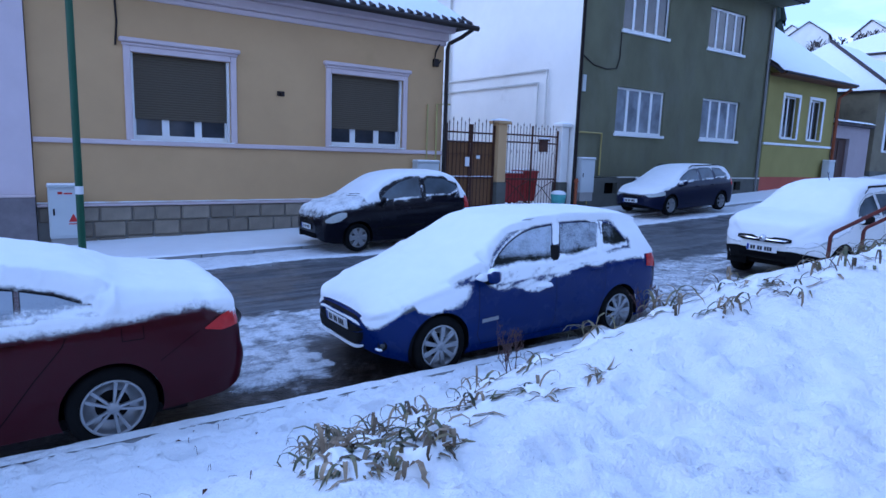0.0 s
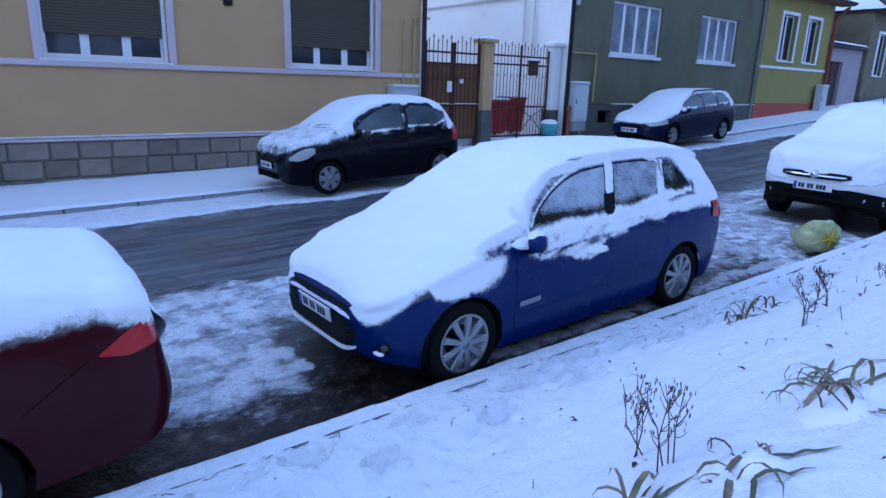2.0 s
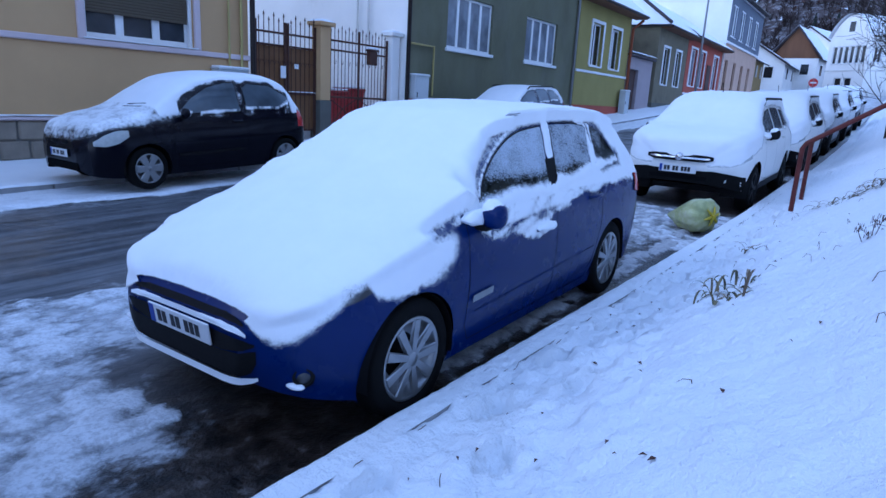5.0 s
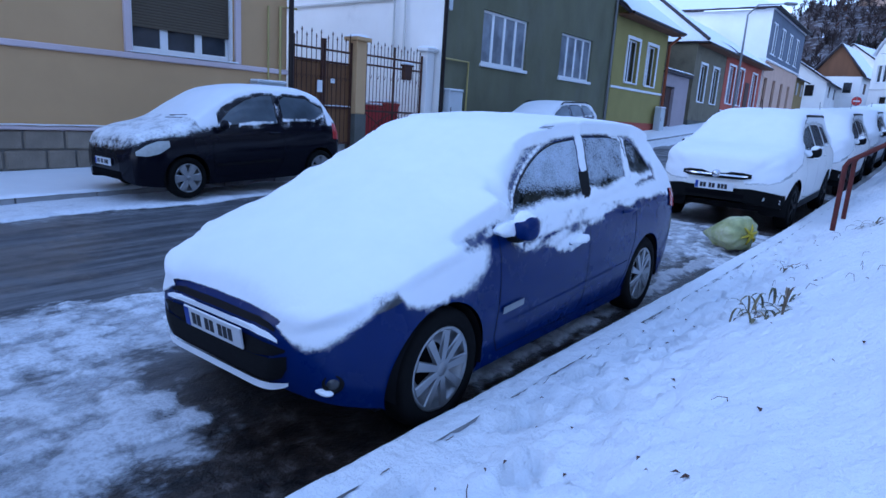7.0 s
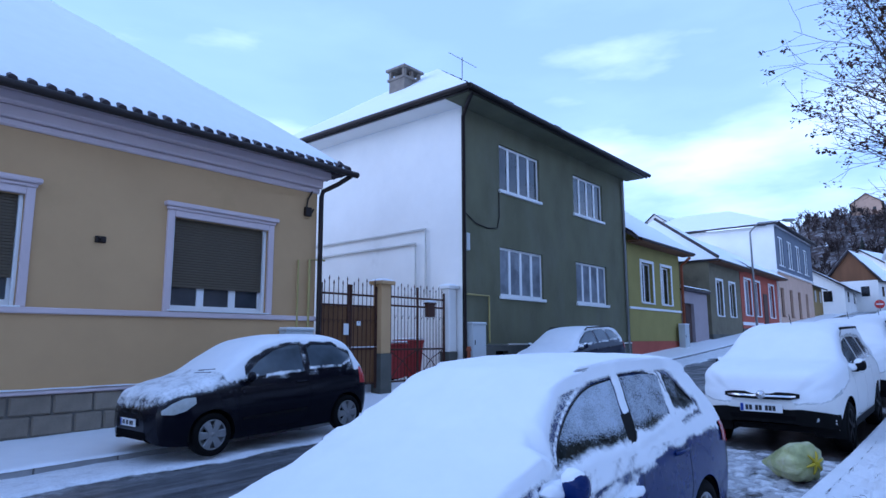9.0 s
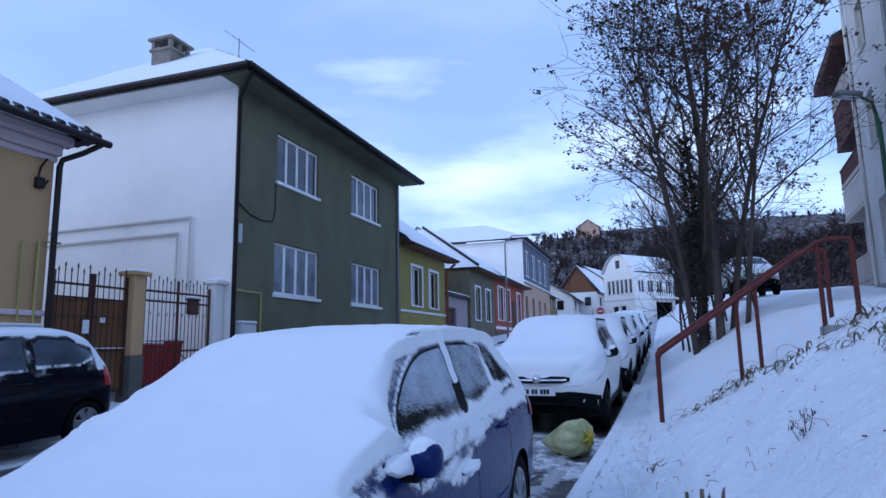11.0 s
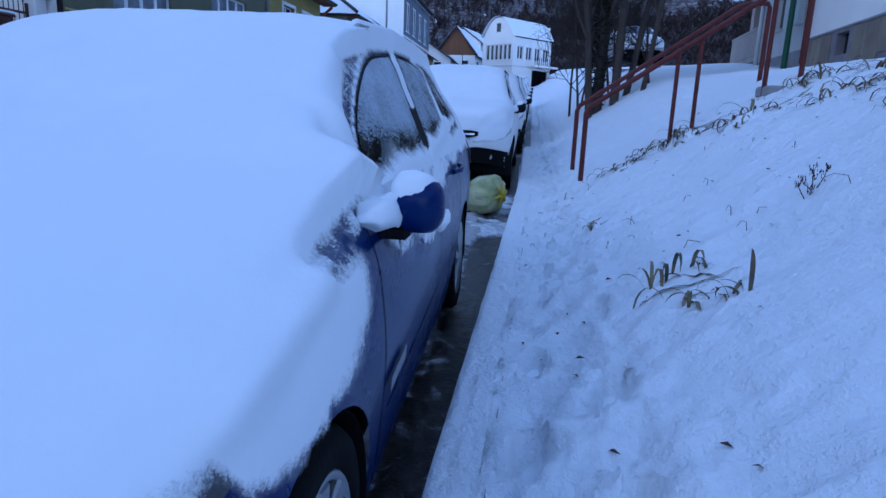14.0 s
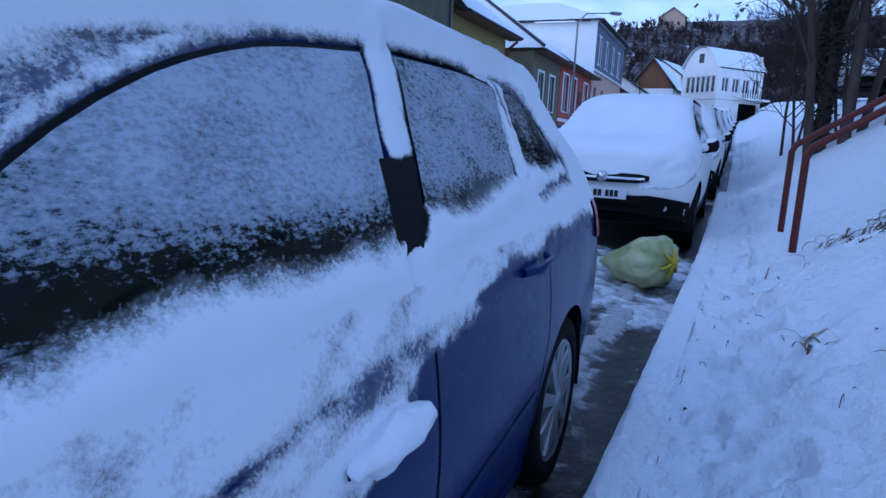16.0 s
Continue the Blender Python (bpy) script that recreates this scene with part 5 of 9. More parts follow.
def powder_snow(name):
    """Snow whose rim thins out into single grains; the mesh carries how much of it lies at each place."""
    m, n, l, p = nodes_of(name)
    a, b, c = noise_node(n, l, 4.0, 6.0, 0.6), noise_node(n, l, 60.0, 4.0, 0.7), noise_node(n, l, 420.0, 2.0)
    l.new(ramp(n, l, a, [(0.3, (0.84, 0.865, 0.89)), (0.7, (0.88, 0.90, 0.92))]), p.inputs["Base Color"])
    p.inputs["Roughness"].default_value = 0.65
    bump(n, l, p, calc(n, l, "ADD", calc(n, l, "MULTIPLY", b, 0.8), calc(n, l, "MULTIPLY", c, 0.35)), 0.3, 0.006)
    at = n.new("ShaderNodeAttribute")
    at.attribute_name = "lies"
    grain = calc(n, l, "ADD", calc(n, l, "MULTIPLY", calc(n, l, "SUBTRACT", noise_node(n, l, 130.0, 5.0, 0.8), 0.5), 1.9), calc(n, l, "MULTIPLY", calc(n, l, "SUBTRACT", noise_node(n, l, 24.0, 4.0), 0.5), 1.3))
    f = calc(n, l, "MULTIPLY_ADD", calc(n, l, "ADD", at.outputs["Fac"], grain), 0.5, 0.5)
    l.new(ramp(n, l, f, [(0.22, (0, 0, 0)), (0.45, (0.22, 0.22, 0.22)), (0.62, (0.7, 0.7, 0.7)), (0.85, (1, 1, 1))]), p.inputs["Alpha"])
    return m


MAT["powder_snow"] = powder_snow("powder_snow")


def snow_cover(shape, m, label, field, step=0.022):
    """The snow that lies on a car: a sheet over the shell, kept where some lies. The field gives thickness and cover."""
    xs = np.linspace(shape.start, shape.length, int(shape.length / step) + 1)
    n = shape.n
    P = []
    for x in xs:
        p = shape.section(x)
        left = [(x, -a, b) for a, b in p]
        P.append(left + [(x, a, b) for a, b in p[::-1][1:]])
    P = np.array(P, float)
    N = np.cross(np.gradient(P, axis=0), np.gradient(P, axis=1))
    N /= np.maximum(np.linalg.norm(N, axis=2, keepdims=True), 1e-9)
    N[N[:, n - 1, 2] < 0] *= -1
    nx, ny = P.shape[:2]
    T, C = np.zeros((nx, ny)), np.zeros((nx, ny))
    for i in range(nx):
        for j in range(ny):
            x, y, z = P[i, j]
            T[i, j], C[i, j] = field(x, y, z, N[i, j, 2])
    T = np.minimum(T, 0.005 + 0.022 * np.maximum(C, 0))
    S = P + N * T[..., None] + np.array([0, 0, 1.0]) * np.maximum(T, 0)[..., None] * 0.25
    g = Mesh()
    idx = np.arange(nx * ny).reshape(nx, ny)
    g.f = [(int(idx[i, j]), int(idx[i, j + 1]), int(idx[i + 1, j + 1]), int(idx[i + 1, j])) for i in range(nx - 1) for j in range(ny - 1) if C[i:i + 2, j:j + 2].max() > -1.6]
    g.v = [tuple(map(float, p)) for p in S.reshape(-1, 3)]
    g.smooth = [True] * len(g.f)
    lies = list(C.reshape(-1))
    # what hangs over the nose and tail
    for i, d in ((nx - 1, 0.03),):
        good = [j for j in range(ny) if C[i, j] > 0.2]
        if len(good) > 4:
            a = [tuple(S[i, j]) for j in good]
            g.add(a + [(P[i, j][0] - d * 0.3, P[i, j][1], P[i, j][2]) for j in good], [(k, k + 1, k + 1 + len(good), k + len(good)) for k in range(len(good) - 1)], True)
            lies += [C[i, j] for j in good] * 2
    ob = made("snow_cover", g, "powder_snow", at=m)
    layer = ob.data.attributes.new("lies", "FLOAT", "POINT")
    layer.data.foreach_set("value", np.clip(lies, -3, 4).astype(np.float32))
    return tagged(ob, label, "snow", kind="stuff")


def frost_glass(name, lo, hi, cover, most=0.95, slope=0.10, fore_x=1.3):
    """Car glass half covered with frost and blown snow, with a clearer band in its lower part and dark flecks."""
    m, n, l, p = nodes_of(name)
    tc, sep = n.new("ShaderNodeTexCoord"), n.new("ShaderNodeSeparateXYZ")
    l.new(tc.outputs["Object"], sep.inputs[0])
    up = calc(n, l, "DIVIDE", calc(n, l, "SUBTRACT", sep.outputs[2], lo), hi - lo)
    fore = calc(n, l, "MULTIPLY", calc(n, l, "SUBTRACT", sep.outputs[0], fore_x), slope)
    low = calc(n, l, "MINIMUM", calc(n, l, "ABSOLUTE", calc(n, l, "SUBTRACT", up, 0.17)), 0.20)
    big, fine = noise_node(n, l, 5.0, 5.0, 0.6), noise_node(n, l, 85.0, 5.0, 0.75)
    fleck = noise_node(n, l, 60.0, 4.0, 0.7, (1.0, 1.0, 2.6))
    s = calc(n, l, "ADD", calc(n, l, "ADD", calc(n, l, "MULTIPLY", low, 2.0), fore), calc(n, l, "ADD", calc(n, l, "MULTIPLY", big, 0.75), calc(n, l, "MULTIPLY", calc(n, l, "ADD", fine, fleck), 0.72)))
    s = calc(n, l, "MULTIPLY", s, 0.6)
    f = ramp(n, l, s, [(0.755 - cover, (0, 0, 0)), (0.83 - cover, (0.5 * most, 0.5 * most, 0.5 * most)), (1.0 - cover, (most, most, most))])
    l.new(mixed(n, l, f, (0.007, 0.009, 0.007), (0.50, 0.56, 0.64)), p.inputs["Base Color"])
    l.new(calc(n, l, "MULTIPLY_ADD", f, 0.6, 0.05), p.inputs["Roughness"])
    l.new(calc(n, l, "MULTIPLY_ADD", f, 0.25, 0.10), p.inputs["Specular IOR Level"])
    bump(n, l, p, calc(n, l, "MULTIPLY", f, fine), 0.5, 0.006)
    return m


MAT["frost_glass"] = frost_glass("frost_glass", 0.98, 1.37, -0.01)
MAT["rear_frost"] = frost_glass("rear_frost", 0.96, 1.40, -0.05, 0.9, 0.05, 2.4)
MAT["thin_frost"] = frost_glass("thin_frost", 0.90, 1.40, -0.15, 0.7, 0.0)
MAT["clear_frost"] = frost_glass("clear_frost", 0.9, 1.35, 0.16, 0.62, 0.0)


def arc(pts, k=14):
    """A smooth line through a few points."""
    x, z = zip(*pts)
    u = np.linspace(x[0], x[-1], k)
    return [(float(a), float(b)) for a, b in zip(u, pchip(x, z, u))]


def seam_line(shape, pts, w=0.006, side=-1, off=0.0015):
    """A thin dark shut line on the flank."""
    m = Mesh()
    for (x0, z0), (x1, z1) in zip(pts, pts[1:]):
        d = Vector((x1 - x0, z1 - z0)).normalized()
        t = Vector((-d.y, d.x)) * w / 2
        k = max(1, int(math.hypot(x1 - x0, z1 - z0) / 0.05))
        rows = []
        for i in range(k + 1):
            x, z = x0 + (x1 - x0) * i / k, z0 + (z1 - z0) * i / k
            rows.append([(x + s * t.x, side * (shape.side_y(x + s * t.x, z + s * t.y) + off), z + s * t.y) for s in (-1, 1)])
        m.grid(rows)
    return m


def car_base(label, shape, m, wheels_x, r, style, paint_mat, arch=0.05, group="parked cars"):
    """Body, wheels, wells and floor of a parked car."""
    c = thing("car", label, "car", m, group)
    xf, xr = wheels_x
    body = part("body", arch_body(shape, [(xf, r, r + arch), (xr, r, r + arch)]), paint_mat, c)
    sill = float(shape.rows[len(shape.rows) // 2, 1])
    hw = float(shape.rows[len(shape.rows) // 2, 4])
    part("underbody", Mesh().box(0.50, shape.length - 0.45, -hw + 0.14, hw - 0.14, sill - 0.02, sill + 0.06), "black_plastic", c)
    for x in wheels_x:
        for side in (-1, 1):
            wheel(c, x, side * (hw - 0.115), r, side, style)
            well(c, x, r + arch - 0.004, shape.side_y(x, r + 0.2) - 0.012, side, sill)
    return c, body


def side_glass(c, shape, windows, glass):
    for lower, upper in windows:
        for side in (-1, 1):
            rub = part("window_seal", side_patch(shape, grown(lower, 0.002), grown(upper, 0.008), 0.002, side), "black_plastic", c)
            part("side_window", side_patch(shape, lower, upper, 0.006, side), glass, rub)


def window_gap(windows, x, z):
    """How far a point of the flank lies outside the nearest side window (negative: on it), and its height over the window's lower edge."""
    best = (9.0, 0.0, 0)
    for i, (lower, upper) in enumerate(windows):
        (a0, a1), (b0, b1) = (lower[0][0], lower[-1][0]), (upper[0][0], upper[-1][0])
        lo, hi = float(np.interp(x, *zip(*lower))), float(np.interp(x, *zip(*upper)))
        t = min(1.0, max(0.0, (z - lo) / max(hi - lo, 0.02)))
        d = max(a0 + (b0 - a0) * t - x, x - a1 - (b1 - a1) * t, lo - z, z - hi)
        if d < best[0]:
            best = (d, z - lo, i)
    return best


def egg(c, d, p=2.6, nu=14, nv=20, v0=-1.0, v1=1.0):
    """Rows of points on a rounded block about c with half sizes d, between two heights from -1 to 1."""
    def pw(a, e):
        return math.copysign(abs(a) ** e, a)
    rows = []
    for i in range(nu + 1):
        la = math.asin(max(-1.0, min(1.0, v0 + (v1 - v0) * i / nu)))
        rows.append([(c[0] + d[0] * pw(math.cos(la), 2 / p) * pw(math.cos(b), 2 / p), c[1] + d[1] * pw(math.cos(la), 2 / p) * pw(math.sin(b), 2 / p), c[2] + d[2] * pw(math.sin(la), 2 / p)) for b in (2 * math.pi * k / nv for k in range(nv + 1))])
    return rows


def mirror(c, shape, x, z, mat, side=-1, s=1.0, snowy=True):
    y = shape.side_y(x, z)
    arm = Mesh().box(x - 0.05 * s, x + 0.035 * s, side * (y - 0.05), side * (y + 0.09 * s), z - 0.045, z - 0.005, 0.012)
    mi = part("mirror", arm, "black_plastic", c)
    at = (x - 0.005, side * (y + 0.105 * s), z + 0.040 * s)
    part("mirror_shell", Mesh().grid(egg(at, (0.06 * s, 0.068 * s, 0.072 * s), 2.5)), mat, mi)
    part("mirror_glass", Mesh().grid(egg((at[0] + 0.05 * s, at[1], at[2]), (0.014 * s, 0.056 * s, 0.056 * s), 2.8, 8, 16)), "chrome", mi)
    if not snowy:
        return y
    cap = Mesh()
    rows = egg((at[0], at[1], at[2] + 0.012 * s), (0.06 * s, 0.066 * s, 0.076 * s), 2.2, 10, 28, 0.35, 1.0)
    cap.grid([[(q[0], q[1] - side * 0.01, q[2] - (0.03 if i == 0 else 0) + 0.010 * noise3(q[0] * 30, q[1] * 30, q[2] * 30)) for q in r] for i, r in enumerate(rows)])
    # what is heaped between the door and the mirror
    heap = egg((x - 0.06 * s, side * (y + 0.012 * s), z + 0.02), (0.10 * s, 0.062 * s, 0.045 * s), 1.8, 12, 24)
    cap.grid([[(q[0], q[1], q[2] + 0.03 * fbm(q[0] * 14, q[1] * 14, q[2] * 14)) for q in r] for r in heap])
    tagged(made("snow_cap", cap, "car_snow", at=c.matrix_basis), "lump of snow on a car mirror", "snow", kind="stuff")
    return y


# -- blue estate car --
CLIO = Shape([
    (0.15, 0.325, 0.50, 0.57, 0.44, 0.40, 0.32, 0.555), (0.205, 0.29, 0.57, 0.635, 0.59, 0.55, 0.43, 0.615), (0.35, 0.235, 0.655, 0.728, 0.74, 0.69, 0.55, 0.703),
    (0.62, 0.18, 0.775, 0.83, 0.83, 0.77, 0.63, 0.81), (1.02, 0.18, 0.86, 0.915, 0.853, 0.79, 0.66, 0.89), (1.40, 0.18, 0.92, 1.13, 0.853, 0.79, 0.605, 1.075),
    (1.95, 0.18, 0.955, 1.37, 0.853, 0.79, 0.565, 1.325), (2.60, 0.18, 0.975, 1.42, 0.853, 0.785, 0.56, 1.385), (3.45, 0.19, 1.00, 1.405, 0.853, 0.78, 0.555, 1.37),
    (3.92, 0.21, 1.02, 1.33, 0.835, 0.755, 0.54, 1.285), (4.10, 0.26, 0.96, 1.03, 0.79, 0.72, 0.60, 1.00), (4.18, 0.34, 0.60, 0.68, 0.70, 0.64, 0.52, 0.66)], 96)
CLIO_AT = pose(2.53, 5.70, 0.005, 0, -1.0, -0.4)
clio, _ = car_base("blue compact estate car under thick fresh snow", CLIO, CLIO_AT, (0.83, 3.405), 0.305, (9, 0.105, 0, "alloy"), "blue_paint", 0.032)
CLIO_WIN = [
    ([(1.49, 0.965), (1.9, 0.968), (2.29, 0.975)], arc([(1.50, 0.975), (1.60, 1.07), (1.73, 1.165), (1.85, 1.235), (2.0, 1.295), (2.2, 1.34), (2.46, 1.362)])),
    ([(2.42, 0.985), (3.02, 1.05)], arc([(2.60, 1.372), (2.9, 1.372), (3.1, 1.362), (3.20, 1.345)], 8)),
    ([(3.17, 1.065), (3.3, 1.075), (3.58, 1.095)], arc([(3.28, 1.335), (3.36, 1.335), (3.45, 1.30), (3.60, 1.11)], 8)),
]
side_glass(clio, CLIO, CLIO_WIN[:1], "frost_glass")
side_glass(clio, CLIO, CLIO_WIN[1:2], "rear_frost")
side_glass(clio, CLIO, CLIO_WIN[2:], "thin_frost")
for side in (-1, 1):
    part("door_seam", seam_line(CLIO, [(1.30, 0.95), (1.28, 0.75), (1.27, 0.35), (1.33, 0.25), (2.28, 0.25), (2.34, 0.35), (2.34, 0.98)], side=side), "seam_and_dark", clio)
    part("door_seam", seam_line(CLIO, [(2.34, 0.25), (2.95, 0.25), (3.05, 0.40), (3.12, 0.62), (3.15, 1.02)], side=side), "seam_and_dark", clio)
    part("door_strip", side_patch(CLIO, [(1.36, 0.40), (3.05, 0.47)], [(1.36, 0.412), (3.05, 0.482)], 0.005, side, nz=3), "blue_paint", clio)
    part("badge", side_patch(CLIO, [(1.31, 0.475), (1.52, 0.485)], [(1.31, 0.515), (1.52, 0.525)], 0.012, side, nz=3), "alloy", clio, "small silver badge on the door")
    part("pillar_trim", side_patch(CLIO, [(2.30, 1.00), (2.42, 1.00)], [(2.355, 1.165), (2.485, 1.165)], 0.007, side, nz=4), "black_plastic", clio)
    for x, hz in ((2.13, 0.765), (2.98, 0.87)):
        h = Mesh().tube([(x - 0.10, side * (CLIO.side_y(x - 0.1, hz) + 0.005), hz - 0.006), (x - 0.06, side * (CLIO.side_y(x, hz) + 0.035), hz), (x + 0.06, side * (CLIO.side_y(x, hz) + 0.035), hz + 0.006), (x + 0.10, side * (CLIO.side_y(x + 0.1, hz) + 0.005), hz + 0.008)], 0.012, 8)
        part("door_handle", h, "blue_paint", clio)
    mirror(clio, CLIO, 1.41, 0.905, "blue_paint", side)
    part("mirror_corner", side_patch(CLIO, [(1.42, 0.962), (1.486, 0.964)], [(1.478, 1.0), (1.497, 1.005)], 0.008, side, nz=4), "black_plastic", clio)
    part("head_light", side_patch(CLIO, [(0.40, 0.65), (0.50, 0.675), (0.72, 0.76)], [(0.40, 0.72), (0.50, 0.76), (0.72, 0.79)], 0.004, side), "lamp_dusty", clio)
    part("tail_light", side_patch(CLIO, [(3.87, 0.82), (4.12, 0.78)], [(3.90, 1.00), (4.12, 0.955)], 0.012, side), "lamp_red", clio)
    fm = Matrix.Translation((0.272, side * (CLIO.side_y(0.272, 0.365) + 0.006), 0.365)) @ Matrix.Rotation(radians(-side * 40), 4, "Z") @ Matrix.Rotation(radians(-84), 4, "Y")
    fg = part("fog_light", Mesh().lathe([(0.001, -0.012), (0.030, -0.010), (0.034, 0.001), (0.042, 0.003), (0.050, -0.010), (0.050, -0.04)], 24, fm), "black_plastic", clio)
    part("lens", Mesh().lathe([(0.001, 0.002), (0.02, 0.0), (0.032, -0.008)], 18, fm), "lamp_dusty", fg)
    part("fog_snow", Mesh().grid(egg((0.258, side * (CLIO.side_y(0.258, 0.33) - 0.005), 0.322), (0.03, 0.055, 0.016), 2.0, 6, 14)), "car_snow", fg)
    part("roof_rail", Mesh().tube([(1.95, side * 0.56, 1.39), (2.1, side * 0.56, 1.435), (2.7, side * 0.56, 1.462), (3.4, side * 0.555, 1.445), (3.6, side * 0.545, 1.40)], 0.018, 8), "alloy", clio)
    part("rail_snow", Mesh().tube([(2.02, side * 0.55, 1.41), (2.12, side * 0.55, 1.448), (2.7, side * 0.55, 1.474), (3.38, side * 0.545, 1.457), (3.52, side * 0.54, 1.42)], [0.008, 0.021, 0.022, 0.02, 0.008], 8), "car_snow", clio)
part("windscreen", Mesh().grid([[(x, y, CLIO.top_z(x, y) + 0.004) for y in np.linspace(-0.62, 0.62, 11)] for x in np.linspace(1.1, 1.85, 9)]), "frost_glass", clio)


grip_y = CLIO.side_y(2.13, 0.77)
lump = Mesh().grid([[(q[0], q[1], q[2] + 0.02 * fbm(q[0] * 20, q[1] * 20, q[2] * 20)) for q in r] for r in egg((2.135, -grip_y - 0.026, 0.772), (0.125, 0.036, 0.032), 2.0, 12, 24)])
tagged(made("snow_on_handle", lump, "car_snow", at=CLIO_AT), "lump of snow caught on the blue car's door handle", "snow", kind="stuff")


def nose_strip(shape, z0, z1, half, off, nz=4, ny=24, back=0.0):
    """A strip round the front of a car between two heights; for each height the shell's outline is followed."""
    xs = np.linspace(shape.start, 0.9, 120)
    rows = []
    for k in range(nz + 1):
        z = z0 + (z1 - z0) * k / nz
        ys = np.array([shape.side_y(x, z) if shape.top_z(x, 0) > z else 0.0 for x in xs])
        row = []
        for j in range(ny + 1):
            y = -half + 2 * half * j / ny
            ok = np.nonzero(ys >= abs(y))[0]
            x = xs[ok[0]] if len(ok) else 0.9
            row.append((float(x) - off + back, y, z))
        rows.append(row)
    return Mesh().grid(rows)


def mouth(shape, prof, off, ny=36):
    """A patch on the nose whose lower and upper edge change with the distance from the middle: (y, low, high)."""
    ys = [p[0] for p in prof]
    base = nose_rows(shape, [[(y, float(np.interp(abs(y), ys, [p[1] for p in prof])) * (1 - t) + float(np.interp(abs(y), ys, [p[2] for p in prof])) * t) for t in (0, 0.25, 0.5, 0.75, 1)] for y in np.linspace(-ys[-1], ys[-1], ny)], off)
    return Mesh().grid(base)


def nose_rows(shape, rows, off):
    """Puts (y, z) points on the front of a car."""
    xs = np.linspace(shape.start, 0.9, 150)
    prof = [shape.section(x) for x in xs]
    out = []
    for row in rows:
        r = []
        for y, z in row:
            hit = next((x for x, p in zip(xs, prof) if p[-1, 1] > z and np.interp(z, p[:, 1], p[:, 0]) >= abs(y)), 0.9)
            r.append((float(hit) - off, float(y), float(z)))
        out.append(r)
    return out


part("lower_grille", mouth(CLIO, [(0, 0.325, 0.425), (0.30, 0.325, 0.43), (0.42, 0.335, 0.445), (0.47, 0.36, 0.462), (0.50, 0.41, 0.468)], 0.010), "black_plastic", clio)
part("grille", mouth(CLIO, [(0, 0.578, 0.606), (0.3, 0.576, 0.602), (0.38, 0.568, 0.59), (0.42, 0.56, 0.57)], 0.012), "black_plastic", clio)
part("grille_bar", mouth(CLIO, [(0, 0.542, 0.570), (0.3, 0.540, 0.567), (0.38, 0.532, 0.557), (0.45, 0.52, 0.535)], 0.016), "car_snow", clio, "grille bar with a strip of snow")
part("bumper_lip", mouth(CLIO, [(0, 0.288, 0.322), (0.3, 0.288, 0.322), (0.42, 0.296, 0.33), (0.47, 0.312, 0.34), (0.51, 0.335, 0.35)], 0.020), "car_snow", clio, "silvery bumper lip dusted with snow")
part("bumper_panel", mouth(CLIO, [(0, 0.43, 0.51), (0.3, 0.43, 0.51), (0.44, 0.46, 0.505), (0.49, 0.485, 0.495)], 0.008), "black_plastic", clio)
plate(clio, pose(0.130, 0.0, 0.485, 8, 0, -90), 0.47, 0.105)
for k in range(-4, 5):
    part("grille_stud", Mesh().box(-0.022, -0.005, k * 0.11 - 0.008, k * 0.11 + 0.008, 0.362, 0.376, 0.003, Matrix.Translation((0.165 + 0.06 * (abs(k) / 4) ** 2, 0, 0))), "alloy", clio)

CLIO_LINE_X = (0.15, 0.20, 0.26, 0.34, 0.45, 0.545, 0.58, 0.75, 0.95, 1.06, 1.13, 1.19, 1.24, 1.34, 1.42, 1.53, 1.8, 1.98, 2.06, 2.16, 2.21, 2.34, 2.6, 2.85, 3.05, 3.25, 3.6, 4.2)
CLIO_LINE_Z = (0.55, 0.505, 0.53, 0.60, 0.672, 0.715, 0.67, 0.65, 0.655, 0.69, 0.745, 0.82, 0.885, 0.93, 0.84, 0.79, 0.755, 0.71, 0.70, 0.715, 0.80, 0.84, 0.87, 0.89, 0.89, 0.92, 0.93, 0.90)
SWEEP_X = (0.15, 0.20, 0.25, 0.30, 0.40, 0.50, 0.62, 0.80, 1.0, 1.2, 1.4, 1.6, 1.8, 2.0)
SWEEP_Z = (0.585, 0.66, 0.71, 0.75, 0.808, 0.853, 0.90, 0.956, 1.02, 1.105, 1.205, 1.305, 1.39, 1.44)
HEAP_X = (1.45, 1.8, 2.05, 2.28, 2.42, 2.62, 2.8, 3.02, 3.2, 3.4, 3.6)
HEAP_Z = (0.03, 0.05, 0.055, 0.06, 0.08, 0.04, 0.035, 0.08, 0.05, 0.02, 0.02)


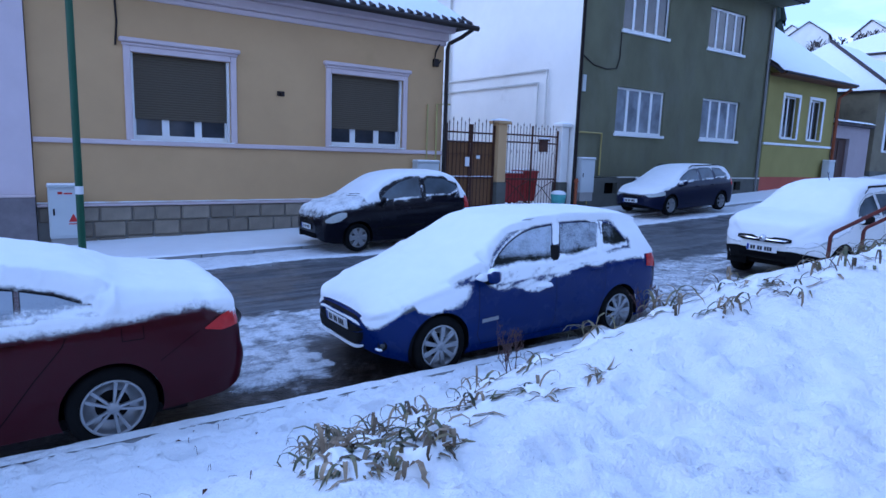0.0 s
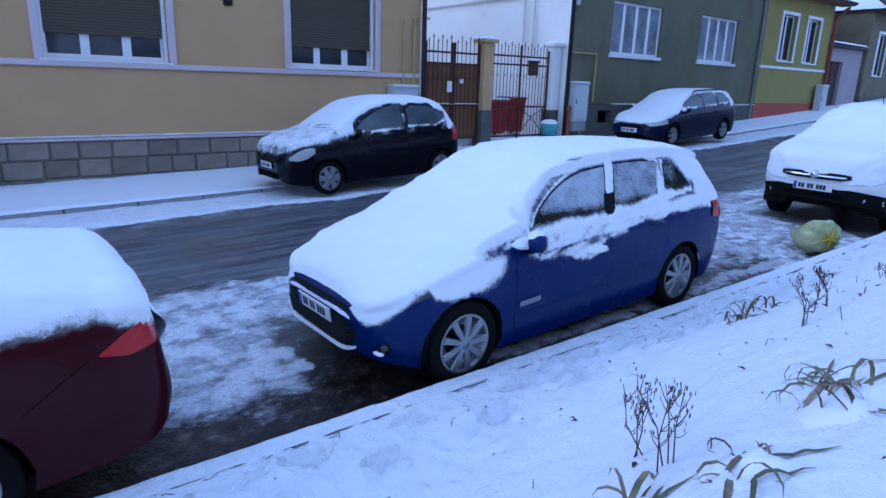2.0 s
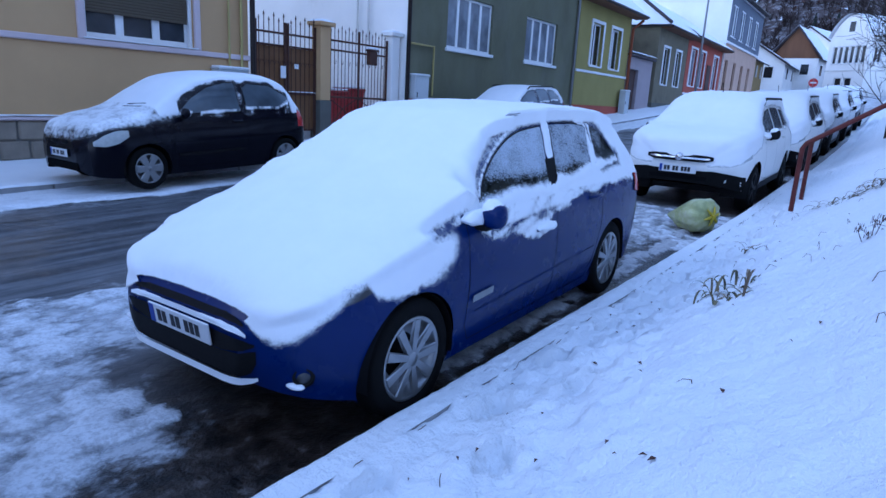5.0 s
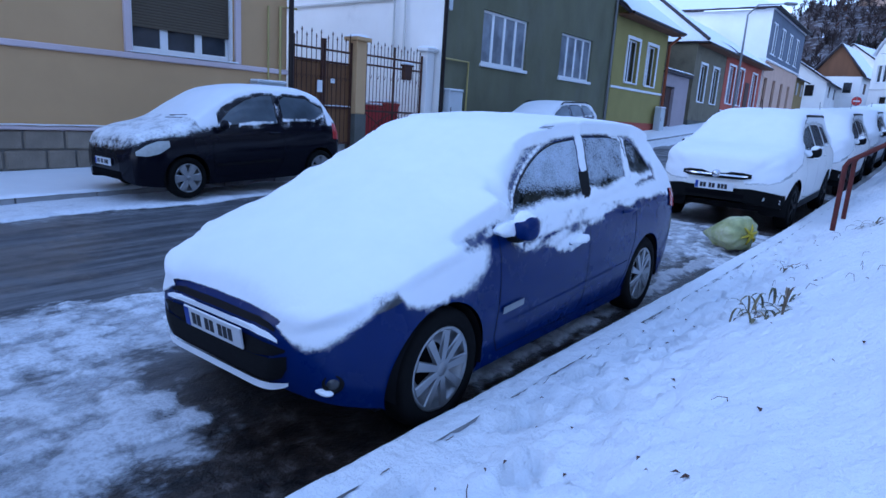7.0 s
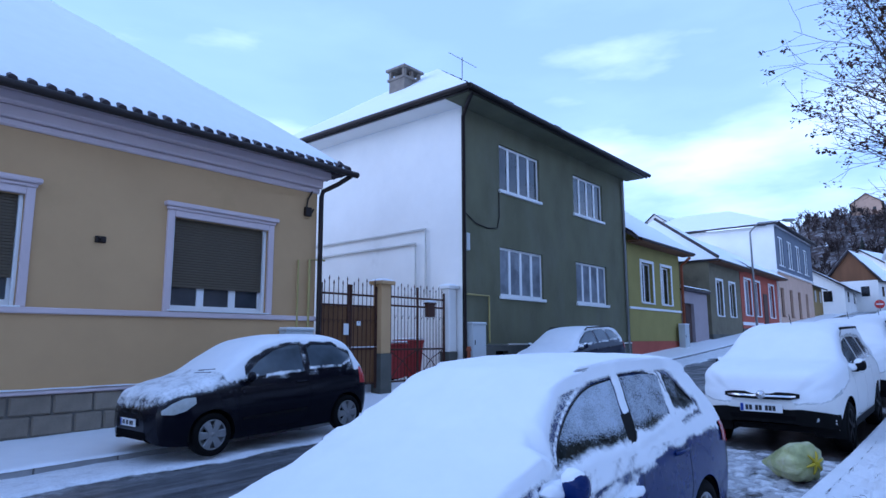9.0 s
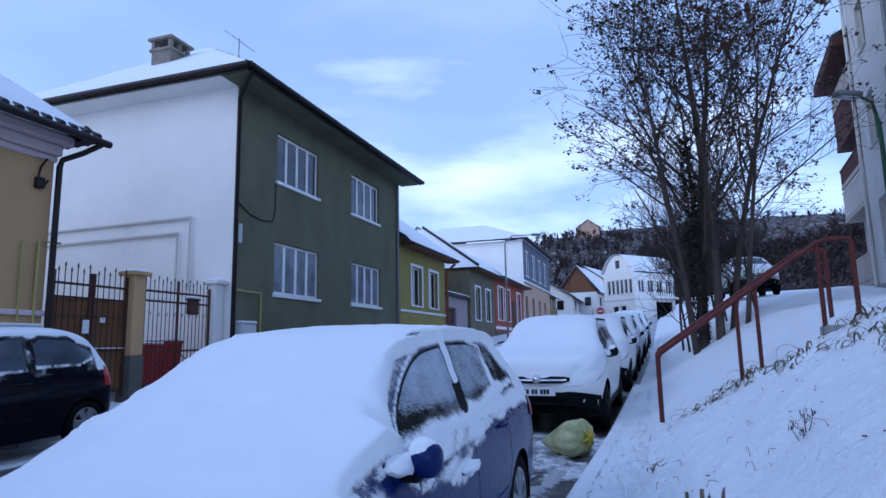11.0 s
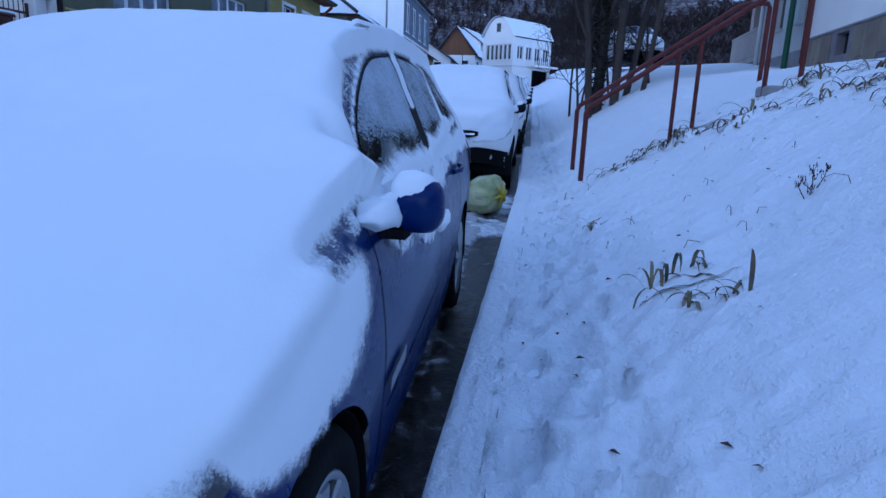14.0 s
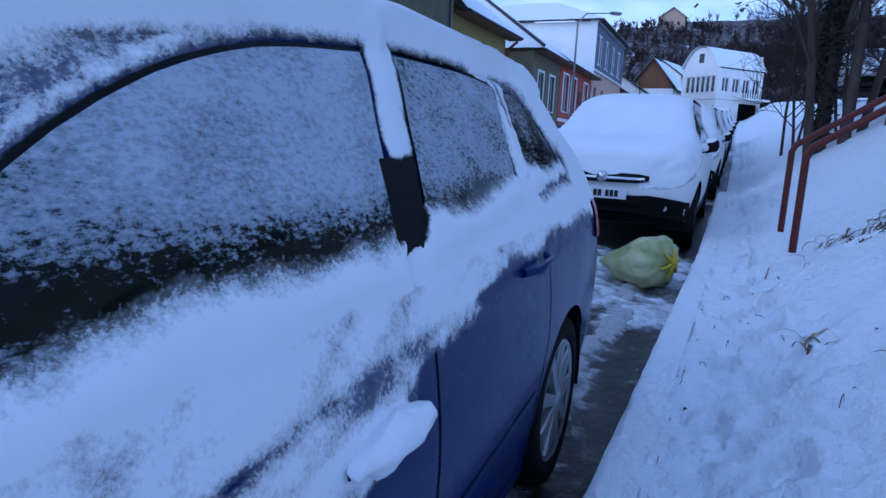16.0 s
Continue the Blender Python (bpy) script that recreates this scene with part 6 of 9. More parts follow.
def clio_snow(x, y, z, nz):
    n1, n2 = fbm(x * 5, y * 5, z * 5), fbm(x * 26, y * 26, z * 26, 4)
    line = float(np.interp(x, CLIO_LINE_X, CLIO_LINE_Z))
    mid = (1 - smooth(0.42, 0.52, abs(y))) * (1 - smooth(0.38, 0.55, x))
    line += (0.615 - 0.075 * min(1, abs(y) / 0.5) ** 3 - line) * mid
    rest = 0.004 + 0.066 * smooth(0.30, 0.95, nz)
    # one even sweep from the roof's edge down to the nose
    sweep = smooth(0.45, 0.75, nz) * (1 - smooth(1.6, 1.95, x))
    if sweep > 0:
        top = float(pchip(SWEEP_X, SWEEP_Z, x)) - 0.05 * (abs(y) / 0.6) ** 2.5
        rest += (min(0.11, max(0.012, 0.8 * (top - z))) - rest) * sweep
    if x > 1.36 and nz < 0.88 and z > 0.95 and abs(y) > 0.5:
        gap, up, i = window_gap(CLIO_WIN, x, z)
        heap = float(np.interp(x, HEAP_X, HEAP_Z)) * (1 + 0.5 * n1)
        if gap < 0 or (up < 0.04 and gap < 0.02):
            return 0.010 + 0.006 * smooth(0, 0.05, heap - up), max((heap - up) / 0.035, min(0.0, (gap - 0.012) / 0.012) if up > 0.05 else -9.0)
        if 2.285 + 0.33 * (z - 1.00) < x < 2.43 + 0.38 * (z - 1.00) and 0.995 < z < 1.17:
            return 0.010, -0.8 + n2
        if 3.08 < x < 3.30 and gap < 0.03:
            return 0.006, 0.5
        if x > 3.2:
            return 0.006 + 0.5 * rest, 1.6 * smooth(0.03, 0.10, gap) - 0.2
        edge = (gap - 0.012) / 0.012 if up > 0.05 else 9.0
        bare = smooth(1.44, 1.60, x) * (1 - smooth(1.95, 2.30, x))
        streak = (up > 0.04) * bare * smooth(0.014, 0.032, gap) * (1 - smooth(0.055, 0.10, gap))
        deep = max(smooth(0.02, 0.16, gap), smooth(0.66, 0.88, nz))
        return 0.006 + rest * deep, min(edge, 1.0 + 0.5 * n1 - (1.15 + 0.4 * n1 + 2.0 * smooth(0.03, 0.10, gap)) * streak + 2.5 * smooth(0.03, 0.10, gap))
    calm = smooth(0.2, 0.8, x)
    e = (z - line) + (0.022 * n1 + 0.014 * n2) * (0.4 + 0.6 * calm)
    wing = smooth(0.85, 1.05, x) * (1 - smooth(1.38, 1.5, x))
    cov = e / (0.030 - 0.018 * mid + 0.045 * wing)
    k = smooth(0.0, 0.14, e)
    if x < 1.2:
        k = smooth(0.0, 0.10, z - float(np.interp(x, (0.15, 0.6, 1.0, 1.2), (0.53, 0.57, 0.60, 0.78)))) * smooth(-0.01, 0.07, e)
    flat = smooth(0.55, 0.75, nz) * smooth(0.5, 0.7, x)
    if flat > 0:
        k, cov = max(k, flat), cov + max(0.0, 4 - cov) * flat
    if x < 0.19 and abs(y) < 0.42:
        return 0.004, -3.0
    if 0.40 < x < 0.62 and abs(y) > 0.5:
        cov -= 0.45 * smooth(0.67, 0.70, z) * (1 - smooth(0.72, 0.75, z)) * smooth(0.40, 0.45, x) * (1 - smooth(0.55, 0.62, x))
        k *= 1 - 0.15 * smooth(0.62, 0.67, z) * (1 - smooth(0.76, 0.82, z)) * smooth(0.40, 0.45, x) * (1 - smooth(0.55, 0.62, x))
    if x > 3.86 and z < 1.01 and abs(y) > 0.45:
        # blown clear round the rear lamps
        cov = min(cov, -2.0 + 2.5 * smooth(0.97, 1.01, z))
    if 1.5 < x < 3.2 and nz < 0.6:
        # the pressed crease along the doors, where the wind has thinned it
        crease = 0.845 + 0.035 * (x - 1.9)
        cov = min(cov, 0.66) - 0.9 * math.exp(-((z - crease) / 0.010) ** 2) - 0.25 * smooth(0.0, 0.03, crease - z) + 0.4 * n1 + 0.5 * fbm(x * 3, (z - 0.3 * x) * 22, 3.0, 3)
    if 0.80 < x < 1.42 and abs(y) > 0.70 and z < 0.97:
        # swept thin along the wing's shoulder, towards the windscreen's corner
        crest = 0.835 + 0.20 * (x - 0.9)
        swept = math.exp(-((z - crest) / 0.038) ** 2) * smooth(0.70, 0.76, abs(y)) * smooth(0.82, 1.24, x) * (1 - smooth(1.32, 1.40, x))
        most = 1.3 + 2.7 * (1 - smooth(0.02, 0.35, swept))
        cov = min(cov, most) - (2.1 + 1.3 * n1 + 0.9 * n2) * swept
        k *= 1 - 0.85 * swept
    # it clings to the front door's handle
    grip = math.exp(-((x - 2.13) / 0.10) ** 2 - ((z - 0.765) / 0.032) ** 2)
    if nz < 0.6:
        cov += 3.0 * grip
        k = max(k, grip)
        rest += 0.045 * grip
    return max(0.007, 0.003 + rest * k + 0.005 * n1 * k * calm + 0.001 * n2 * calm * k), cov


snow_cover(CLIO, CLIO_AT, "thick soft snow covering the blue estate car", clio_snow, 0.018)


def top_snow(xs, zs, thick, windows, belt, rag=1.0, thin=0.010, bare=0.0, soft=0.03, dust=9.0, dust_to=1.0, steep=0.78):
    """How snow lies on a car: thick on what faces up, thin and ragged on the flanks, little on the side glass."""
    def field(x, y, z, nz):
        n1, n2 = fbm(x * 5, y * 5, z * 5), fbm(x * 19, y * 19, z * 19, 3)
        line = float(np.interp(x, xs, zs))
        if nz < steep and z > belt and windows[0][0][0][0] < x < windows[-1][0][-1][0] + 0.15:
            gap, up, i = window_gap(windows, x, z)
            edge = (gap - 0.014) / 0.014 if up > 0.05 else 9.0
            if gap < 0.012:
                return 0.008, max((0.02 + 0.03 * n1 - up) / 0.03, min(edge, 0.0))
            rim = smooth(0.01, 0.16, gap) * smooth(0.35, 0.6, nz)
            rim = max(rim, smooth(steep - 0.22, steep, nz), smooth(0.0, 0.15, x - windows[-1][0][-1][0]))
            return 0.006 + (thin + thick * smooth(0.30, 0.92, nz)) * rim, min(edge, 0.3 + n1 - 250 * bare * (1 - rim) + 4 * rim)
        e = (z - line) + rag * (0.03 * n1 + 0.012 * n2)
        k = smooth(0.0, 0.10, e)
        t = thin + thick * smooth(0.30, 0.92, nz)
        return max(0.004, 0.003 + t * k + 0.08 * t * n1 * k), min(e / soft, dust + 9 * smooth(dust_to, dust_to + 0.12, x)) + (0.4 * n1 if dust < 5 else 0) - 100 * bare * (1 - smooth(0.5, 0.9, nz))
    return field


def handles(c, shape, spots, mat):
    for x, z in spots:
        for side in (-1, 1):
            y = shape.side_y(x, z)
            part("door_handle", Mesh().tube([(x - 0.09, side * (y + 0.004), z), (x - 0.05, side * (y + 0.03), z), (x + 0.05, side * (y + 0.03), z), (x + 0.09, side * (y + 0.004), z)], 0.014, 6), mat, c)


# -- black three-door hatchback --
YAR = Shape([
    (0.00, 0.32, 0.55, 0.66, 0.40, 0.37, 0.30, 0.64), (0.05, 0.24, 0.66, 0.78, 0.60, 0.56, 0.46, 0.76), (0.18, 0.20, 0.76, 0.87, 0.72, 0.68, 0.56, 0.85), (0.42, 0.18, 0.84, 0.94, 0.80, 0.75, 0.63, 0.92),
    (0.88, 0.18, 0.93, 1.05, 0.83, 0.77, 0.68, 1.02), (1.25, 0.18, 0.955, 1.30, 0.83, 0.77, 0.64, 1.22), (1.70, 0.18, 0.97, 1.51, 0.83, 0.77, 0.585, 1.43),
    (2.20, 0.18, 0.98, 1.565, 0.83, 0.765, 0.57, 1.48), (2.85, 0.19, 1.00, 1.55, 0.82, 0.76, 0.57, 1.46), (3.25, 0.21, 1.02, 1.46, 0.81, 0.75, 0.58, 1.36),
    (3.46, 0.25, 1.00, 1.20, 0.79, 0.73, 0.60, 1.14), (3.58, 0.30, 0.88, 0.94, 0.74, 0.68, 0.58, 0.92), (3.62, 0.36, 0.60, 0.68, 0.68, 0.62, 0.50, 0.66)], 60)
YAR_AT = pose(5.02, 12.00, 0.115, 0, -1.9, 0)
yar, _ = car_base("small black three-door hatchback dusted with thin snow", YAR, YAR_AT, (0.74, 3.12), 0.285, (6, 0.23, 0, "alloy"), "black_paint")
YAR_WIN = [
    ([(1.26, 1.00), (2.28, 1.01)], [(1.26, 1.01), (1.5, 1.20), (1.8, 1.35), (2.1, 1.415), (2.28, 1.42)]),
    ([(2.42, 1.06), (2.52, 1.035), (3.0, 1.04), (3.26, 1.12)], [(2.42, 1.35), (2.52, 1.41), (2.95, 1.38), (3.26, 1.22)]),
]
MAT["car_glass"] = glass_surface("car_glass", (0.075, 0.095, 0.115), 0.10)
side_glass(yar, YAR, YAR_WIN, "car_glass")
for side in (-1, 1):
    part("door_seam", seam_line(YAR, [(1.16, 0.96), (1.12, 0.6), (1.16, 0.28), (2.2, 0.26), (2.36, 0.45), (2.38, 1.0)], side=side), "seam_and_dark", yar)
    part("head_light", side_patch(YAR, [(0.10, 0.61), (0.22, 0.60), (0.36, 0.635), (0.50, 0.72)], [(0.10, 0.66), (0.22, 0.745), (0.36, 0.80), (0.50, 0.80)], 0.012, side), "lamp_clear", yar)
    part("tail_light", side_patch(YAR, [(3.40, 0.75), (3.55, 0.74)], [(3.40, 1.02), (3.55, 0.96)], 0.006, side), "lamp_red", yar)
    part("door_strip", side_patch(YAR, [(1.18, 0.42), (2.3, 0.44)], [(1.18, 0.46), (2.3, 0.48)], 0.010, side, nz=3), "black_plastic", yar)
    mirror(yar, YAR, 1.30, 0.97, "black_paint", side, 0.95, False)
handles(yar, YAR, [(2.2, 0.87)], "black_paint")
for gy in (-0.14, 0.14):
    part("grille", Mesh().grid(egg((0.012, gy, 0.635), (0.03, 0.105, 0.034), 2.2, 8, 18)), "black_plastic", yar)
part("lower_grille", nose_strip(YAR, 0.28, 0.38, 0.42, 0.010, 3), "seam_and_dark", yar)
plate(yar, pose(-0.022, 0, 0.49, 0, 0, -90), 0.44, 0.10)
for sx in (0.87, 0.94):
    part("wiper", Mesh().tube([(sx, -0.05, YAR.top_z(sx, 0) + 0.02), (sx + 0.05, -0.42, YAR.top_z(sx + 0.05, 0.42) + 0.02)], 0.010, 6), "black_plastic", yar)
part("windscreen", Mesh().grid([[(x, y, YAR.top_z(x, y) + 0.003) for y in np.linspace(-0.6, 0.6, 11)] for x in np.linspace(1.02, 1.60, 9)]), "car_glass", yar)
snow_cover(YAR, YAR_AT, "thin powdery snow on the black hatchback", top_snow((0, 0.08, 0.3, 0.6, 0.9, 1.2, 2.3, 3.0, 3.4, 3.62), (0.66, 0.71, 0.80, 0.84, 0.89, 0.94, 0.965, 0.975, 0.98, 0.95), 0.012, YAR_WIN, 0.965, 0.2, 0.003, 0.004, 0.06, 0.55, 0.95), 0.025)

# -- dark blue estate car --
AST = Shape([(r[0] * 1.05 - 0.11, *r[1:]) for r in CLIO.rows.tolist()], 48)
AST_AT = pose(15.55, 12.28, 0.49, 0, -2.2, 0)
ast, _ = car_base("dark blue estate car with a light coat of snow", AST, AST_AT, (0.84, 3.50), 0.30, (6, 0.15, 0, "alloy"), "navy_paint")
AST_WIN = [([(1.34, 0.985), (2.30, 0.995)], [(1.34, 0.99), (1.6, 1.14), (1.95, 1.30), (2.30, 1.36)]), ([(2.44, 1.0), (3.1, 1.03)], [(2.44, 1.37), (3.0, 1.36), (3.1, 1.31)]), ([(3.22, 1.04), (3.85, 1.07)], [(3.22, 1.35), (3.6, 1.32), (3.85, 1.12)])]
side_glass(ast, AST, AST_WIN, "car_glass")
for side in (-1, 1):
    part("door_seam", seam_line(AST, [(1.30, 0.95), (1.27, 0.35), (2.3, 0.25), (2.37, 0.98)], side=side), "seam_and_dark", ast)
    part("head_light", side_patch(AST, [(0.10, 0.56), (0.55, 0.62)], [(0.10, 0.64), (0.55, 0.73)], 0.006, side), "lamp_clear", ast)
    part("tail_light", side_patch(AST, [(4.02, 0.80), (4.2, 0.80)], [(4.02, 1.04), (4.2, 0.96)], 0.006, side), "lamp_red", ast)
    part("roof_rail", Mesh().tube([(1.95, side * 0.60, 1.38), (2.1, side * 0.60, 1.45), (3.6, side * 0.58, 1.45), (3.75, side * 0.57, 1.38)], 0.018, 6), "black_plastic", ast)
    mirror(ast, AST, 1.40, 0.92, "navy_paint", side)
handles(ast, AST, [(2.15, 0.84), (2.95, 0.86)], "navy_paint")
part("grille", nose_strip(AST, 0.54, 0.60, 0.34, 0.012, 3), "black_plastic", ast)
plate(ast, pose(-0.025, 0, 0.44, 0, 0, -90))
snow_cover(AST, AST_AT, "snow on the dark blue estate car", top_snow((0, 0.3, 0.6, 1.0, 1.3, 2.5, 3.5, 4.3), (0.60, 0.66, 0.74, 0.84, 0.95, 0.99, 1.02, 1.0), 0.04, AST_WIN, 0.97, 0.8, 0.006, 0.004), 0.05)

# -- white sport utility cars --
DUS = Shape([
    (0.00, 0.45, 0.68, 0.78, 0.42, 0.39, 0.32, 0.75), (0.08, 0.42, 0.82, 0.92, 0.64, 0.60, 0.50, 0.90), (0.30, 0.36, 0.92, 1.02, 0.83, 0.78, 0.66, 1.0),
    (0.90, 0.28, 1.00, 1.10, 0.90, 0.84, 0.74, 1.08), (1.15, 0.28, 1.03, 1.21, 0.905, 0.845, 0.72, 1.16), (1.75, 0.28, 1.06, 1.53, 0.905, 0.84, 0.63, 1.46),
    (2.30, 0.28, 1.08, 1.61, 0.905, 0.84, 0.62, 1.54), (3.40, 0.29, 1.10, 1.60, 0.90, 0.83, 0.61, 1.53), (3.95, 0.32, 1.12, 1.48, 0.88, 0.80, 0.60, 1.41),
    (4.20, 0.38, 1.05, 1.12, 0.84, 0.77, 0.65, 1.09), (4.31, 0.46, 0.70, 0.78, 0.76, 0.70, 0.55, 0.75)], 52)
DUS_WIN = [
    ([(1.45, 1.10), (2.20, 1.10)], [(1.45, 1.13), (1.65, 1.30), (1.9, 1.42), (2.20, 1.47)]), ([(2.32, 1.11), (3.05, 1.12)], [(2.32, 1.48), (3.0, 1.47), (3.05, 1.43)]),
    ([(3.18, 1.14), (3.75, 1.17)], [(3.18, 1.45), (3.5, 1.43), (3.75, 1.22)])]


def suv(at, paint_mat, label, snow_label, fine=True, thick=0.08):
    c, _ = car_base(label, DUS, at, (0.82, 3.49), 0.335, (5, 0.13, 0, "black_plastic"), paint_mat, 0.07)
    side_glass(c, DUS, DUS_WIN, "car_glass")
    for side in (-1, 1):
        part("door_seam", seam_line(DUS, [(1.38, 1.05), (1.36, 0.45), (2.2, 0.36), (2.27, 0.5), (2.27, 1.08)], side=side), "seam_and_dark", c)
        part("door_seam", seam_line(DUS, [(2.27, 0.36), (2.95, 0.36), (3.1, 0.7), (3.12, 1.1)], side=side), "seam_and_dark", c)
        part("sill_guard", side_patch(DUS, [(1.20, 0.285), (3.10, 0.285)], [(1.20, 0.40), (3.10, 0.40)], 0.012, side, nz=4), "black_plastic", c)
        part("head_light", side_patch(DUS, [(0.12, 0.74), (0.5, 0.80)], [(0.12, 0.86), (0.5, 0.94)], 0.006, side), "lamp_clear", c)
        part("tail_light", side_patch(DUS, [(4.0, 0.82), (4.18, 0.82)], [(4.0, 1.12), (4.18, 1.04)], 0.006, side), "lamp_red", c)
        part("roof_rail", Mesh().tube([(1.9, side * 0.66, 1.52), (2.05, side * 0.66, 1.62), (3.6, side * 0.64, 1.62), (3.8, side * 0.63, 1.5)], 0.022, 6), "black_plastic", c)
        mirror(c, DUS, 1.50, 1.06, "black_plastic", side, 1.1)
        part("fog_light", Mesh().lathe([(0.001, 0.015), (0.04, 0.01), (0.055, -0.02)], 16, Matrix.Translation((0.085, side * 0.60, 0.50)) @ Matrix.Rotation(radians(-85), 4, "Y")), "lamp_clear", c)
    handles(c, DUS, [(2.05, 0.98), (2.92, 1.0)], paint_mat)
    part("bumper", mouth(DUS, [(0, 0.44, 0.61), (0.35, 0.435, 0.61), (0.45, 0.42, 0.62), (0.62, 0.40, 0.60), (0.76, 0.36, 0.57), (0.84, 0.33, 0.54)], 0.018, 60), "rubber", c)
    part("lower_grille", nose_strip(DUS, 0.475, 0.53, 0.40, 0.022, 3), "seam_and_dark", c)
    part("grille", mouth(DUS, [(0, 0.73, 0.83), (0.36, 0.735, 0.825), (0.46, 0.76, 0.81)], 0.034, 24), "black_plastic", c)
    part("grille_bar", nose_strip(DUS, 0.768, 0.79, 0.42, 0.046, 2), "chrome", c)
    part("emblem", Mesh().lathe([(0.001, 0.02), (0.05, 0.015), (0.062, -0.03)], 18, Matrix.Translation((-0.045, 0, 0.785)) @ Matrix.Rotation(radians(-88), 4, "Y")), "chrome", c)
    plate(c, pose(-0.045, 0, 0.62, 0, 0, -90))
    part("aerial", Mesh().tube([(2.1, 0, 1.6), (1.95, 0, 1.85)], 0.006, 5), "black_plastic", c)
    part("windscreen", Mesh().grid([[(x, y, DUS.top_z(x, y) + (thick + 0.03 if thick < 0.06 else 0.004)) for y in np.linspace(-0.64, 0.64, 11)] for x in np.linspace(1.18, 1.72, 9)]), "car_glass", c)
    snow_cover(DUS, at, snow_label, top_snow((0, 0.1, 0.5, 1.0, 1.3, 2.5, 3.5, 4.0, 4.31), (0.66, 0.67, 0.82, 0.93, 1.08, 1.10, 1.12, 1.1, 0.95), thick, DUS_WIN, 1.09, 0.8, 0.008, 0.004), 0.04 if fine else 0.07)
    return c


suv(pose(10.42, 5.50, 0.15, 0, -1.6, -1.2), "white_paint", "white sport utility car with black bumper under thick snow", "thick snow on the white sport utility car")
suv(pose(15.35, 5.32, 0.33, 0, -2.2, -1.2), "white_paint", "second white sport utility car covered in snow", "thick snow on the second white car", False)
suv(pose(20.5, 5.22, 0.55, 0, -2.6, -1.2), "grey_paint", "dark grey van-like car with snow on roof and bonnet", "snow on the dark grey car", False)
suv(pose(25.6, 5.10, 0.82, 0, -3.0, -1.2), "silver_paint", "silver parked car covered in snow", "snow on the silver car", False)
suv(pose(31.0, 4.98, 1.14, 0, -3.4, -1.2), "navy_paint", "dark parked car at the street's upper end", "snow on the farthest parked car", False)
suv(pose(27.6, 0.02, bank_z(28.6, 0.0) + 0.02, 0, -2, 2), "silver_paint", "grey car with dark windscreen parked on the snowy terrace", "snow on the terrace car", False, 0.03)

# -- dark red saloon --
SAL = Shape([
    (0.00, 0.30, 0.50, 0.60, 0.52, 0.48, 0.38, 0.57), (0.30, 0.20, 0.72, 0.80, 0.82, 0.77, 0.62, 0.77), (1.10, 0.18, 0.89, 0.96, 0.87, 0.81, 0.68, 0.94),
    (1.50, 0.18, 0.92, 1.14, 0.88, 0.81, 0.64, 1.07), (2.10, 0.18, 0.94, 1.28, 0.88, 0.81, 0.59, 1.225), (2.90, 0.18, 0.96, 1.29, 0.88, 0.81, 0.58, 1.235),
    (3.45, 0.19, 0.97, 1.20, 0.88, 0.81, 0.61, 1.155), (3.85, 0.20, 0.97, 1.07, 0.87, 0.80, 0.68, 1.05), (4.44, 0.24, 0.95, 1.015, 0.84, 0.78, 0.67, 0.995),
    (4.60, 0.30, 0.86, 0.925, 0.78, 0.72, 0.60, 0.905), (4.66, 0.38, 0.58, 0.68, 0.68, 0.62, 0.50, 0.65)], 72)
SAL_AT = pose(-3.13, 5.83, -0.055, 0, -1.0, -1.6)
sal, _ = car_base("dark red saloon car with thick snow on boot and roof", SAL, SAL_AT, (1.05, 3.70), 0.30, (5, 0.055, 11, "alloy"), "maroon_paint", 0.035)
SAL_WIN = [([(1.45, 0.97), (2.35, 0.98)], [(1.45, 0.98), (1.8, 1.11), (2.1, 1.18), (2.35, 1.20)]), ([(2.47, 0.98), (3.17, 0.99)], [(2.47, 1.21), (2.9, 1.205), (3.17, 1.165)]), ([(3.21, 0.995), (3.62, 1.01)], [(3.21, 1.157), (3.4, 1.11), (3.62, 1.025)])]
side_glass(sal, SAL, SAL_WIN, "clear_frost")
for side in (-1, 1):
    part("door_seam", seam_line(SAL, [(2.42, 0.26), (3.0, 0.26), (3.25, 0.60), (3.42, 0.80), (3.50, 1.0)], side=side), "seam_and_dark", sal)
    part("door_seam", seam_line(SAL, [(1.4, 0.98), (1.36, 0.3), (2.42, 0.26), (2.42, 1.0)], side=side), "seam_and_dark", sal)
    part("window_trim", seam_line(SAL, [(2.47, 1.225), (2.9, 1.22), (3.2, 1.173), (3.42, 1.115), (3.63, 1.03)], 0.016, side, 0.008), "black_plastic", sal)
    part("tail_light", side_patch(SAL, [(4.34, 0.785), (4.46, 0.76), (4.63, 0.78)], [(4.34, 0.795), (4.46, 0.87), (4.63, 0.92)], 0.008, side), "lamp_red", sal)
    part("fuel_flap", seam_line(SAL, [(3.78, 0.78), (3.92, 0.78), (3.92, 0.92), (3.78, 0.92), (3.78, 0.78)], 0.005, side), "seam_and_dark", sal)
    part("bumper_seam", seam_line(SAL, [(4.02, 0.60), (4.2, 0.72), (4.3, 0.78)], 0.005, side), "seam_and_dark", sal)
handles(sal, SAL, [(2.28, 0.86), (3.12, 0.87)], "maroon_paint")
snow_cover(SAL, SAL_AT, "thick cushion of snow on the dark red saloon", top_snow((0, 0.3, 1.0, 1.4, 2.4, 2.9, 3.4, 3.6, 3.9, 4.2, 4.35, 4.57), (0.6, 0.66, 0.84, 0.88, 0.88, 0.88, 0.89, 0.90, 0.915, 0.935, 0.94, 0.86), 0.085, SAL_WIN, 0.965, 0.45, 0.014, 0.0, 0.045, steep=0.86), 0.02)
lump = Mesh()
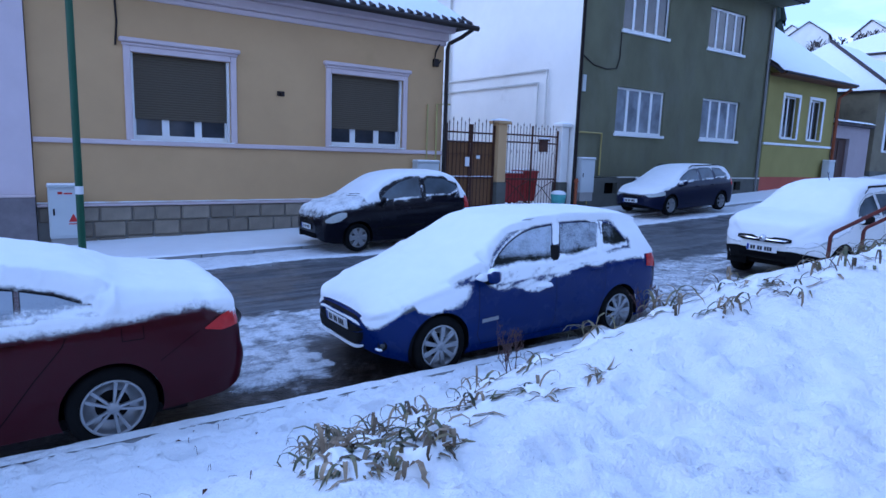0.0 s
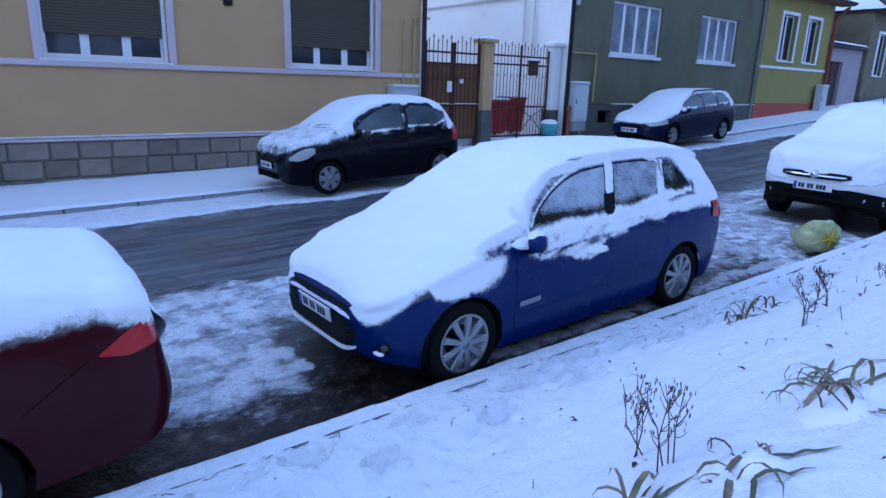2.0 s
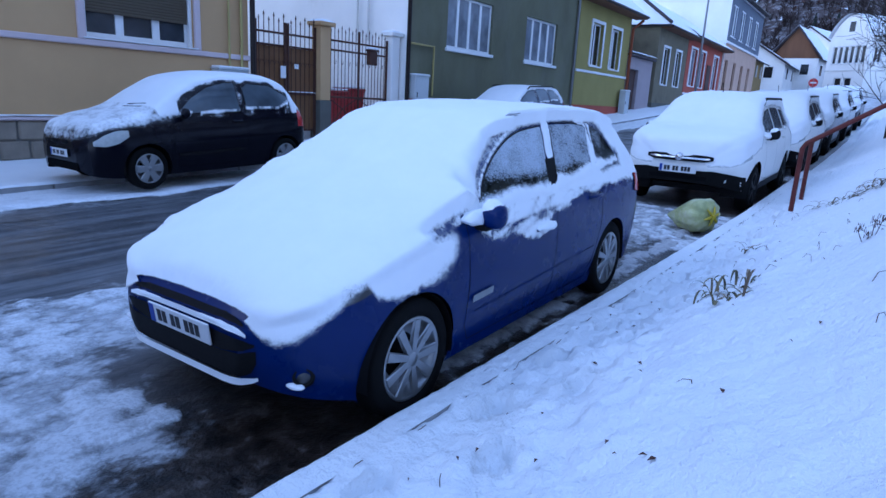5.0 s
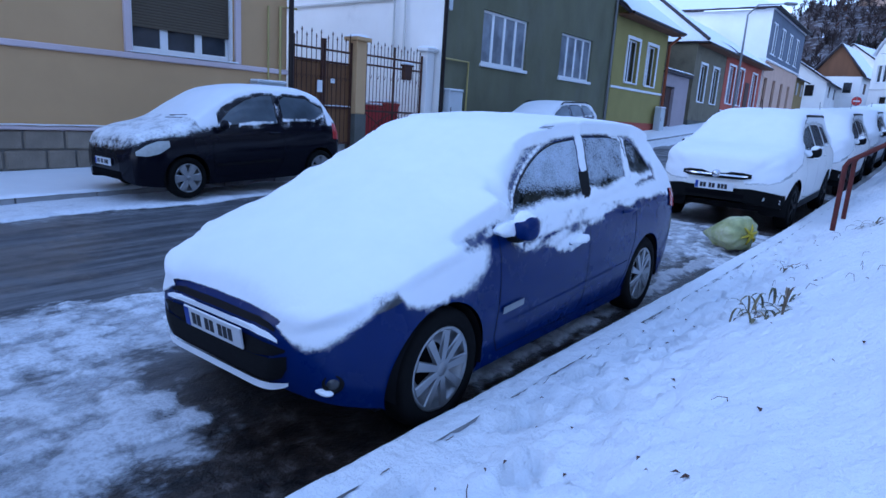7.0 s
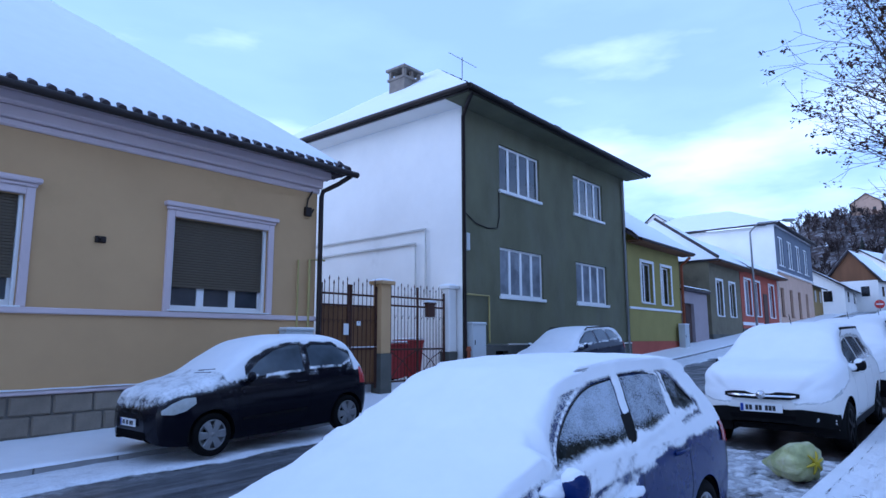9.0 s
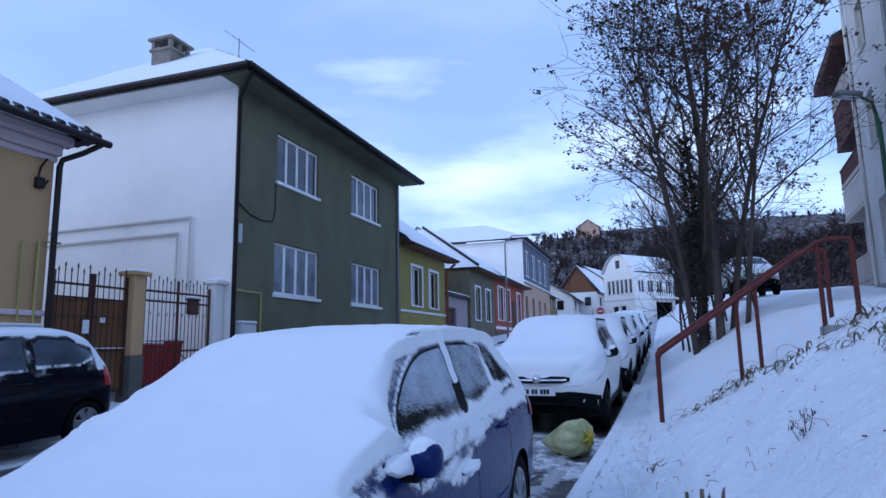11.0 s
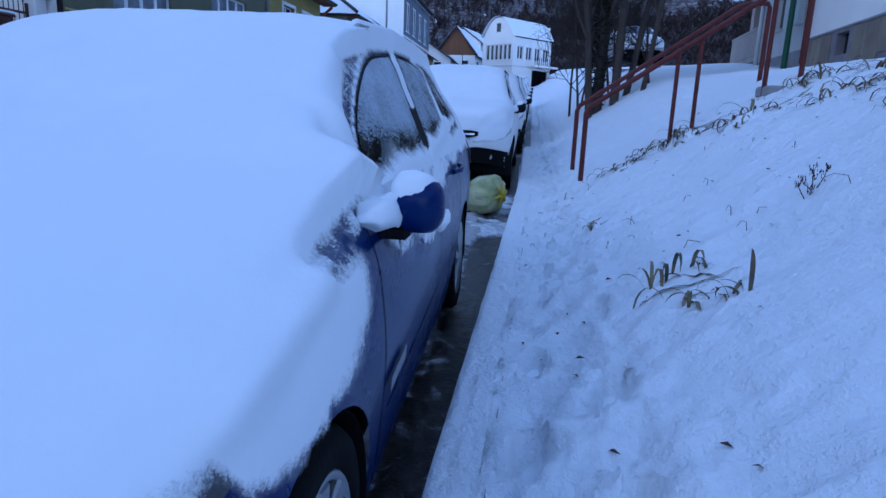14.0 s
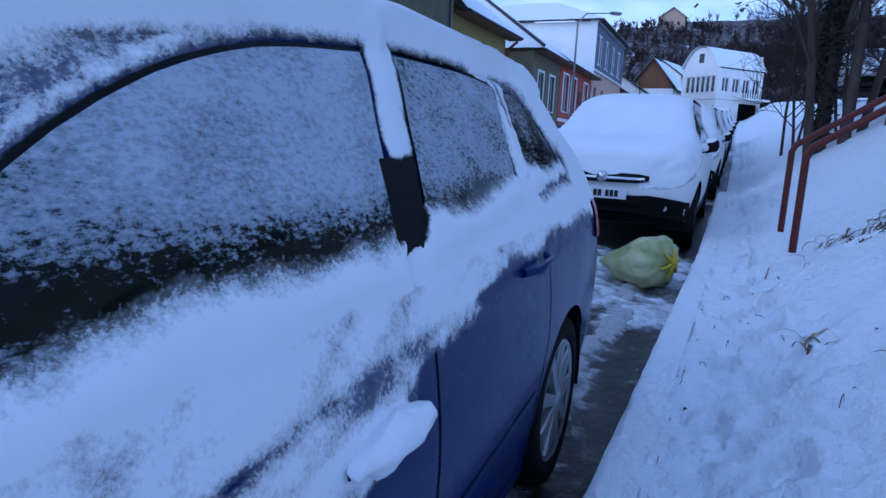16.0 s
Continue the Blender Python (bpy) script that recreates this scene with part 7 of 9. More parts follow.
lump.grid([[(4.63 + 0.05 * math.sin(math.pi * j / 8), -0.60 + 1.2 * i / 20, 0.70 + 0.16 * j / 8 + 0.01 * noise3(i, j)) for j in range(9)] for i in range(21)])
tagged(made("snow_on_bumper", lump, "car_snow", at=SAL_AT), "strip of snow on the red car's rear bumper", "snow", kind="stuff")


# ---- gate and fence between the houses ----
GY = 14.36
GB = road_z(12) + 0.42


def pillar(x0, x1, top, mat, label, cap=True):
    t = thing("gate_pillar", label, "pillar")
    part("plinth", Mesh().box(x0 - 0.02, x1 + 0.02, GY - 0.17, GY + 0.17, GB - 0.3, GB + 0.72, 0.01), "socle_dark", t)
    part("shaft", Mesh().box(x0, x1, GY - 0.15, GY + 0.15, GB + 0.72, top - 0.12, 0.012), mat, t)
    part("cap", Mesh().box(x0 - 0.08, x1 + 0.08, GY - 0.24, GY + 0.24, top - 0.12, top - 0.03, 0.02), mat, t)
    s = Mesh()
    s.grid([[(x0 - 0.08 + (x1 - x0 + 0.16) * i / 8, GY - 0.24 + 0.48 * j / 8, top - 0.035 + 0.075 * (math.sin(math.pi * i / 8) * math.sin(math.pi * j / 8)) ** 0.4) for j in range(9)] for i in range(9)])
    part("snow_cap", s, "snow", t)
    return t


pillar(11.83, 12.16, 3.16, "yellow_plaster", "yellow plastered gate pillar with a brown plinth and snowy cap")
pillar(14.42, 14.74, 3.20, "white_plaster", "white plastered gate pillar with a snowy cap")


def spear(m, x, y, z0, z1, r=0.011):
    m.tube([(x, y, z0), (x, y, z1 - 0.10), (x, y, z1 - 0.07), (x, y, z1)], [r, r, r * 1.9, 0.002], 6)


# sheet-backed gate
g1 = thing("gate", "brown iron gate backed with sheet metal, with spear tops", "gate")
for x0, x1 in ((10.06, 10.92), (10.95, 11.81)):
    fr = Mesh().box(x0, x0 + 0.05, GY - 0.025, GY + 0.025, GB - 0.1, 2.98, 0.006).box(x1 - 0.05, x1, GY - 0.025, GY + 0.025, GB - 0.1, 2.98, 0.006)
    for z in (GB, 1.45, 2.46, 2.72):
        fr.box(x0 + 0.05, x1 - 0.05, GY - 0.02, GY + 0.02, z, z + 0.045, 0.005)
    part("gate_frame", fr, "brown_iron", g1)
    part("sheet", Mesh().box(x0 + 0.05, x1 - 0.05, GY + 0.024, GY + 0.03, GB, 2.46), "gate_sheet", g1)
    n = 6
    for i in range(n):
        x = x0 + 0.09 + (x1 - x0 - 0.18) * i / (n - 1)
        b = Mesh()
        spear(b, x, GY - 0.03, GB, 3.06 + (0.10 if i % 2 else 0))
        b.tube([(x - 0.05, GY - 0.04, 2.16), (x, GY - 0.05, 2.08), (x + 0.05, GY - 0.04, 2.16)], 0.008, 5)
        part("bar", b, "brown_iron", g1)
    s = Mesh()
    s.grid([[(x0 + (x1 - x0) * i / 10, GY - 0.03 + 0.06 * j / 3, 1.495 + 0.035 * math.sin(math.pi * (j + 0.4) / 3.8) + 0.006 * noise3(i, j)) for j in range(4)] for i in range(11)])
    part("snow_rail", s, "snow", g1)
part("notice", Mesh().box(10.72, 10.87, GY - 0.052, GY - 0.046, 1.80, 2.06), "plate_white", g1)
part("notice", Mesh().box(11.12, 11.24, GY - 0.052, GY - 0.046, 2.02, 2.12), "plate_white", g1)
# open barred gate
g2 = thing("gate", "open-barred brown iron gate with spear tops and curled braces", "gate")
fr = Mesh()
for x in (12.18, 13.27, 14.35):
    fr.box(x, x + 0.05, GY - 0.025, GY + 0.025, GB - 0.1, 3.05 if x > 12.9 and x < 13.5 else 2.95, 0.006)
for z in (GB, 1.42, 2.52, 2.74):
    fr.box(12.23, 14.35, GY - 0.015, GY + 0.015, z, z + 0.045, 0.005)
part("gate_frame", fr, "brown_iron", g2)
for i in range(17):
    x = 12.31 + i * 0.124
    b = Mesh()
    spear(b, x, GY, GB, 3.05 + (0.08 if i % 2 else 0), 0.010)
    if i % 2:
        b.tube([(x - 0.04, GY - 0.02, 2.30), (x, GY - 0.03, 2.22), (x + 0.04, GY - 0.02, 2.30)], 0.007, 5)
    part("bar", b, "brown_iron", g2)
for x0, x1 in ((12.25, 13.26), (13.33, 14.34)):
    part("brace", Mesh().tube([(x0, GY, GB + 0.04), ((x0 + x1) / 2, GY - 0.01, GB + 0.55), (x1, GY, 1.42)], 0.012, 6).tube([(x1, GY, GB + 0.04), ((x0 + x1) / 2, GY - 0.012, GB + 0.5), (x0, GY, 1.42)], 0.012, 6), "brown_iron", g2)
lb = thing("letter_box", "brown metal letter box with snow on its lid, on the gate", "letter box")
part("case", Mesh().box(13.55, 13.85, GY - 0.15, GY - 0.02, 2.28, 2.62, 0.015), "brown_iron", lb)
part("lid", Mesh().box(13.52, 13.88, GY - 0.18, GY, 2.62, 2.66, 0.01), "brown_iron", lb)
part("snow_cap", Mesh().box(13.52, 13.88, GY - 0.18, GY, 2.66, 2.72, 0.025), "snow", lb)
# yard behind the gate
tagged(made("yard_floor", Mesh().box(9.95, 14.8, GY + 0.3, GY + 9, GB - 0.3, GB - 0.02), "snow"), "snowy yard between the houses", "yard", kind="structure")
tagged(made("yard_end_wall", Mesh().box(9.9, 14.85, GY + 8.6, GY + 8.9, 0.3, 3.6), "white_plaster"), "pale wall closing the yard", "wall", kind="structure")


def bin_at(x, y, w, h, mat, label):
    b = thing("waste_bin", label, "bin")
    z = GB - 0.02
    m = Mesh()
    rows = []
    for k in range(5):
        f = 0.80 + 0.2 * k / 4
        rows.append([(x + sx * w / 2 * f, y + sy * 0.28 * f, z + 0.08 + (h - 0.08) * k / 4) for sx, sy in ((-1, -1), (1, -1), (1, 1), (-1, 1), (-1, -1))])
    m.grid(rows, False)
    part("body", m, mat, b)
    part("lid", Mesh().box(x - w / 2 - 0.03, x + w / 2 + 0.03, y - 0.32, y + 0.32, z + h, z + h + 0.06, 0.02), mat, b)
    part("snow_cap", Mesh().box(x - w / 2 - 0.02, x + w / 2 + 0.02, y - 0.30, y + 0.3, z + h + 0.06, z + h + 0.12, 0.04), "snow", b)
    for s in (-1, 1):
        part("wheel", Mesh().tube([(x + s * w * 0.36, y + 0.2, z + 0.07), (x + s * w * 0.42, y + 0.2, z + 0.07)], 0.08, 12), "rubber", b)
    return b


bin_at(12.95, 15.0, 0.72, 0.92, "red_bin", "red plastic waste bin with snow on its lid")
bin_at(13.85, 15.2, 0.62, 1.0, "red_bin", "dark red waste bin behind the barred gate")
cr = thing("crate", "teal plastic tub topped with snow beside the gate", "tub")
part("body", Mesh().lathe([(0.0, 0.0), (0.20, 0.0), (0.25, 0.30), (0.24, 0.30)], 20, Matrix.Translation((14.15, 13.95, 0.70))), "teal_plastic", cr)
part("snow_cap", Mesh().lathe([(0.245, 0.28), (0.24, 0.34), (0.15, 0.40), (0.001, 0.42)], 20, Matrix.Translation((14.15, 13.95, 0.70))), "snow", cr)


# ---- cabinets, poles, lamps ----
def cabinet(x, y, z, w, d, h, label, vents=True):
    c = thing("utility_cabinet", label, "cabinet", pose(x, y, z))
    part("plinth", Mesh().box(-w / 2 + 0.02, w / 2 - 0.02, 0.02, d - 0.02, -0.2, 0.08), "concrete", c)
    part("body", Mesh().box(-w / 2, w / 2, 0, d, 0.08, h, 0.012), "cabinet_grey", c)
    dr = part("door", Mesh().box(-w / 2 + 0.03, w / 2 - 0.03, -0.012, 0.002, 0.13, h - 0.05, 0.006), "cabinet_grey", c)
    part("handle", Mesh().box(-w / 2 + 0.06, -w / 2 + 0.09, -0.025, -0.012, h * 0.5, h * 0.62, 0.004), "black_plastic", dr)
    part("roof", Mesh().box(-w / 2 - 0.02, w / 2 + 0.02, -0.03, d + 0.01, h, h + 0.03, 0.01), "cabinet_grey", c)
    part("snow_cap", Mesh().box(-w / 2 - 0.01, w / 2 + 0.01, -0.02, d, h + 0.03, h + 0.07, 0.03), "snow", c)
    return c, dr


_, d1 = cabinet(0.93, 14.02, 0.20, 0.50, 0.28, 1.06, "pale grey electricity cabinet with a red warning mark")
part("warning_mark", Mesh().prism([(0.06, -0.0135, 0.40), (0.22, -0.0135, 0.40), (0.14, -0.0135, 0.56)], (0, -0.002, 0)), "sign_red", d1)
part("label_bars", Mesh().box(-0.10, -0.02, -0.015, -0.012, 0.93, 0.98).box(0.0, 0.14, -0.015, -0.012, 0.93, 0.96).box(0.06, 0.20, -0.015, -0.012, 0.35, 0.37), "sign_red", d1)
c2, d2 = cabinet(15.22, 13.76, 0.98, 0.62, 0.25, 1.12, "grey gas meter cabinet on the green house wall")
part("gas_pipe", Mesh().tube([(0.15, 0.12, -0.3), (0.15, 0.12, 0.1)], 0.025, 8), "gas_pipe", c2)
cabinet(31.6, 13.6, 1.15, 0.6, 0.3, 1.2, "grey utility cabinet beside the lime yellow house")
cabinet(9.34, 14.10, 0.52, 0.70, 0.26, 1.36, "pale grey gas meter cabinet against the yellow house")
hy = thing("standpipe", "short dark red standpipe capped with snow", "standpipe", pose(14.70, 13.75, 0.72))
part("post", Mesh().tube([(0, 0, -0.1), (0, 0, 0.7)], 0.05, 10).tube([(0, 0, 0.66), (0, 0, 0.78)], [0.08, 0.05], 10), "rust_pipe", hy)

pl = thing("pole", "green painted steel pole with a white band", "pole", pose(1.07, 12.6, road_z(1) + 0.12))
part("shaft", Mesh().tube([(0, 0, -0.2), (0, 0, 1.3), (0, 0, 5.5), (0, 0, 7.5)], [0.062, 0.062, 0.056, 0.05], 14), "green_pole", pl)
part("band", Mesh().tube([(0, 0, 1.16), (0, 0, 1.30)], 0.0655, 14), "plate_white", pl)
part("base_plate", Mesh().lathe([(0.06, 0.08), (0.10, 0.03), (0.12, 0.0), (0.12, -0.1)], 14), "green_pole", pl)


def street_lamp(x, y, z, h, arm, ang, mat, label):
    t = thing("street_lamp", label, "lamp", pose(x, y, z, 0, 0, ang))
    part("pole", Mesh().tube([(0, 0, -0.3), (0, 0, h * 0.5), (0, 0, h - 0.7), (arm * 0.25, 0, h - 0.15), (arm, 0, h)], [0.07, 0.06, 0.05, 0.04, 0.03], 10), mat, t)
    part("head", Mesh().box(arm - 0.05, arm + 0.65, -0.13, 0.13, h - 0.05, h + 0.09, 0.04), "grey_pole", t)
    part("diffuser", Mesh().box(arm + 0.1, arm + 0.55, -0.1, 0.1, h - 0.09, h - 0.048, 0.02), "lamp_clear", t)
    return t


street_lamp(40.4, 12.6, 1.7, 6.9, 2.0, -52, "grey_pole", "tall grey street lamp with a curved arm")
street_lamp(18.6, -1.65, 2.75, 4.5, 0.5, 120, "green_pole", "green street lamp by the white house on the terrace")
sg = thing("road_sign", "round red no-entry sign on a post", "sign", pose(55, 7.95, road_z(55)))
part("post", Mesh().tube([(0, 0, -0.2), (0, 0, 1.75)], 0.035, 8), "grey_pole", sg)
di = part("disc", Mesh().tube([(-0.02, 0, 1.42), (0.02, 0, 1.42)], 0.31, 24), "sign_red", sg)
part("bar", Mesh().box(-0.035, -0.022, -0.21, 0.21, 1.37, 1.47), "plate_white", di)

# ---- stair rails up the bank ----
STAIR_X = (8.93, 9.95)


def handrail(x, dx):
    r = thing("handrail", "rusty red iron handrail up the snowy bank", "handrail", group="stair rails")
    def at(y, z):
        return (x + dx * (3.85 - y), y, z)
    rz = road_z(x) - road_z(8.93)
    top = [at(3.87, 0.55 + rz), at(3.87, 1.24 + rz), at(3.84, 1.30 + rz), at(2.2, 2.43 + rz), at(2.1, 2.46 + rz), at(1.90, 2.46 + rz), at(1.88, 2.42 + rz), at(1.88, 1.6 + rz)]
    part("rail", Mesh().tube(top, 0.026, 8), "red_iron", r)
    for y in (2.83, 3.03) if dx == 0 else ():
        z = 1.30 + (3.84 - y) * 0.689 + rz
        part("post", Mesh().tube([at(y, bank_z(x, y) - 0.3), at(y, z)], 0.021, 8), "red_iron", r)
    if dx == 0:
        part("post", Mesh().tube([at(2.2, bank_z(x, 2.2) - 0.3), at(2.2, 2.42 + rz)], 0.024, 8), "red_iron", r)
    return r


handrail(STAIR_X[0], 0.0)
handrail(STAIR_X[1], 0.02)
st = thing("stair", "concrete stair up the bank, buried in snow", "stair")
for i in range(9):
    y = 3.75 - i * 0.30
    z = bank_z(9.4, y)
    part("step", Mesh().box(9.05, 9.85, y - 0.32, y, z - 0.35, z - 0.03, 0.015), "concrete", st)
part("step", Mesh().box(8.75, 9.1, 2.0, 2.22, 1.45, bank_z(8.9, 2.1) + 0.03, 0.02), "concrete", st)

# ---- rubbish bag ----
BAG_X, BAG_Y = 9.12, 4.93
m_, n_, l_, p_ = nodes_of("bag")
cloud = noise_node(n_, l_, 5.0, 6.0, 0.6)
l_.new(ramp(n_, l_, cloud, [(0.30, (0.24, 0.28, 0.11)), (0.50, (0.46, 0.48, 0.20)), (0.70, (0.58, 0.57, 0.36))]), p_.inputs["Base Color"])
p_.inputs["Roughness"].default_value, p_.inputs["Coat Weight"].default_value = 0.3, 0.3
bump(n_, l_, p_, noise_node(n_, l_, 11.0, 6.0, 0.7, (0.35, 1, 1)), 0.9, 0.03)
MAT["bag"] = m_
bg = thing("rubbish_bag", "tied yellow-green plastic rubbish bag lying by the kerb", "bag", pose(BAG_X, BAG_Y, road_z(BAG_X) + 0.02, 0, 0, -120) @ Matrix.Scale(1.12, 4))
b = Mesh()
rows = []
for i in range(33):
    u = i / 32
    # local x runs from the gathered end to the slack neck
    prof = float(np.interp(u, (0, 0.03, 0.10, 0.22, 0.40, 0.60, 0.80, 0.93, 1.0), (0.006, 0.09, 0.175, 0.215, 0.20, 0.145, 0.085, 0.045, 0.02)))
    ring = []
    for k in range(40):
        a = 2 * math.pi * k / 40
        pleat = 0.10 * math.exp(-u * 9) + 0.035
        rr = prof * (1 + 0.12 * fbm(math.cos(a) * 1.6, math.sin(a) * 1.6, u * 4) + pleat * math.sin(11 * a + 3 * u))
        ring.append((0.27 - u * 0.62 - 0.03 * math.exp(-u * 30), rr * math.cos(a) * 1.05, max(0.0, 0.185 - 0.09 * u + rr * math.sin(a) * 0.92)))
    rows.append(ring + ring[:1])
b.grid(rows)
part("sack", b, "bag", bg)
bag_tie = surface("bag_knot", (0.55, 0.44, 0.03), 0.35, vary=0.25)
part("knot", Mesh().tube([(0.25, 0.0, 0.185), (0.275, 0.004, 0.187), (0.29, -0.008, 0.18)], [0.028, 0.02, 0.026], 8), bag_tie, bg, "yellow knotted end of the bag")
for k in range(6):
    a = k * 1.05 + 0.3
    c, q = math.cos(a), math.sin(a)
    part("strap", Mesh().tube([(0.272, 0.01 * c, 0.187 + 0.01 * q), (0.272, 0.06 * c, 0.187 + 0.06 * q), (0.255, 0.11 * c, 0.187 + 0.11 * q)], [0.012, 0.015, 0.006], 6), bag_tie, bg)


# ---- plants on the bank ----
def strap(m, base, ang, length, width, droop, lift=1.0, seg=7):
    """One long drooping leaf, creased along its middle."""
    d = Vector((math.cos(ang), math.sin(ang), 0))
    n = Vector((-d.y, d.x, 0))
    p, a = Vector(base), lift
    rows = []
    for i in range(seg + 1):
        u = i / seg
        w = width * (0.55 + 0.9 * u * (1 - u) * 2) * (1 - u ** 4 * 0.85) * 0.5
        dip = Vector((0, 0, -0.25 * w))
        rows.append([p - n * w, p + dip, p + n * w])
        p = p + (d * math.cos(a) + Vector((0, 0, math.sin(a)))) * (length / seg)
        a -= droop / seg * (0.4 + 1.6 * u)
        gz = bank_z(p.x, p.y) + 0.008
        if p.z < gz:
            p.z, a = gz, max(a, 0.0) * 0.3
    m.grid(rows)


def clump(x, y, rng, leaves=9, size=0.30, straw=0.4, flat=0.0, wide=1.0, hang=1.0, stand=0.0, heap=0.22):
    """A tuft of frost-bitten strap leaves, bent down by the snow, with snow lying in it."""
    t = thing("plant", "frost-bitten tuft of drooping strap leaves poking through snow", "plant", group="tufts on the bank")
    for mat, share in (("grass_green", 1 - straw), ("grass_straw", straw)):
        for _ in range(max(1, round(leaves * share))):
            m = Mesh()
            a = rng.uniform(0, 6.28)
            bx, by = x + rng.uniform(-1, 1) * size * 0.35, y + rng.uniform(-1, 1) * size * 0.35
            strap(m, (bx, by, bank_z(bx, by) - 0.02), a, size * rng.uniform(0.6, 1.35), rng.uniform(0.014, 0.03) * (0.7 + size) * wide, rng.uniform(1.8, 4.2) * hang, min(1.5, rng.uniform(0.35, 1.45) * (1 - flat) + stand))
            part("leaf", m, mat, t)
    hump = Mesh()
    r = size * 0.75
    hump.grid([[(x + r * u * math.cos(v), y + r * u * math.sin(v), bank_z(x + r * u * math.cos(v), y + r * u * math.sin(v)) - 0.015 - 0.03 * u * u + size * heap * (1 - u * u) * (1 + 0.8 * fbm(x * 9 + u * math.cos(v) * 2, y * 9 + u * math.sin(v) * 2, 1))) for v in (2 * math.pi * k / 18 for k in range(19))] for u in (0.001, 0.25, 0.5, 0.75, 0.9, 1.0)])
    tagged(made("snow_hump", hump, "snow"), "little hump of snow caught in a tuft", "snow", kind="stuff")
    return t


def bush(x, y, rng, h=0.42, stems=4):
    """A bare little shrub with dried buds."""
    t = thing("shrub", "bare brown shrub with dried seed heads in the snow", "shrub", group="shrubs on the bank")
    z = bank_z(x, y)
    for _ in range(stems):
        m = Mesh()
        a, lean = rng.uniform(0, 6.28), rng.uniform(0.1, 0.5)
        top = Vector((x + math.cos(a) * lean * h, y + math.sin(a) * lean * h, z + h * rng.uniform(0.75, 1.1)))
        base = Vector((x + rng.uniform(-0.03, 0.03), y + rng.uniform(-0.03, 0.03), z - 0.03))
        mid = base.lerp(top, 0.5) + Vector((rng.uniform(-0.03, 0.03), rng.uniform(-0.03, 0.03), 0.02))
        m.tube([base, mid, top], [0.0032, 0.0022, 0.0012], 5)
        for k in range(9):
            u = rng.uniform(0.35, 1.0)
            p = (base.lerp(mid, u * 2) if u < 0.5 else mid.lerp(top, u * 2 - 1))
            b2 = rng.uniform(0, 6.28)
            q = p + Vector((math.cos(b2) * 0.05, math.sin(b2) * 0.05, rng.uniform(0.03, 0.10))) * (h / 0.42)
            m.tube([p, p.lerp(q, 0.5) + Vector((0, 0, -0.006)), q], [0.0019, 0.0015, 0.001], 4)
            for _ in range(rng.randint(1, 3)):
                e = q + Vector((rng.uniform(-0.012, 0.012), rng.uniform(-0.012, 0.012), rng.uniform(-0.012, 0.012)))
                m.tube([e - Vector((0, 0, 0.008)), e, e + Vector((0, 0, 0.008))], [0.001, rng.uniform(0.0014, 0.0028), 0.001], 5)
        part("stem", m, "twig", t)
    return t


rng = random.Random(11)
for x, y, n, s, st_ in ((1.40, 3.14, 30, 0.40, 0.5), (1.28, 2.90, 26, 0.36, 0.6), (1.50, 2.86, 18, 0.32, 0.5), (1.62, 3.40, 8, 0.28, 0.4), (1.86, 3.02, 11, 0.32, 0.5), (1.60, 2.62, 8, 0.28, 0.6), (2.12, 2.76, 11, 0.33, 0.4),
                        (2.36, 2.56, 8, 0.28, 0.5), (2.78, 2.50, 11, 0.33, 0.4), (3.14, 2.30, 11, 0.34, 0.4), (3.50, 2.22, 8, 0.28, 0.5), (2.30, 2.05, 5, 0.18, 0.6), (3.05, 2.62, 4, 0.2, 0.3), (1.77, 2.36, 8, 0.25, 0.5), (2.04, 2.19, 8, 0.24, 0.5), (1.30, 2.55, 16, 0.28, 0.6), (3.06, 1.90, 9, 0.28, 0.5), (3.36, 1.72, 8, 0.26, 0.5), (3.70, 1.66, 11, 0.32, 0.6), (3.95, 1.5, 10, 0.30, 0.6), (3.45, 1.95, 6, 0.2, 0.5)):
    clump(x, y, rng, round(n * 1.5) + 5, s * 0.78, st_ + 0.1, 0.0, 0.75, 1.6, 0.25, 0.20)
for x, y, n, s in ((1.14, 2.30, 24, 0.24), (1.05, 2.42, 20, 0.24), (1.29, 2.16, 22, 0.24), (1.47, 2.22, 18, 0.24)):
    clump(x, y, rng, round(1.4 * n), s, 0.65, 0.0, 1.0, 1.7, 0.25, 0.26)
for x, y, n, s, st_ in ((5.17, 3.90, 8, 0.26, 0.15), (5.24, 3.76, 7, 0.24, 0.1), (4.92, 3.80, 6, 0.17, 0.2), (4.74, 3.72, 6, 0.19, 0.1), (6.95, 3.95, 6, 0.15, 0.7), (8.80, 4.02, 5, 0.16, 0.5)):
    clump(x, y, rng, n, s, st_, 0.0, 0.9, 0.9, 0.35, 0.12)
for x, y, n, s in ((9.20, 3.58, 12, 0.20), (9.05, 3.42, 12, 0.22), (9.30, 3.22, 12, 0.2), (8.84, 2.98, 20, 0.28), (8.72, 2.90, 14, 0.24), (8.11, 2.62, 20, 0.30), (8.42, 2.10, 14, 0.26), (8.30, 1.93, 14, 0.26), (7.24, 2.30, 16, 0.28), (7.65, 1.82, 18, 0.30),
                   (6.31, 2.28, 18, 0.30), (6.67, 1.92, 18, 0.30), (5.56, 2.36, 20, 0.30), (5.99, 2.14, 16, 0.28), (5.71, 2.18, 14, 0.28), (5.47, 2.10, 12, 0.24), (5.11, 2.48, 12, 0.2), (4.83, 2.42, 10, 0.18), (7.9, 2.35, 8, 0.2), (7.0, 2.05, 10, 0.24)):
    clump(x, y, rng, round(1.8 * n), 1.1 * s, 0.6, 0.2, 0.85, 1.5, 0.1, 0.20)
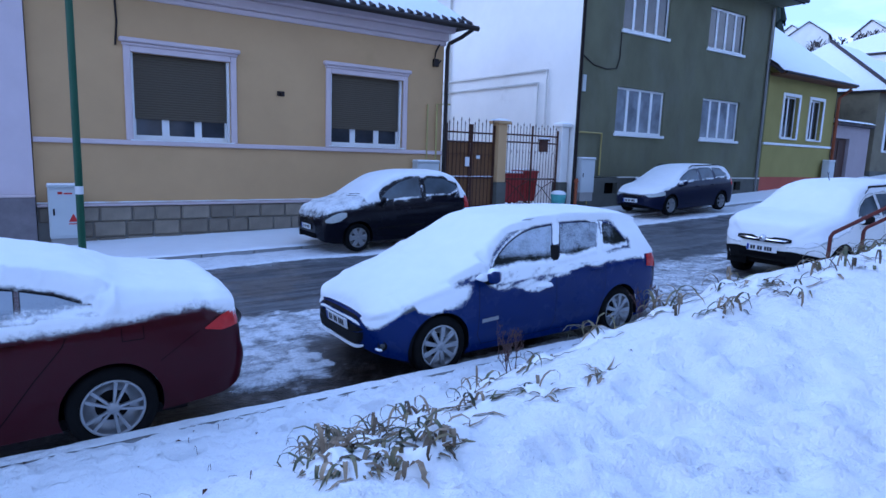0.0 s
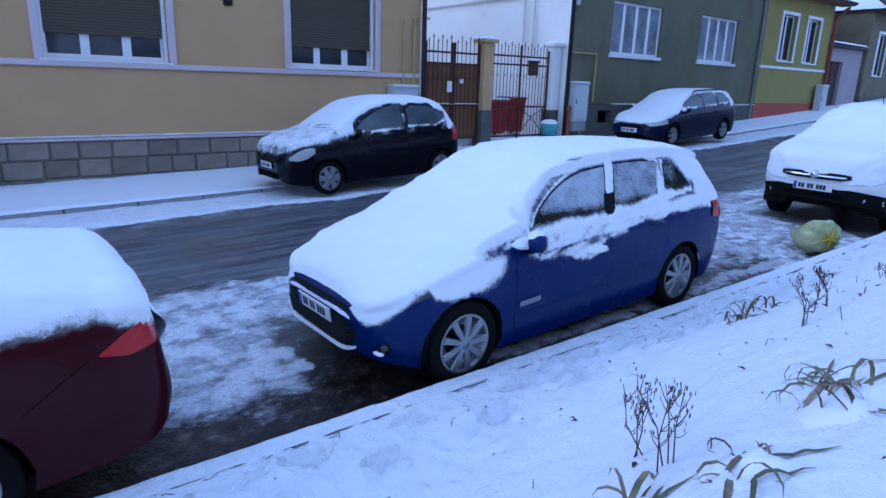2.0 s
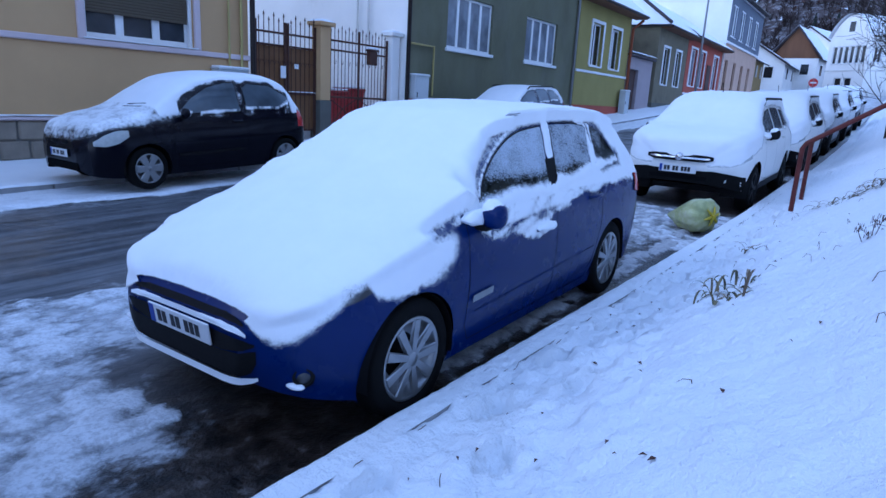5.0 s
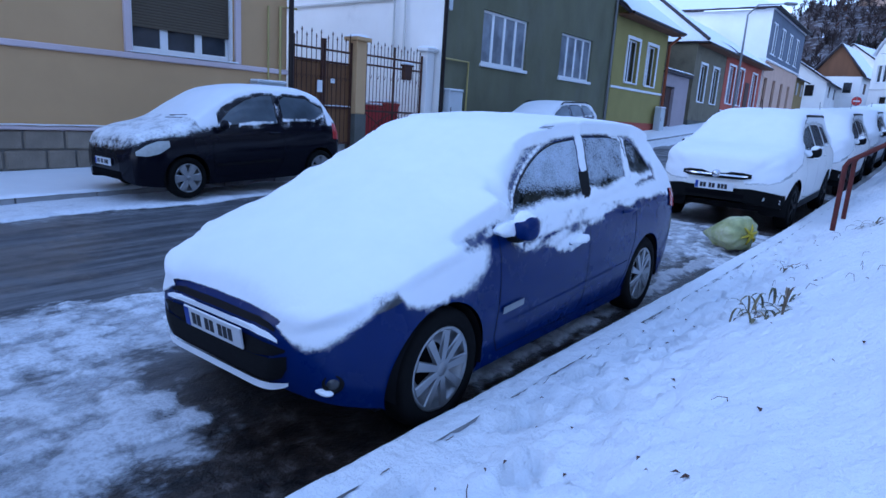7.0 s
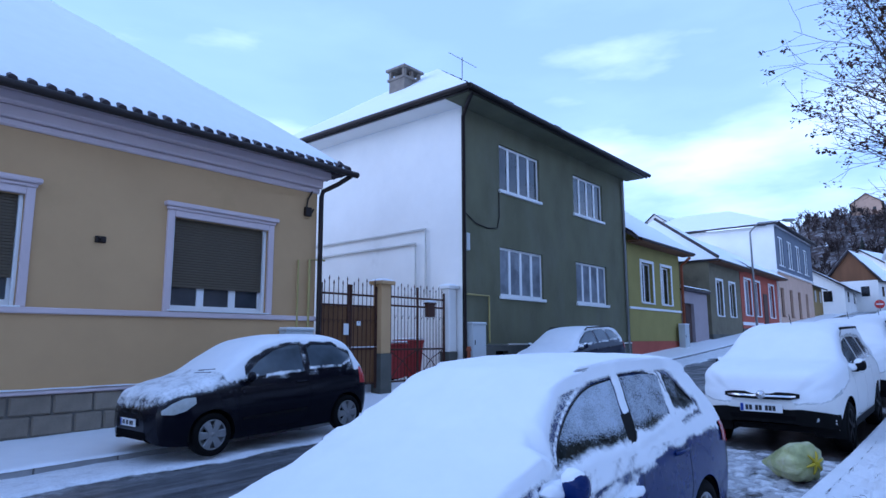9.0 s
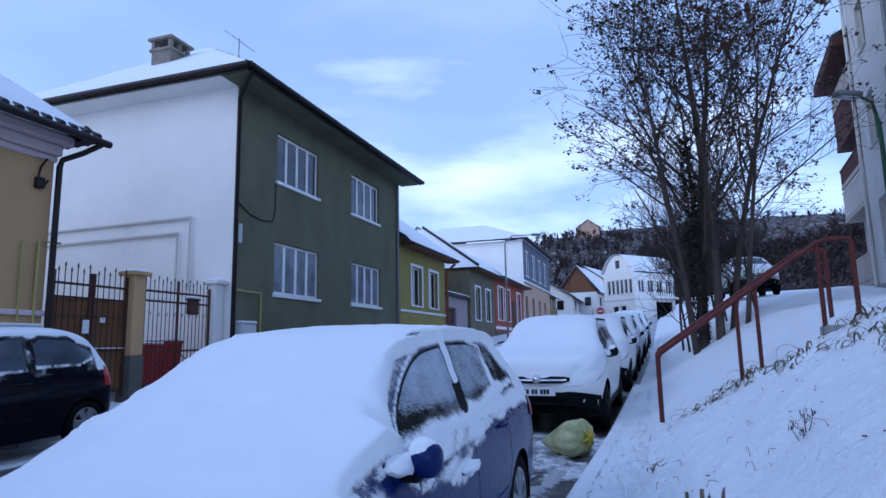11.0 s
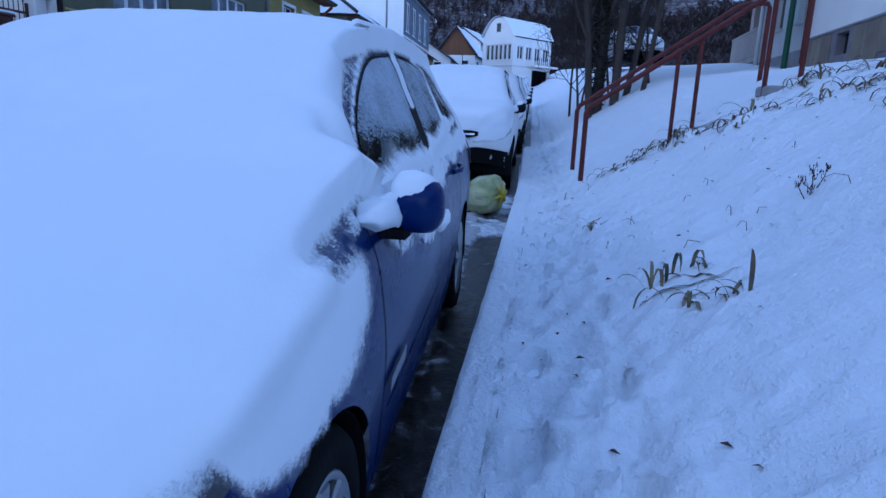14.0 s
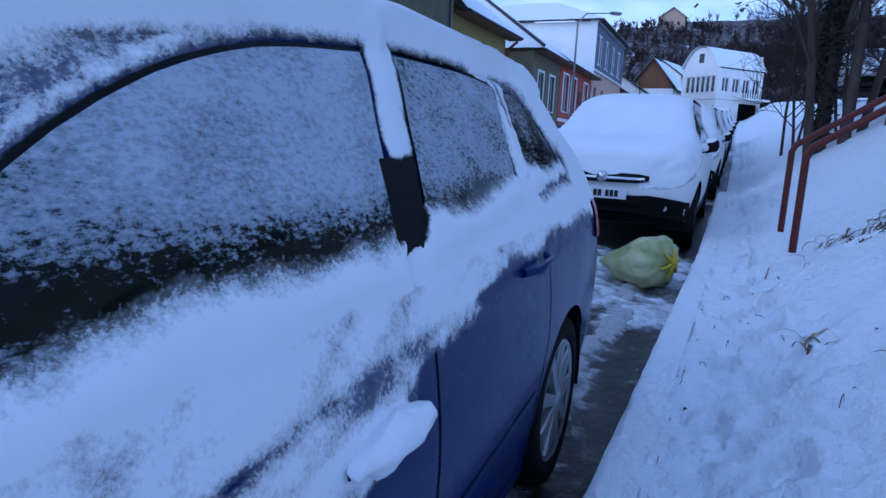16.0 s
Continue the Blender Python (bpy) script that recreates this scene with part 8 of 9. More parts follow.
for x, y, h, k in ((2.42, 2.82, 0.29, 4), (2.56, 2.99, 0.22, 3), (4.10, 3.03, 0.20, 3), (3.86, 3.02, 0.21, 3), (5.55, 3.12, 0.11, 2), (5.50, 3.18, 0.10, 2)):
    bush(x, y, rng, h, k)
# stray leaves, stalks and crumbs on the snow
lit = Mesh()
for _ in range(210):
    x, d = rng.uniform(0.5, 9.0), rng.uniform(0.2, 2.6) ** 1.1
    y = kerb_y(x) - d
    z = bank_z(x, y)
    a, s = rng.uniform(0, 6.28), rng.uniform(0.008, 0.024)
    if rng.random() < 0.72:
        c, q = math.cos(a) * s, math.sin(a) * s
        lit.add([(x - c, y - q, z + 0.004), (x + q * 0.4, y - c * 0.4, z + 0.012), (x + c, y + q, z + 0.006), (x - q * 0.4, y + c * 0.4, z + 0.014)], [(0, 1, 2, 3)])
    else:
        lean = rng.uniform(0.0, 0.06)
        up, a2 = rng.uniform(0.015, 0.06), a + rng.uniform(-1, 1)
        lit.tube([(x, y, z - 0.01), (x + math.cos(a) * lean * 0.4, y + math.sin(a) * lean * 0.4, z + up * 0.8), (x + math.cos(a2) * lean * 1.3, y + math.sin(a2) * lean * 1.3, z + up * 0.9), (x + math.cos(a2) * lean * 2, y + math.sin(a2) * lean * 2, z + up * 0.3)], [0.0022, 0.002, 0.0016, 0.001], 4)
tagged(made("leaf_litter", lit, "dead_leaf"), "stray dead leaves and stalks on the snow", "leaf litter", kind="stuff")


# ---- trees ----
def branch(m, tips, p, d, length, r, level, rng):
    """Grows a limb and its side limbs; collects the twig ends."""
    n = 4 if level < 2 else 3
    pts, rad = [p], [r]
    for i in range(n):
        d = (d + Vector((rng.uniform(-1, 1), rng.uniform(-1, 1), rng.uniform(-0.4, 0.9))) * (0.10 + 0.05 * level)).normalized()
        p = p + d * (length / n)
        pts.append(p)
        rad.append(r * (1 - 0.8 * (i + 1) / n) + 0.003)
    m.tube(pts, rad, 7 if level == 0 else 5 if level == 1 else 3, False)
    if level >= 3:
        tips.append((pts[-1], d))
        return
    kids = (14, 7, 5)[level]
    for k in range(kids):
        u = 0.22 + 0.78 * (k + rng.random() * 0.6) / kids if level == 0 else rng.uniform(0.25, 1.0)
        f = u * n
        i = min(n - 1, int(f))
        q = pts[i].lerp(pts[i + 1], f - i)
        ax = (pts[i + 1] - pts[i]).normalized()
        side = ax.orthogonal().normalized()
        side.rotate(Matrix.Rotation(rng.uniform(0, 6.28), 3, ax))
        nd = (ax * rng.uniform(0.55, 0.95) + side * rng.uniform(0.6, 0.95) + Vector((0, 0, 0.15))).normalized()
        branch(m, tips, q, nd, length * (0.44 - 0.20 * u if level == 0 else 0.5) * rng.uniform(0.8, 1.2), max(0.004, rad[i] * 0.42), level + 1, rng)


def bare_tree(x, y, z, h, r, lean, rng, label, leaves=900, leaf=0.05, ivy=False):
    t = thing("tree", label, "tree", group="bare trees on the bank")
    m, tips = Mesh(), []
    branch(m, tips, Vector((x, y, z - 0.3)), Vector((lean[0], lean[1], 1)).normalized(), h, r, 0, rng)
    part("trunk", m, "bark", t)
    c = Mesh()
    some = rng.sample(tips, min(len(tips), max(1, leaves // 7)))
    for _ in range(leaves):
        p, d = rng.choice(some)
        p = p + Vector((rng.gauss(0, 0.06), rng.gauss(0, 0.06), rng.gauss(-0.03, 0.05)))
        a, s = rng.uniform(0, 6.28), leaf * rng.uniform(0.5, 1.2)
        e = Vector((math.cos(a), math.sin(a), rng.uniform(-1.2, 0.1))).normalized() * s
        w = Vector((-math.sin(a), math.cos(a), rng.uniform(-0.5, 0.5))) * s * 0.42
        c.add([p, p + e * 0.5 + w, p + e, p + e * 0.5 - w], [(0, 1, 2), (0, 2, 3)])
    if leaves:
        tagged(part("crown", c, "dead_leaf", t, "sparse withered brown leaves"), kind="stuff")
    if ivy:
        v = Mesh()
        for _ in range(2600):
            u = rng.uniform(0.02, 0.55)
            a, rr = rng.uniform(0, 6.28), r * (1 - 0.8 * u) + abs(rng.gauss(0.01, 0.05))
            p = Vector((x + lean[0] * u * h + math.cos(a) * rr, y + lean[1] * u * h + math.sin(a) * rr, z + u * h))
            s, b2 = rng.uniform(0.03, 0.07), rng.uniform(0, 6.28)
            e, w = Vector((math.cos(b2), math.sin(b2), -0.6)) * s, Vector((-math.sin(b2), math.cos(b2), 0.2)) * s * 0.6
            v.add([p, p + e * 0.5 + w, p + e, p + e * 0.5 - w], [(0, 1, 2), (0, 2, 3)])
        tagged(part("ivy", v, "ivy", t, "dark ivy wrapped round the trunk"), kind="stuff")
    return t


rng = random.Random(5)
for x, y, h, r, lean, iv in ((17.0, 2.95, 8.2, 0.085, (0.0, 0.04), False), (17.3, 2.80, 9.2, 0.13, (0.0, 0.01), True), (17.0, 2.45, 10.0, 0.105, (0.02, -0.02), False), (17.6, 2.15, 8.8, 0.08, (0.0, -0.10), False), (18.4, 2.6, 8.2, 0.07, (0.05, 0.03), False), (16.6, 1.95, 7.4, 0.06, (0.0, -0.16), False)):
    bare_tree(x, y, bank_z(x, y), h, r, lean, rng, "bare multi-stemmed tree keeping a few withered leaves" if not iv else "bare tree wrapped in dark ivy with withered leaves", 2600, 0.095, iv)
# brush under the trees
for x, y, h in ((19, 3.0, 3.2), (20.5, 2.6, 3.8), (21.5, 1.8, 3.4), (18.5, 1.4, 2.6), (23, 2.4, 4.0), (26, 2.0, 4.5), (29, 1.2, 5.0), (19.5, 2.2, 5.6), (20.8, 3.1, 5.2), (22.2, 2.7, 6.0)):
    bare_tree(x, y, bank_z(x, y), h, 0.035, (rng.uniform(-0.2, 0.2), rng.uniform(-0.2, 0.2)), rng, "leafless brushwood beside the street", 0)


# ---- houses on the terrace above the bank ----
WH = thing("house", "white one-storey house with stone plinth and deep window niches", "house", pose(17.85, -1.80, 2.55, 0, 0, 174.2))
WW = [(1.0, 1.75, 1.45, 2.95), (2.65, 3.40, 1.45, 2.95), (4.95, 5.75, 1.45, 2.95), (7.3, 8.1, 1.45, 2.95)]
part("wall", wall_cells(Mesh(), 0.0, 11.0, 0.52, 3.42, 0, 0.5, WW), "white_plaster", WH)
part("back_wall", Mesh().box(0.0, 11.0, 5.6, 6.0, -0.6, 3.42), "white_plaster", WH)
part("side_wall", Mesh().box(0.0, 0.4, 0.5, 5.6, -0.6, 3.42), "white_plaster", WH)
part("side_wall", Mesh().box(10.6, 11.0, 0.5, 5.6, -0.6, 3.42), "white_plaster", WH)
part("plinth", wall_cells(Mesh(), -0.02, 11.02, -0.6, 0.48, -0.06, 0.5, [(1.9, 2.5, 0.0, 0.42)]), "granite", WH)
part("plinth_ledge", Mesh().box(-0.03, 11.03, -0.09, 0.1, 0.48, 0.52, 0.01), "concrete", WH)
part("cellar_window", Mesh().box(1.9, 2.5, 0.1, 0.14, 0.0, 0.42), "pane_dark", WH)
for k in range(20):
    part("stone", Mesh().box(k * 0.55, k * 0.55 + 0.53, -0.085, -0.055, -0.12 if k % 2 else -0.2, 0.44, 0.012), "socle_stone", WH) if not 1.3 < k * 0.55 < 2.6 else None
for o in WW:
    casement(WH, *o, 0.0, 1, "white_frame", "pane_dark", 0.05, 0.07, 0.30, transom=2.45)
    x0, x1, z1 = o[0], o[1], o[3]
    bow = [(x1 - (x1 - x0) * i / 12, 0.004, z1 - 0.14 * (1 - 2 * i / 12) ** 2) for i in range(13)]
    ar = Mesh().prism([(x0, 0.004, z1 + 0.003), (x1, 0.004, z1 + 0.003)] + bow, (0, 0.286, 0))
    part("niche_arch", ar, "white_plaster", WH)
part("eave_board", Mesh().box(-0.2, 11.2, -0.20, 0.1, 3.43, 3.52, 0.02), "balcony_wood", WH)
roof_slope(WH, (-0.25, -0.24, 3.54), (11.2, -0.24, 3.54), (11.2, 2.6, 4.7), (-0.25, 2.6, 4.7))
pipe(WH, [(-0.1, -0.22, 3.45), (0.02, -0.15, 3.3), (0.04, -0.1, 3.1), (0.04, -0.1, 0.0)], 0.036, "balcony_wood")
orn = part("wall_ornament", Mesh().lathe([(0.20, -0.03), (0.24, 0.0), (0.20, 0.03)], 28, pose(4.15, -0.05, 2.28, 90, 0, 0) @ Matrix.Diagonal((0.5, 0.85, 1, 1))).box(4.135, 4.165, -0.07, -0.03, 2.50, 2.86, 0.006).box(4.06, 4.24, -0.07, -0.03, 2.72, 2.75, 0.006), "pipe_white", WH, "small pale wreath and cross on the wall")
for k in range(16):
    a = 2 * math.pi * k / 16
    part("leaf", Mesh().tube([(4.15 + 0.12 * math.cos(a), -0.05, 2.28 + 0.2 * math.sin(a)), (4.15 + 0.19 * math.cos(a + 0.2), -0.06, 2.28 + 0.29 * math.sin(a + 0.2))], [0.02, 0.004], 5), "dark_metal", orn)
part("tall_wall_behind", Mesh().box(-0.3, 9.0, 6.2, 9.0, -0.6, 9.5), "white_plaster", WH)
part("upper_wall", Mesh().box(0.3, 10.5, 2.7, 5.5, 3.4, 8.8), "white_plaster", WH)

GH2 = thing("house", "weathered grey-white tall house with stained plaster", "house", pose(17.85, -1.95, 2.55, 0, 0, 174.2))
GW2 = [(-3.6, -2.7, 1.1, 2.7), (-3.6, -2.7, 4.2, 5.7), (-1.3, -0.6, 4.6, 5.6), (-3.6, -2.7, 7.0, 8.4)]
part("wall", wall_cells(Mesh(), -4.8, -0.12, 0.4, 9.6, 0, 0.4, GW2), "grey_white_plaster", GH2)
part("plinth", Mesh().box(-4.82, -0.12, -0.05, 0.4, -0.6, 0.4, 0.02), "concrete", GH2)
part("side_wall", Mesh().box(-4.8, -4.4, 0.4, 6, -0.6, 9.6), "grey_white_plaster", GH2)
part("side_wall", Mesh().box(-0.5, -0.12, 0.4, 6, -0.6, 9.6), "grey_white_plaster", GH2)
part("side_wall_top", Mesh().box(-0.12, 0.2, 0.1, 6, 3.6, 9.6), "grey_white_plaster", GH2)
for o in GW2:
    casement(GH2, *o, 0.0, 2, "pipe_white", "pane_dark", 0.05, 0.06, 0.12)
roof_slope(GH2, (-5.2, -0.5, 9.7), (0.5, -0.5, 9.7), (0.5, 3, 11.5), (-5.2, 3, 11.5))
gutter(GH2, (-5.2, -0.5, 9.65), (0.5, -0.5, 9.65), 0.07)
pipe(GH2, [(-4.75, -0.08, 9.5), (-4.75, -0.08, 0.2)], 0.05, "pipe_white")
pipe(GH2, [(-0.3, -0.08, 9.5), (-0.3, -0.08, 0.2)], 0.05, "grey_pole")
part("meter_box", Mesh().box(-1.4, -1.0, -0.15, 0, 1.0, 1.7, 0.02), "cabinet_grey", GH2)

BH = thing("house", "tall beige house with stacked brown timber balconies", "house", pose(17.85, -2.45, 1.75, 0, 0, 174.2))
part("wall", Mesh().box(-9.0, -5.0, 0.9, 7, -0.6, 8.75), "beige_plaster", BH)
part("pier", Mesh().box(-9.0, -8.6, 0.1, 0.9, -0.6, 8.75), "beige_plaster", BH)
part("pier", Mesh().box(-5.4, -5.0, 0.1, 0.9, -0.6, 8.75), "beige_plaster", BH)
for z, top, mat in ((1.3, 0.95, "beige_plaster"), (3.75, 1.05, "pipe_white"), (4.95, 0.65, "balcony_wood"), (6.35, 1.35, "balcony_wood")):
    bal = part("balcony", Mesh().box(-9.0, -5.0, -0.45, 0.9, z, z + 0.16, 0.01), "beige_plaster" if top != 1.35 else "balcony_wood", BH)
    for i in range(14):
        part("board", Mesh().box(-8.95 + i * 0.28, -8.72 + i * 0.28 if mat != "pipe_white" else -8.85 + i * 0.28, -0.44, -0.40, z + 0.18, z + top, 0.006), mat, bal)
    part("rail", Mesh().box(-9.0, -5.0, -0.46, -0.38, z + top, z + top + 0.07, 0.01), mat, bal)
    part("side_panel", Mesh().box(-5.04, -5.0, -0.37, 0.1, z + 0.17, z + top, 0.005), mat, bal)
part("parapet", Mesh().box(-9.0, -5.0, -0.45, 0.9, 7.75, 8.45, 0.02), "beige_plaster", BH)
part("eave", Mesh().box(-9.5, -4.85, -0.9, 7, 8.75, 9.05, 0.03), "balcony_wood", BH)
roof_slope(BH, (-9.5, -0.9, 9.1), (-4.85, -0.9, 9.1), (-4.85, 3, 10.6), (-9.5, 3, 10.6))

# ---- head of the street ----
FH = thing("house", "white house with a curved gable, window bands and a balcony", "house", pose(72, 5.5, road_z(72) - 0.1, 0, 0, -39.7))
FW = [(0.7 + 1.5 * i, 1.7 + 1.5 * i, 3.2, 4.6) for i in range(4)]
part("wall", wall_cells(Mesh(), 0, 6.6, 0, 5.4, 0, 0.3, FW + [(3.4, 6.2, 0, 2.2)]), "white_plaster", FH)
for o in FW:
    casement(FH, *o, 0, 2, "white_frame", "pane_dark", 0.05, 0.08, 0.1)
part("garage_door", Mesh().box(3.4, 6.2, 0.15, 0.2, 0, 2.2), "seam_and_dark", FH)
part("balcony", Mesh().box(2.6, 6.8, -1.0, 0, 2.5, 2.7, 0.02), "white_plaster", FH)
for i in range(12):
    part("baluster", Mesh().box(2.65 + i * 0.36, 2.7 + i * 0.36, -0.98, -0.93, 2.7, 3.5), "dark_metal", FH)
gm = pose(0, 4.4, 0, 0, 0, -90)
FG = [(0.5 + 0.62 * i, 0.98 + 0.62 * i, 3.1, 4.7) for i in range(6)] + [(1.2, 2.0, 0.8, 1.8), (2.3, 3.1, 0.8, 1.8)]
part("gable_wall", wall_cells(Mesh(), 0.001, 4.399, 0, 5.4, 0.001, 0.3, FG), "white_plaster", FH, at=gm)
for o in FG:
    casement(FH, *o, 0, 1, "white_frame", "pane_dark", 0.04, 0.06, 0.1, at=gm)
arc = [(4.4 * i / 16, 5.4 + 2.1 * (1 - abs(2 * i / 16 - 1) ** 2.2)) for i in range(17)]
part("gable", Mesh().prism([(0, y, z) for y, z in arc], (0.3, 0, 0)), "white_plaster", FH)
part("gable_window", Mesh().box(-0.02, 0.02, 1.9, 2.5, 6.0, 6.9, 0.01), "pane_dark", FH)
rs = Mesh()
rs.grid([[(x, y * 1.06 - 0.13, z + 0.12) for y, z in arc] for x in (-0.3, 2, 4, 6.9)])
part("roof_snow", rs, "snow", FH)
part("back_wall", Mesh().box(0, 6.6, 4.1, 4.4, 0, 5.4), "white_plaster", FH)
part("side_wall", Mesh().box(6.3, 6.6, 0.3, 4.1, 0, 7), "white_plaster", FH)
part("band", Mesh().box(-0.05, 6.65, -0.05, 0, 2.4, 2.5).box(-0.05, 0, -0.05, 4.45, 2.4, 2.5), "pipe_white", FH)


def small_house(x, y, z, w, d, h, rise, rz, wall, label, gable=None, wins=2):
    t = thing("house", label, "house", pose(x, y, z, 0, 0, rz), group="houses up the hill")
    part("wall", Mesh().box(0, w, 0, d, -1.5, h, 0.02), wall, t)
    for gx in (0.0, w - 0.2):
        part("gable", Mesh().prism([(gx, 0, h), (gx, d, h), (gx, d / 2, h + rise)], (0.2, 0, 0)), gable or wall, t)
    roof_slope(t, (-0.4, -0.5, h - 0.15), (w + 0.4, -0.5, h - 0.15), (w + 0.4, d / 2, h + rise + 0.1), (-0.4, d / 2, h + rise + 0.1))
    roof_slope(t, (-0.4, d + 0.5, h - 0.15), (w + 0.4, d + 0.5, h - 0.15), (w + 0.4, d / 2, h + rise + 0.1), (-0.4, d / 2, h + rise + 0.1))
    for i in range(wins):
        zx = w * (i + 0.5) / wins
        part("window", Mesh().box(zx - 0.45, zx + 0.45, -0.04, 0.02, h * 0.45, h * 0.45 + 1.1, 0.01), "pane_dark", t)
        zy = d * (i + 0.5) / wins
        part("window", Mesh().box(-0.04, 0.02, zy - 0.4, zy + 0.4, h * 0.45, h * 0.45 + 1.1, 0.01), "pane_dark", t)
    return t


small_house(84, 10.4, 4.9, 8, 5.0, 3.2, 3.4, -6, "white_plaster", "white house with a brown timber gable under snow", "timber")
small_house(76, 12.6, 4.3, 9, 6, 2.6, 2.0, 0, "white_plaster", "low pale house with a broad snowy roof")
small_house(68.2, 14.2, 3.9, 5, 6, 2.8, 1.4, 0, "ochre_plaster", "small ochre annex beside the two-storey house")
small_house(104, 11, 7.2, 7, 6, 4.5, 2.2, -15, "white_plaster", "tall pale house with a hipped snowy roof on the slope")
small_house(92, 2.0, 5.0, 8, 6, 3, 2, 10, "peach_plaster", "house behind the bend of the street")

# ---- wooded hill ----
def scrub_surface():
    """Brown undergrowth with snow lying in the open patches."""
    m, n, l, p = nodes_of("scrub")
    open_ground = ramp(n, l, noise_node(n, l, 0.022, 6.0, 0.65), [(0.55, (0, 0, 0)), (0.64, (1, 1, 1))])
    speck = ramp(n, l, noise_node(n, l, 0.55, 6.0, 0.8), [(0.50, (0, 0, 0)), (0.72, (0.55, 0.55, 0.55))])
    brown = ramp(n, l, noise_node(n, l, 0.16, 6.0, 0.7), [(0.3, (0.045, 0.034, 0.034)), (0.7, (0.10, 0.078, 0.074))])
    l.new(mixed(n, l, calc(n, l, "MAXIMUM", open_ground, speck), brown, (0.78, 0.80, 0.83)), p.inputs["Base Color"])
    p.inputs["Roughness"].default_value, p.inputs["Specular IOR Level"].default_value = 0.95, 0.1
    return m


MAT["scrub"] = scrub_surface()
scrub = Mesh()
scrub.grid([[(x, y, ground_z(x, y) + 0.35 + 0.5 * abs(fbm(x * 0.2, y * 0.2, 6.0))) for y in steps((-260, -110, 12), (-110, 40, 2.5), (40, 110, 6))] for x in steps((104, 190, 2.5), (190, 420, 8))])
tagged(made("undergrowth", scrub, "scrub"), "brown undergrowth with patches of snow on the hillside", "undergrowth", kind="stuff")
rng = random.Random(21)
wood, con = Mesh(), Mesh()
for trial in range(8200):
    x, y = rng.uniform(98, 290), rng.uniform(-150, 110)
    if trial > 5600:
        x, y = rng.uniform(92, 190), rng.uniform(-75, 6)
    dens = 0.55 + 0.9 * fbm(x * 0.012, y * 0.012, 4.0) - 0.9 * smooth(215, 280, x + 0.25 * abs(y)) * (fbm(x * 0.03, y * 0.03, 9.0) + 0.55)
    if rng.random() > dens + (0.5 if trial > 5600 else 0):
        continue
    z, h = ground_z(x, y), rng.uniform(1.6, 3.6)
    if rng.random() < 0.03:
        if x < 140:
            continue
        for k in range(6):
            r, zz = h * 0.24 * (1 - k / 6.5), z + h * (0.12 + 0.15 * k)
            ring = [(x + r * (0.75 + 0.5 * rng.random()) * math.cos(a), y + r * (0.75 + 0.5 * rng.random()) * math.sin(a), zz - 0.35 * rng.random()) for a in (6.283 * i / 9 for i in range(9))]
            con.add(ring + [(x, y, zz + h * 0.26)], [(i, (i + 1) % 9, 9) for i in range(9)])
        continue
    wood.tube([(x, y, z - 0.5), (x + rng.uniform(-0.4, 0.4), y + rng.uniform(-0.4, 0.4), z + h)], [0.16, 0.03], 3, False)
    for _ in range(26):
        u, a = rng.uniform(0.2, 0.95), rng.uniform(0, 6.28)
        l, b = h * rng.uniform(0.3, 0.6), Vector((x, y, z + u * h))
        e = b + Vector((math.cos(a) * l * 0.75, math.sin(a) * l * 0.75, l * rng.uniform(0.35, 0.95)))
        w = Vector((-math.sin(a), math.cos(a), 0.3)) * 0.06
        wood.add([b - w * 0.5, b + w * 0.5, e + w * 2.4, e - w * 2.4], [(0, 1, 2, 3)])
tagged(made("woodland", wood, "wood_far"), "bare brown woodland on the far hillside", "woodland", kind="stuff")
tagged(made("conifers", con, "conifer"), "dark conifers scattered on the hillside", "woodland", kind="stuff")
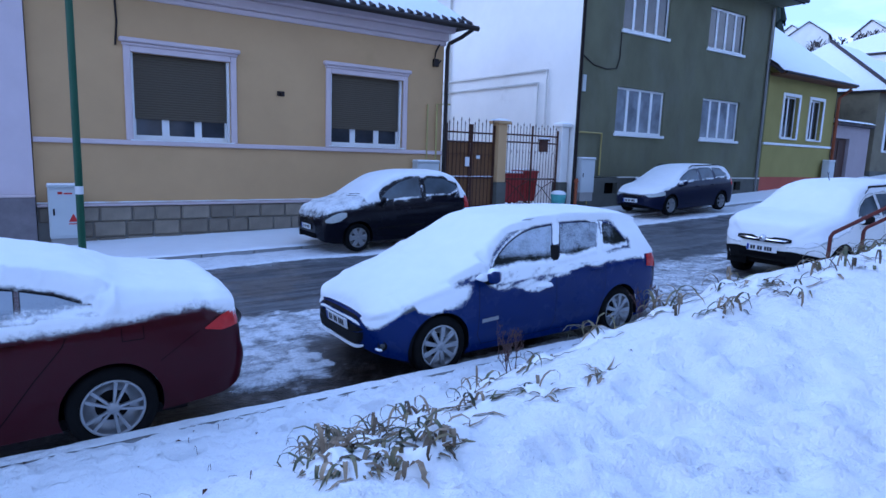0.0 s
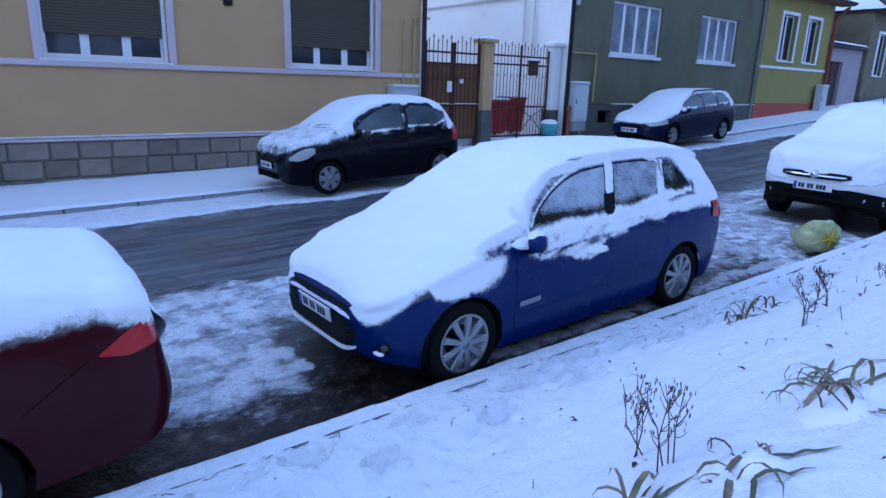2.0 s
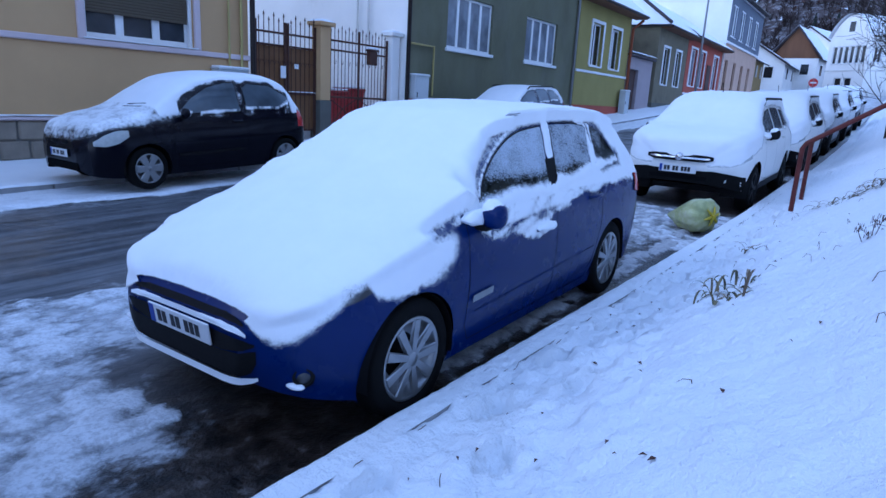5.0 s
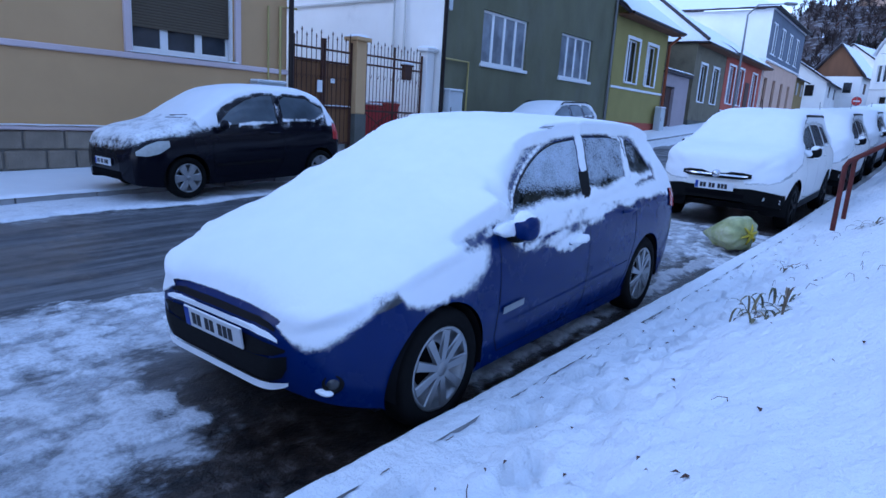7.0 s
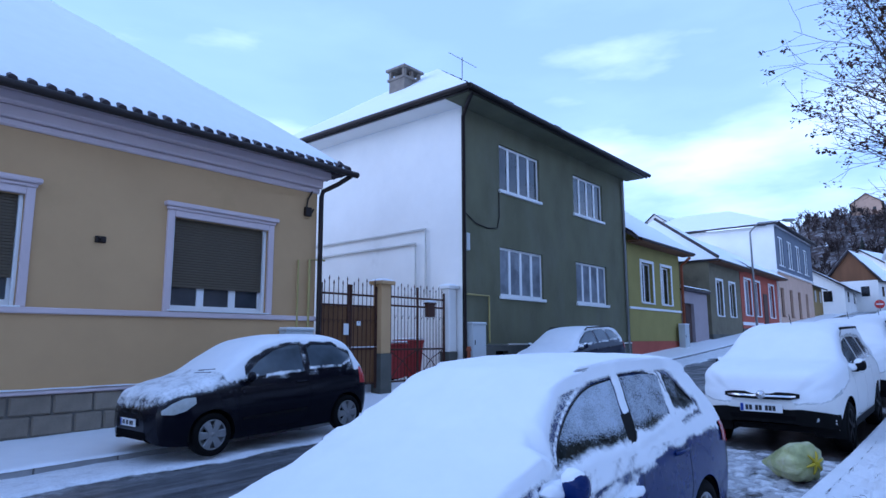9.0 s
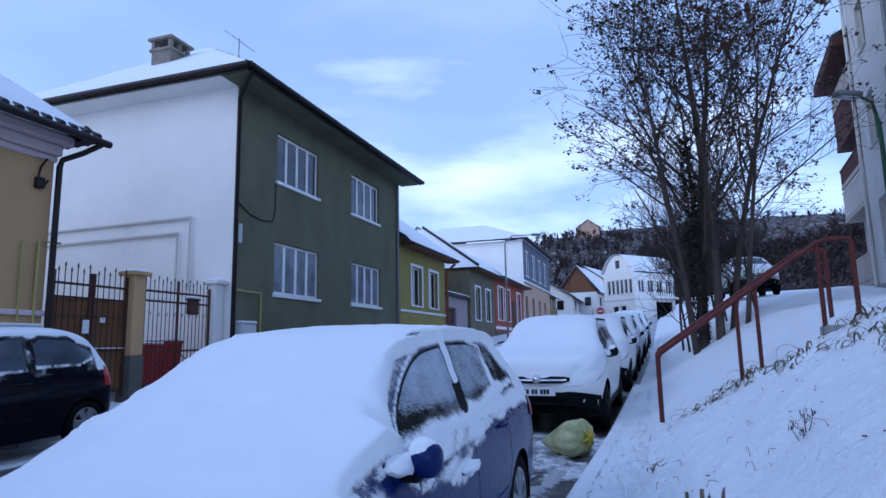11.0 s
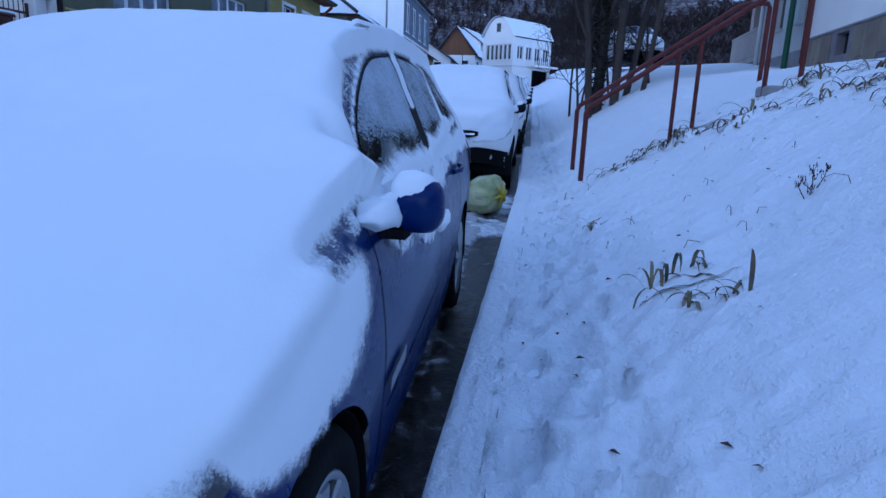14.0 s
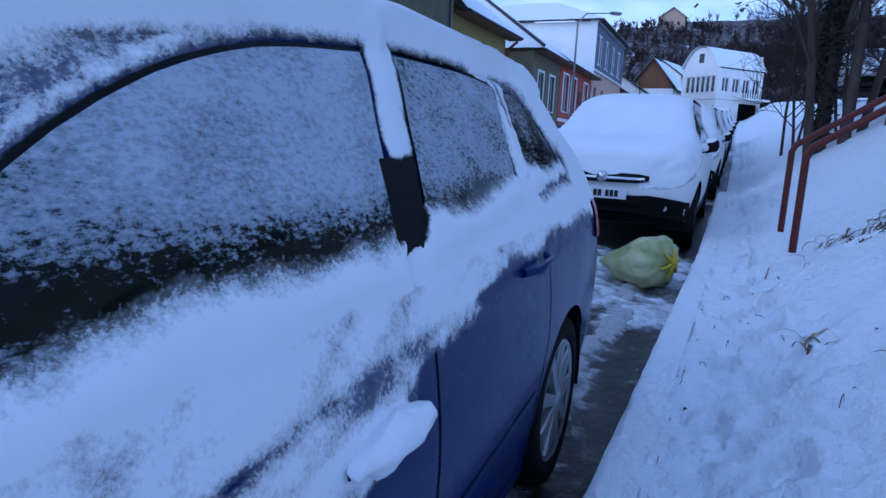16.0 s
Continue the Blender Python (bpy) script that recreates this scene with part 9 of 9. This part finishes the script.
for x, y, rz in ((215, 62, 10), (225, 48, -8), (232, 20, 5), (238, 70, 14), (205, 40, 4), (150, 68, 20), (158, 76, 5), (165, 62, -10), (140, 72, 12)):
    small_house(x, y, ground_z(x, y), 10, 8, 4.5, 3, rz, rng.choice(["white_plaster", "ochre_plaster", "peach_plaster"]), "small house with a snowy roof on the hillside", None, 2)
for x, y in ((164, 57), (176, 66)):
    ct = thing("tree", "dark conifer on the spur behind the roofs", "tree", pose(x, y, ground_z(x, y)), "conifers on the spur")
    c2 = Mesh()
    for k in range(8):
        r, zz = 1.7 * (1 - k / 8.6), 0.6 + 0.8 * k
        ring = [(r * (0.6 + 0.7 * rng.random()) * math.cos(a), r * (0.6 + 0.7 * rng.random()) * math.sin(a), zz - 0.6 * rng.random()) for a in (6.283 * i / 16 for i in range(16))]
        c2.add(ring + [(0, 0, zz + 2.2)], [(i, (i + 1) % 16, 16) for i in range(16)])
    part("crown", c2, "conifer", ct)
cf = thing("tree", "dark conifer behind the roofs", "tree", pose(62, 33, 3))
cm = Mesh()
for k in range(9):
    r, zz = 2.6 * (1 - k / 9.6), 2.0 + 1.55 * k
    ring = [(r * (0.6 + 0.7 * rng.random()) * math.cos(a), r * (0.6 + 0.7 * rng.random()) * math.sin(a), zz - 0.7 * rng.random()) for a in (6.283 * i / 22 for i in range(22))]
    cm.add(ring + [(0, 0, zz + 2.6)], [(i, (i + 1) % 22, 22) for i in range(22)])
part("crown", cm, "conifer", cf)
part("trunk", Mesh().tube([(0, 0, -1), (0, 0, 14)], [0.25, 0.05], 7), "bark", cf)


# ---- unseen houses added behind the walk, closing off low sky on the near side ----
for x0, x1, y0, h, mat in ((-26.0, -9.0, -8.5, 6.4, "ochre_plaster"), (-8.6, 5.5, -7.5, 6.2, "ochre_plaster")):
    hs = thing("house", "unseen plain house block added to cut low sky light", "house", group="houses behind the bank")
    zb = road_z(max(-8, x0)) + 1.0
    part("wall", Mesh().box(x0, x1, y0 - 9, y0, zb - 1.5, zb + h), mat, hs)
    part("roof", Mesh().prism([(x0 - 0.4, y0 + 0.5, zb + h + 0.02), (x0 - 0.4, y0 - 4.5, zb + h + 3.4), (x0 - 0.4, y0 - 9.5, zb + h + 0.02)], (x1 - x0 + 0.8, 0, 0)), "snow", hs)
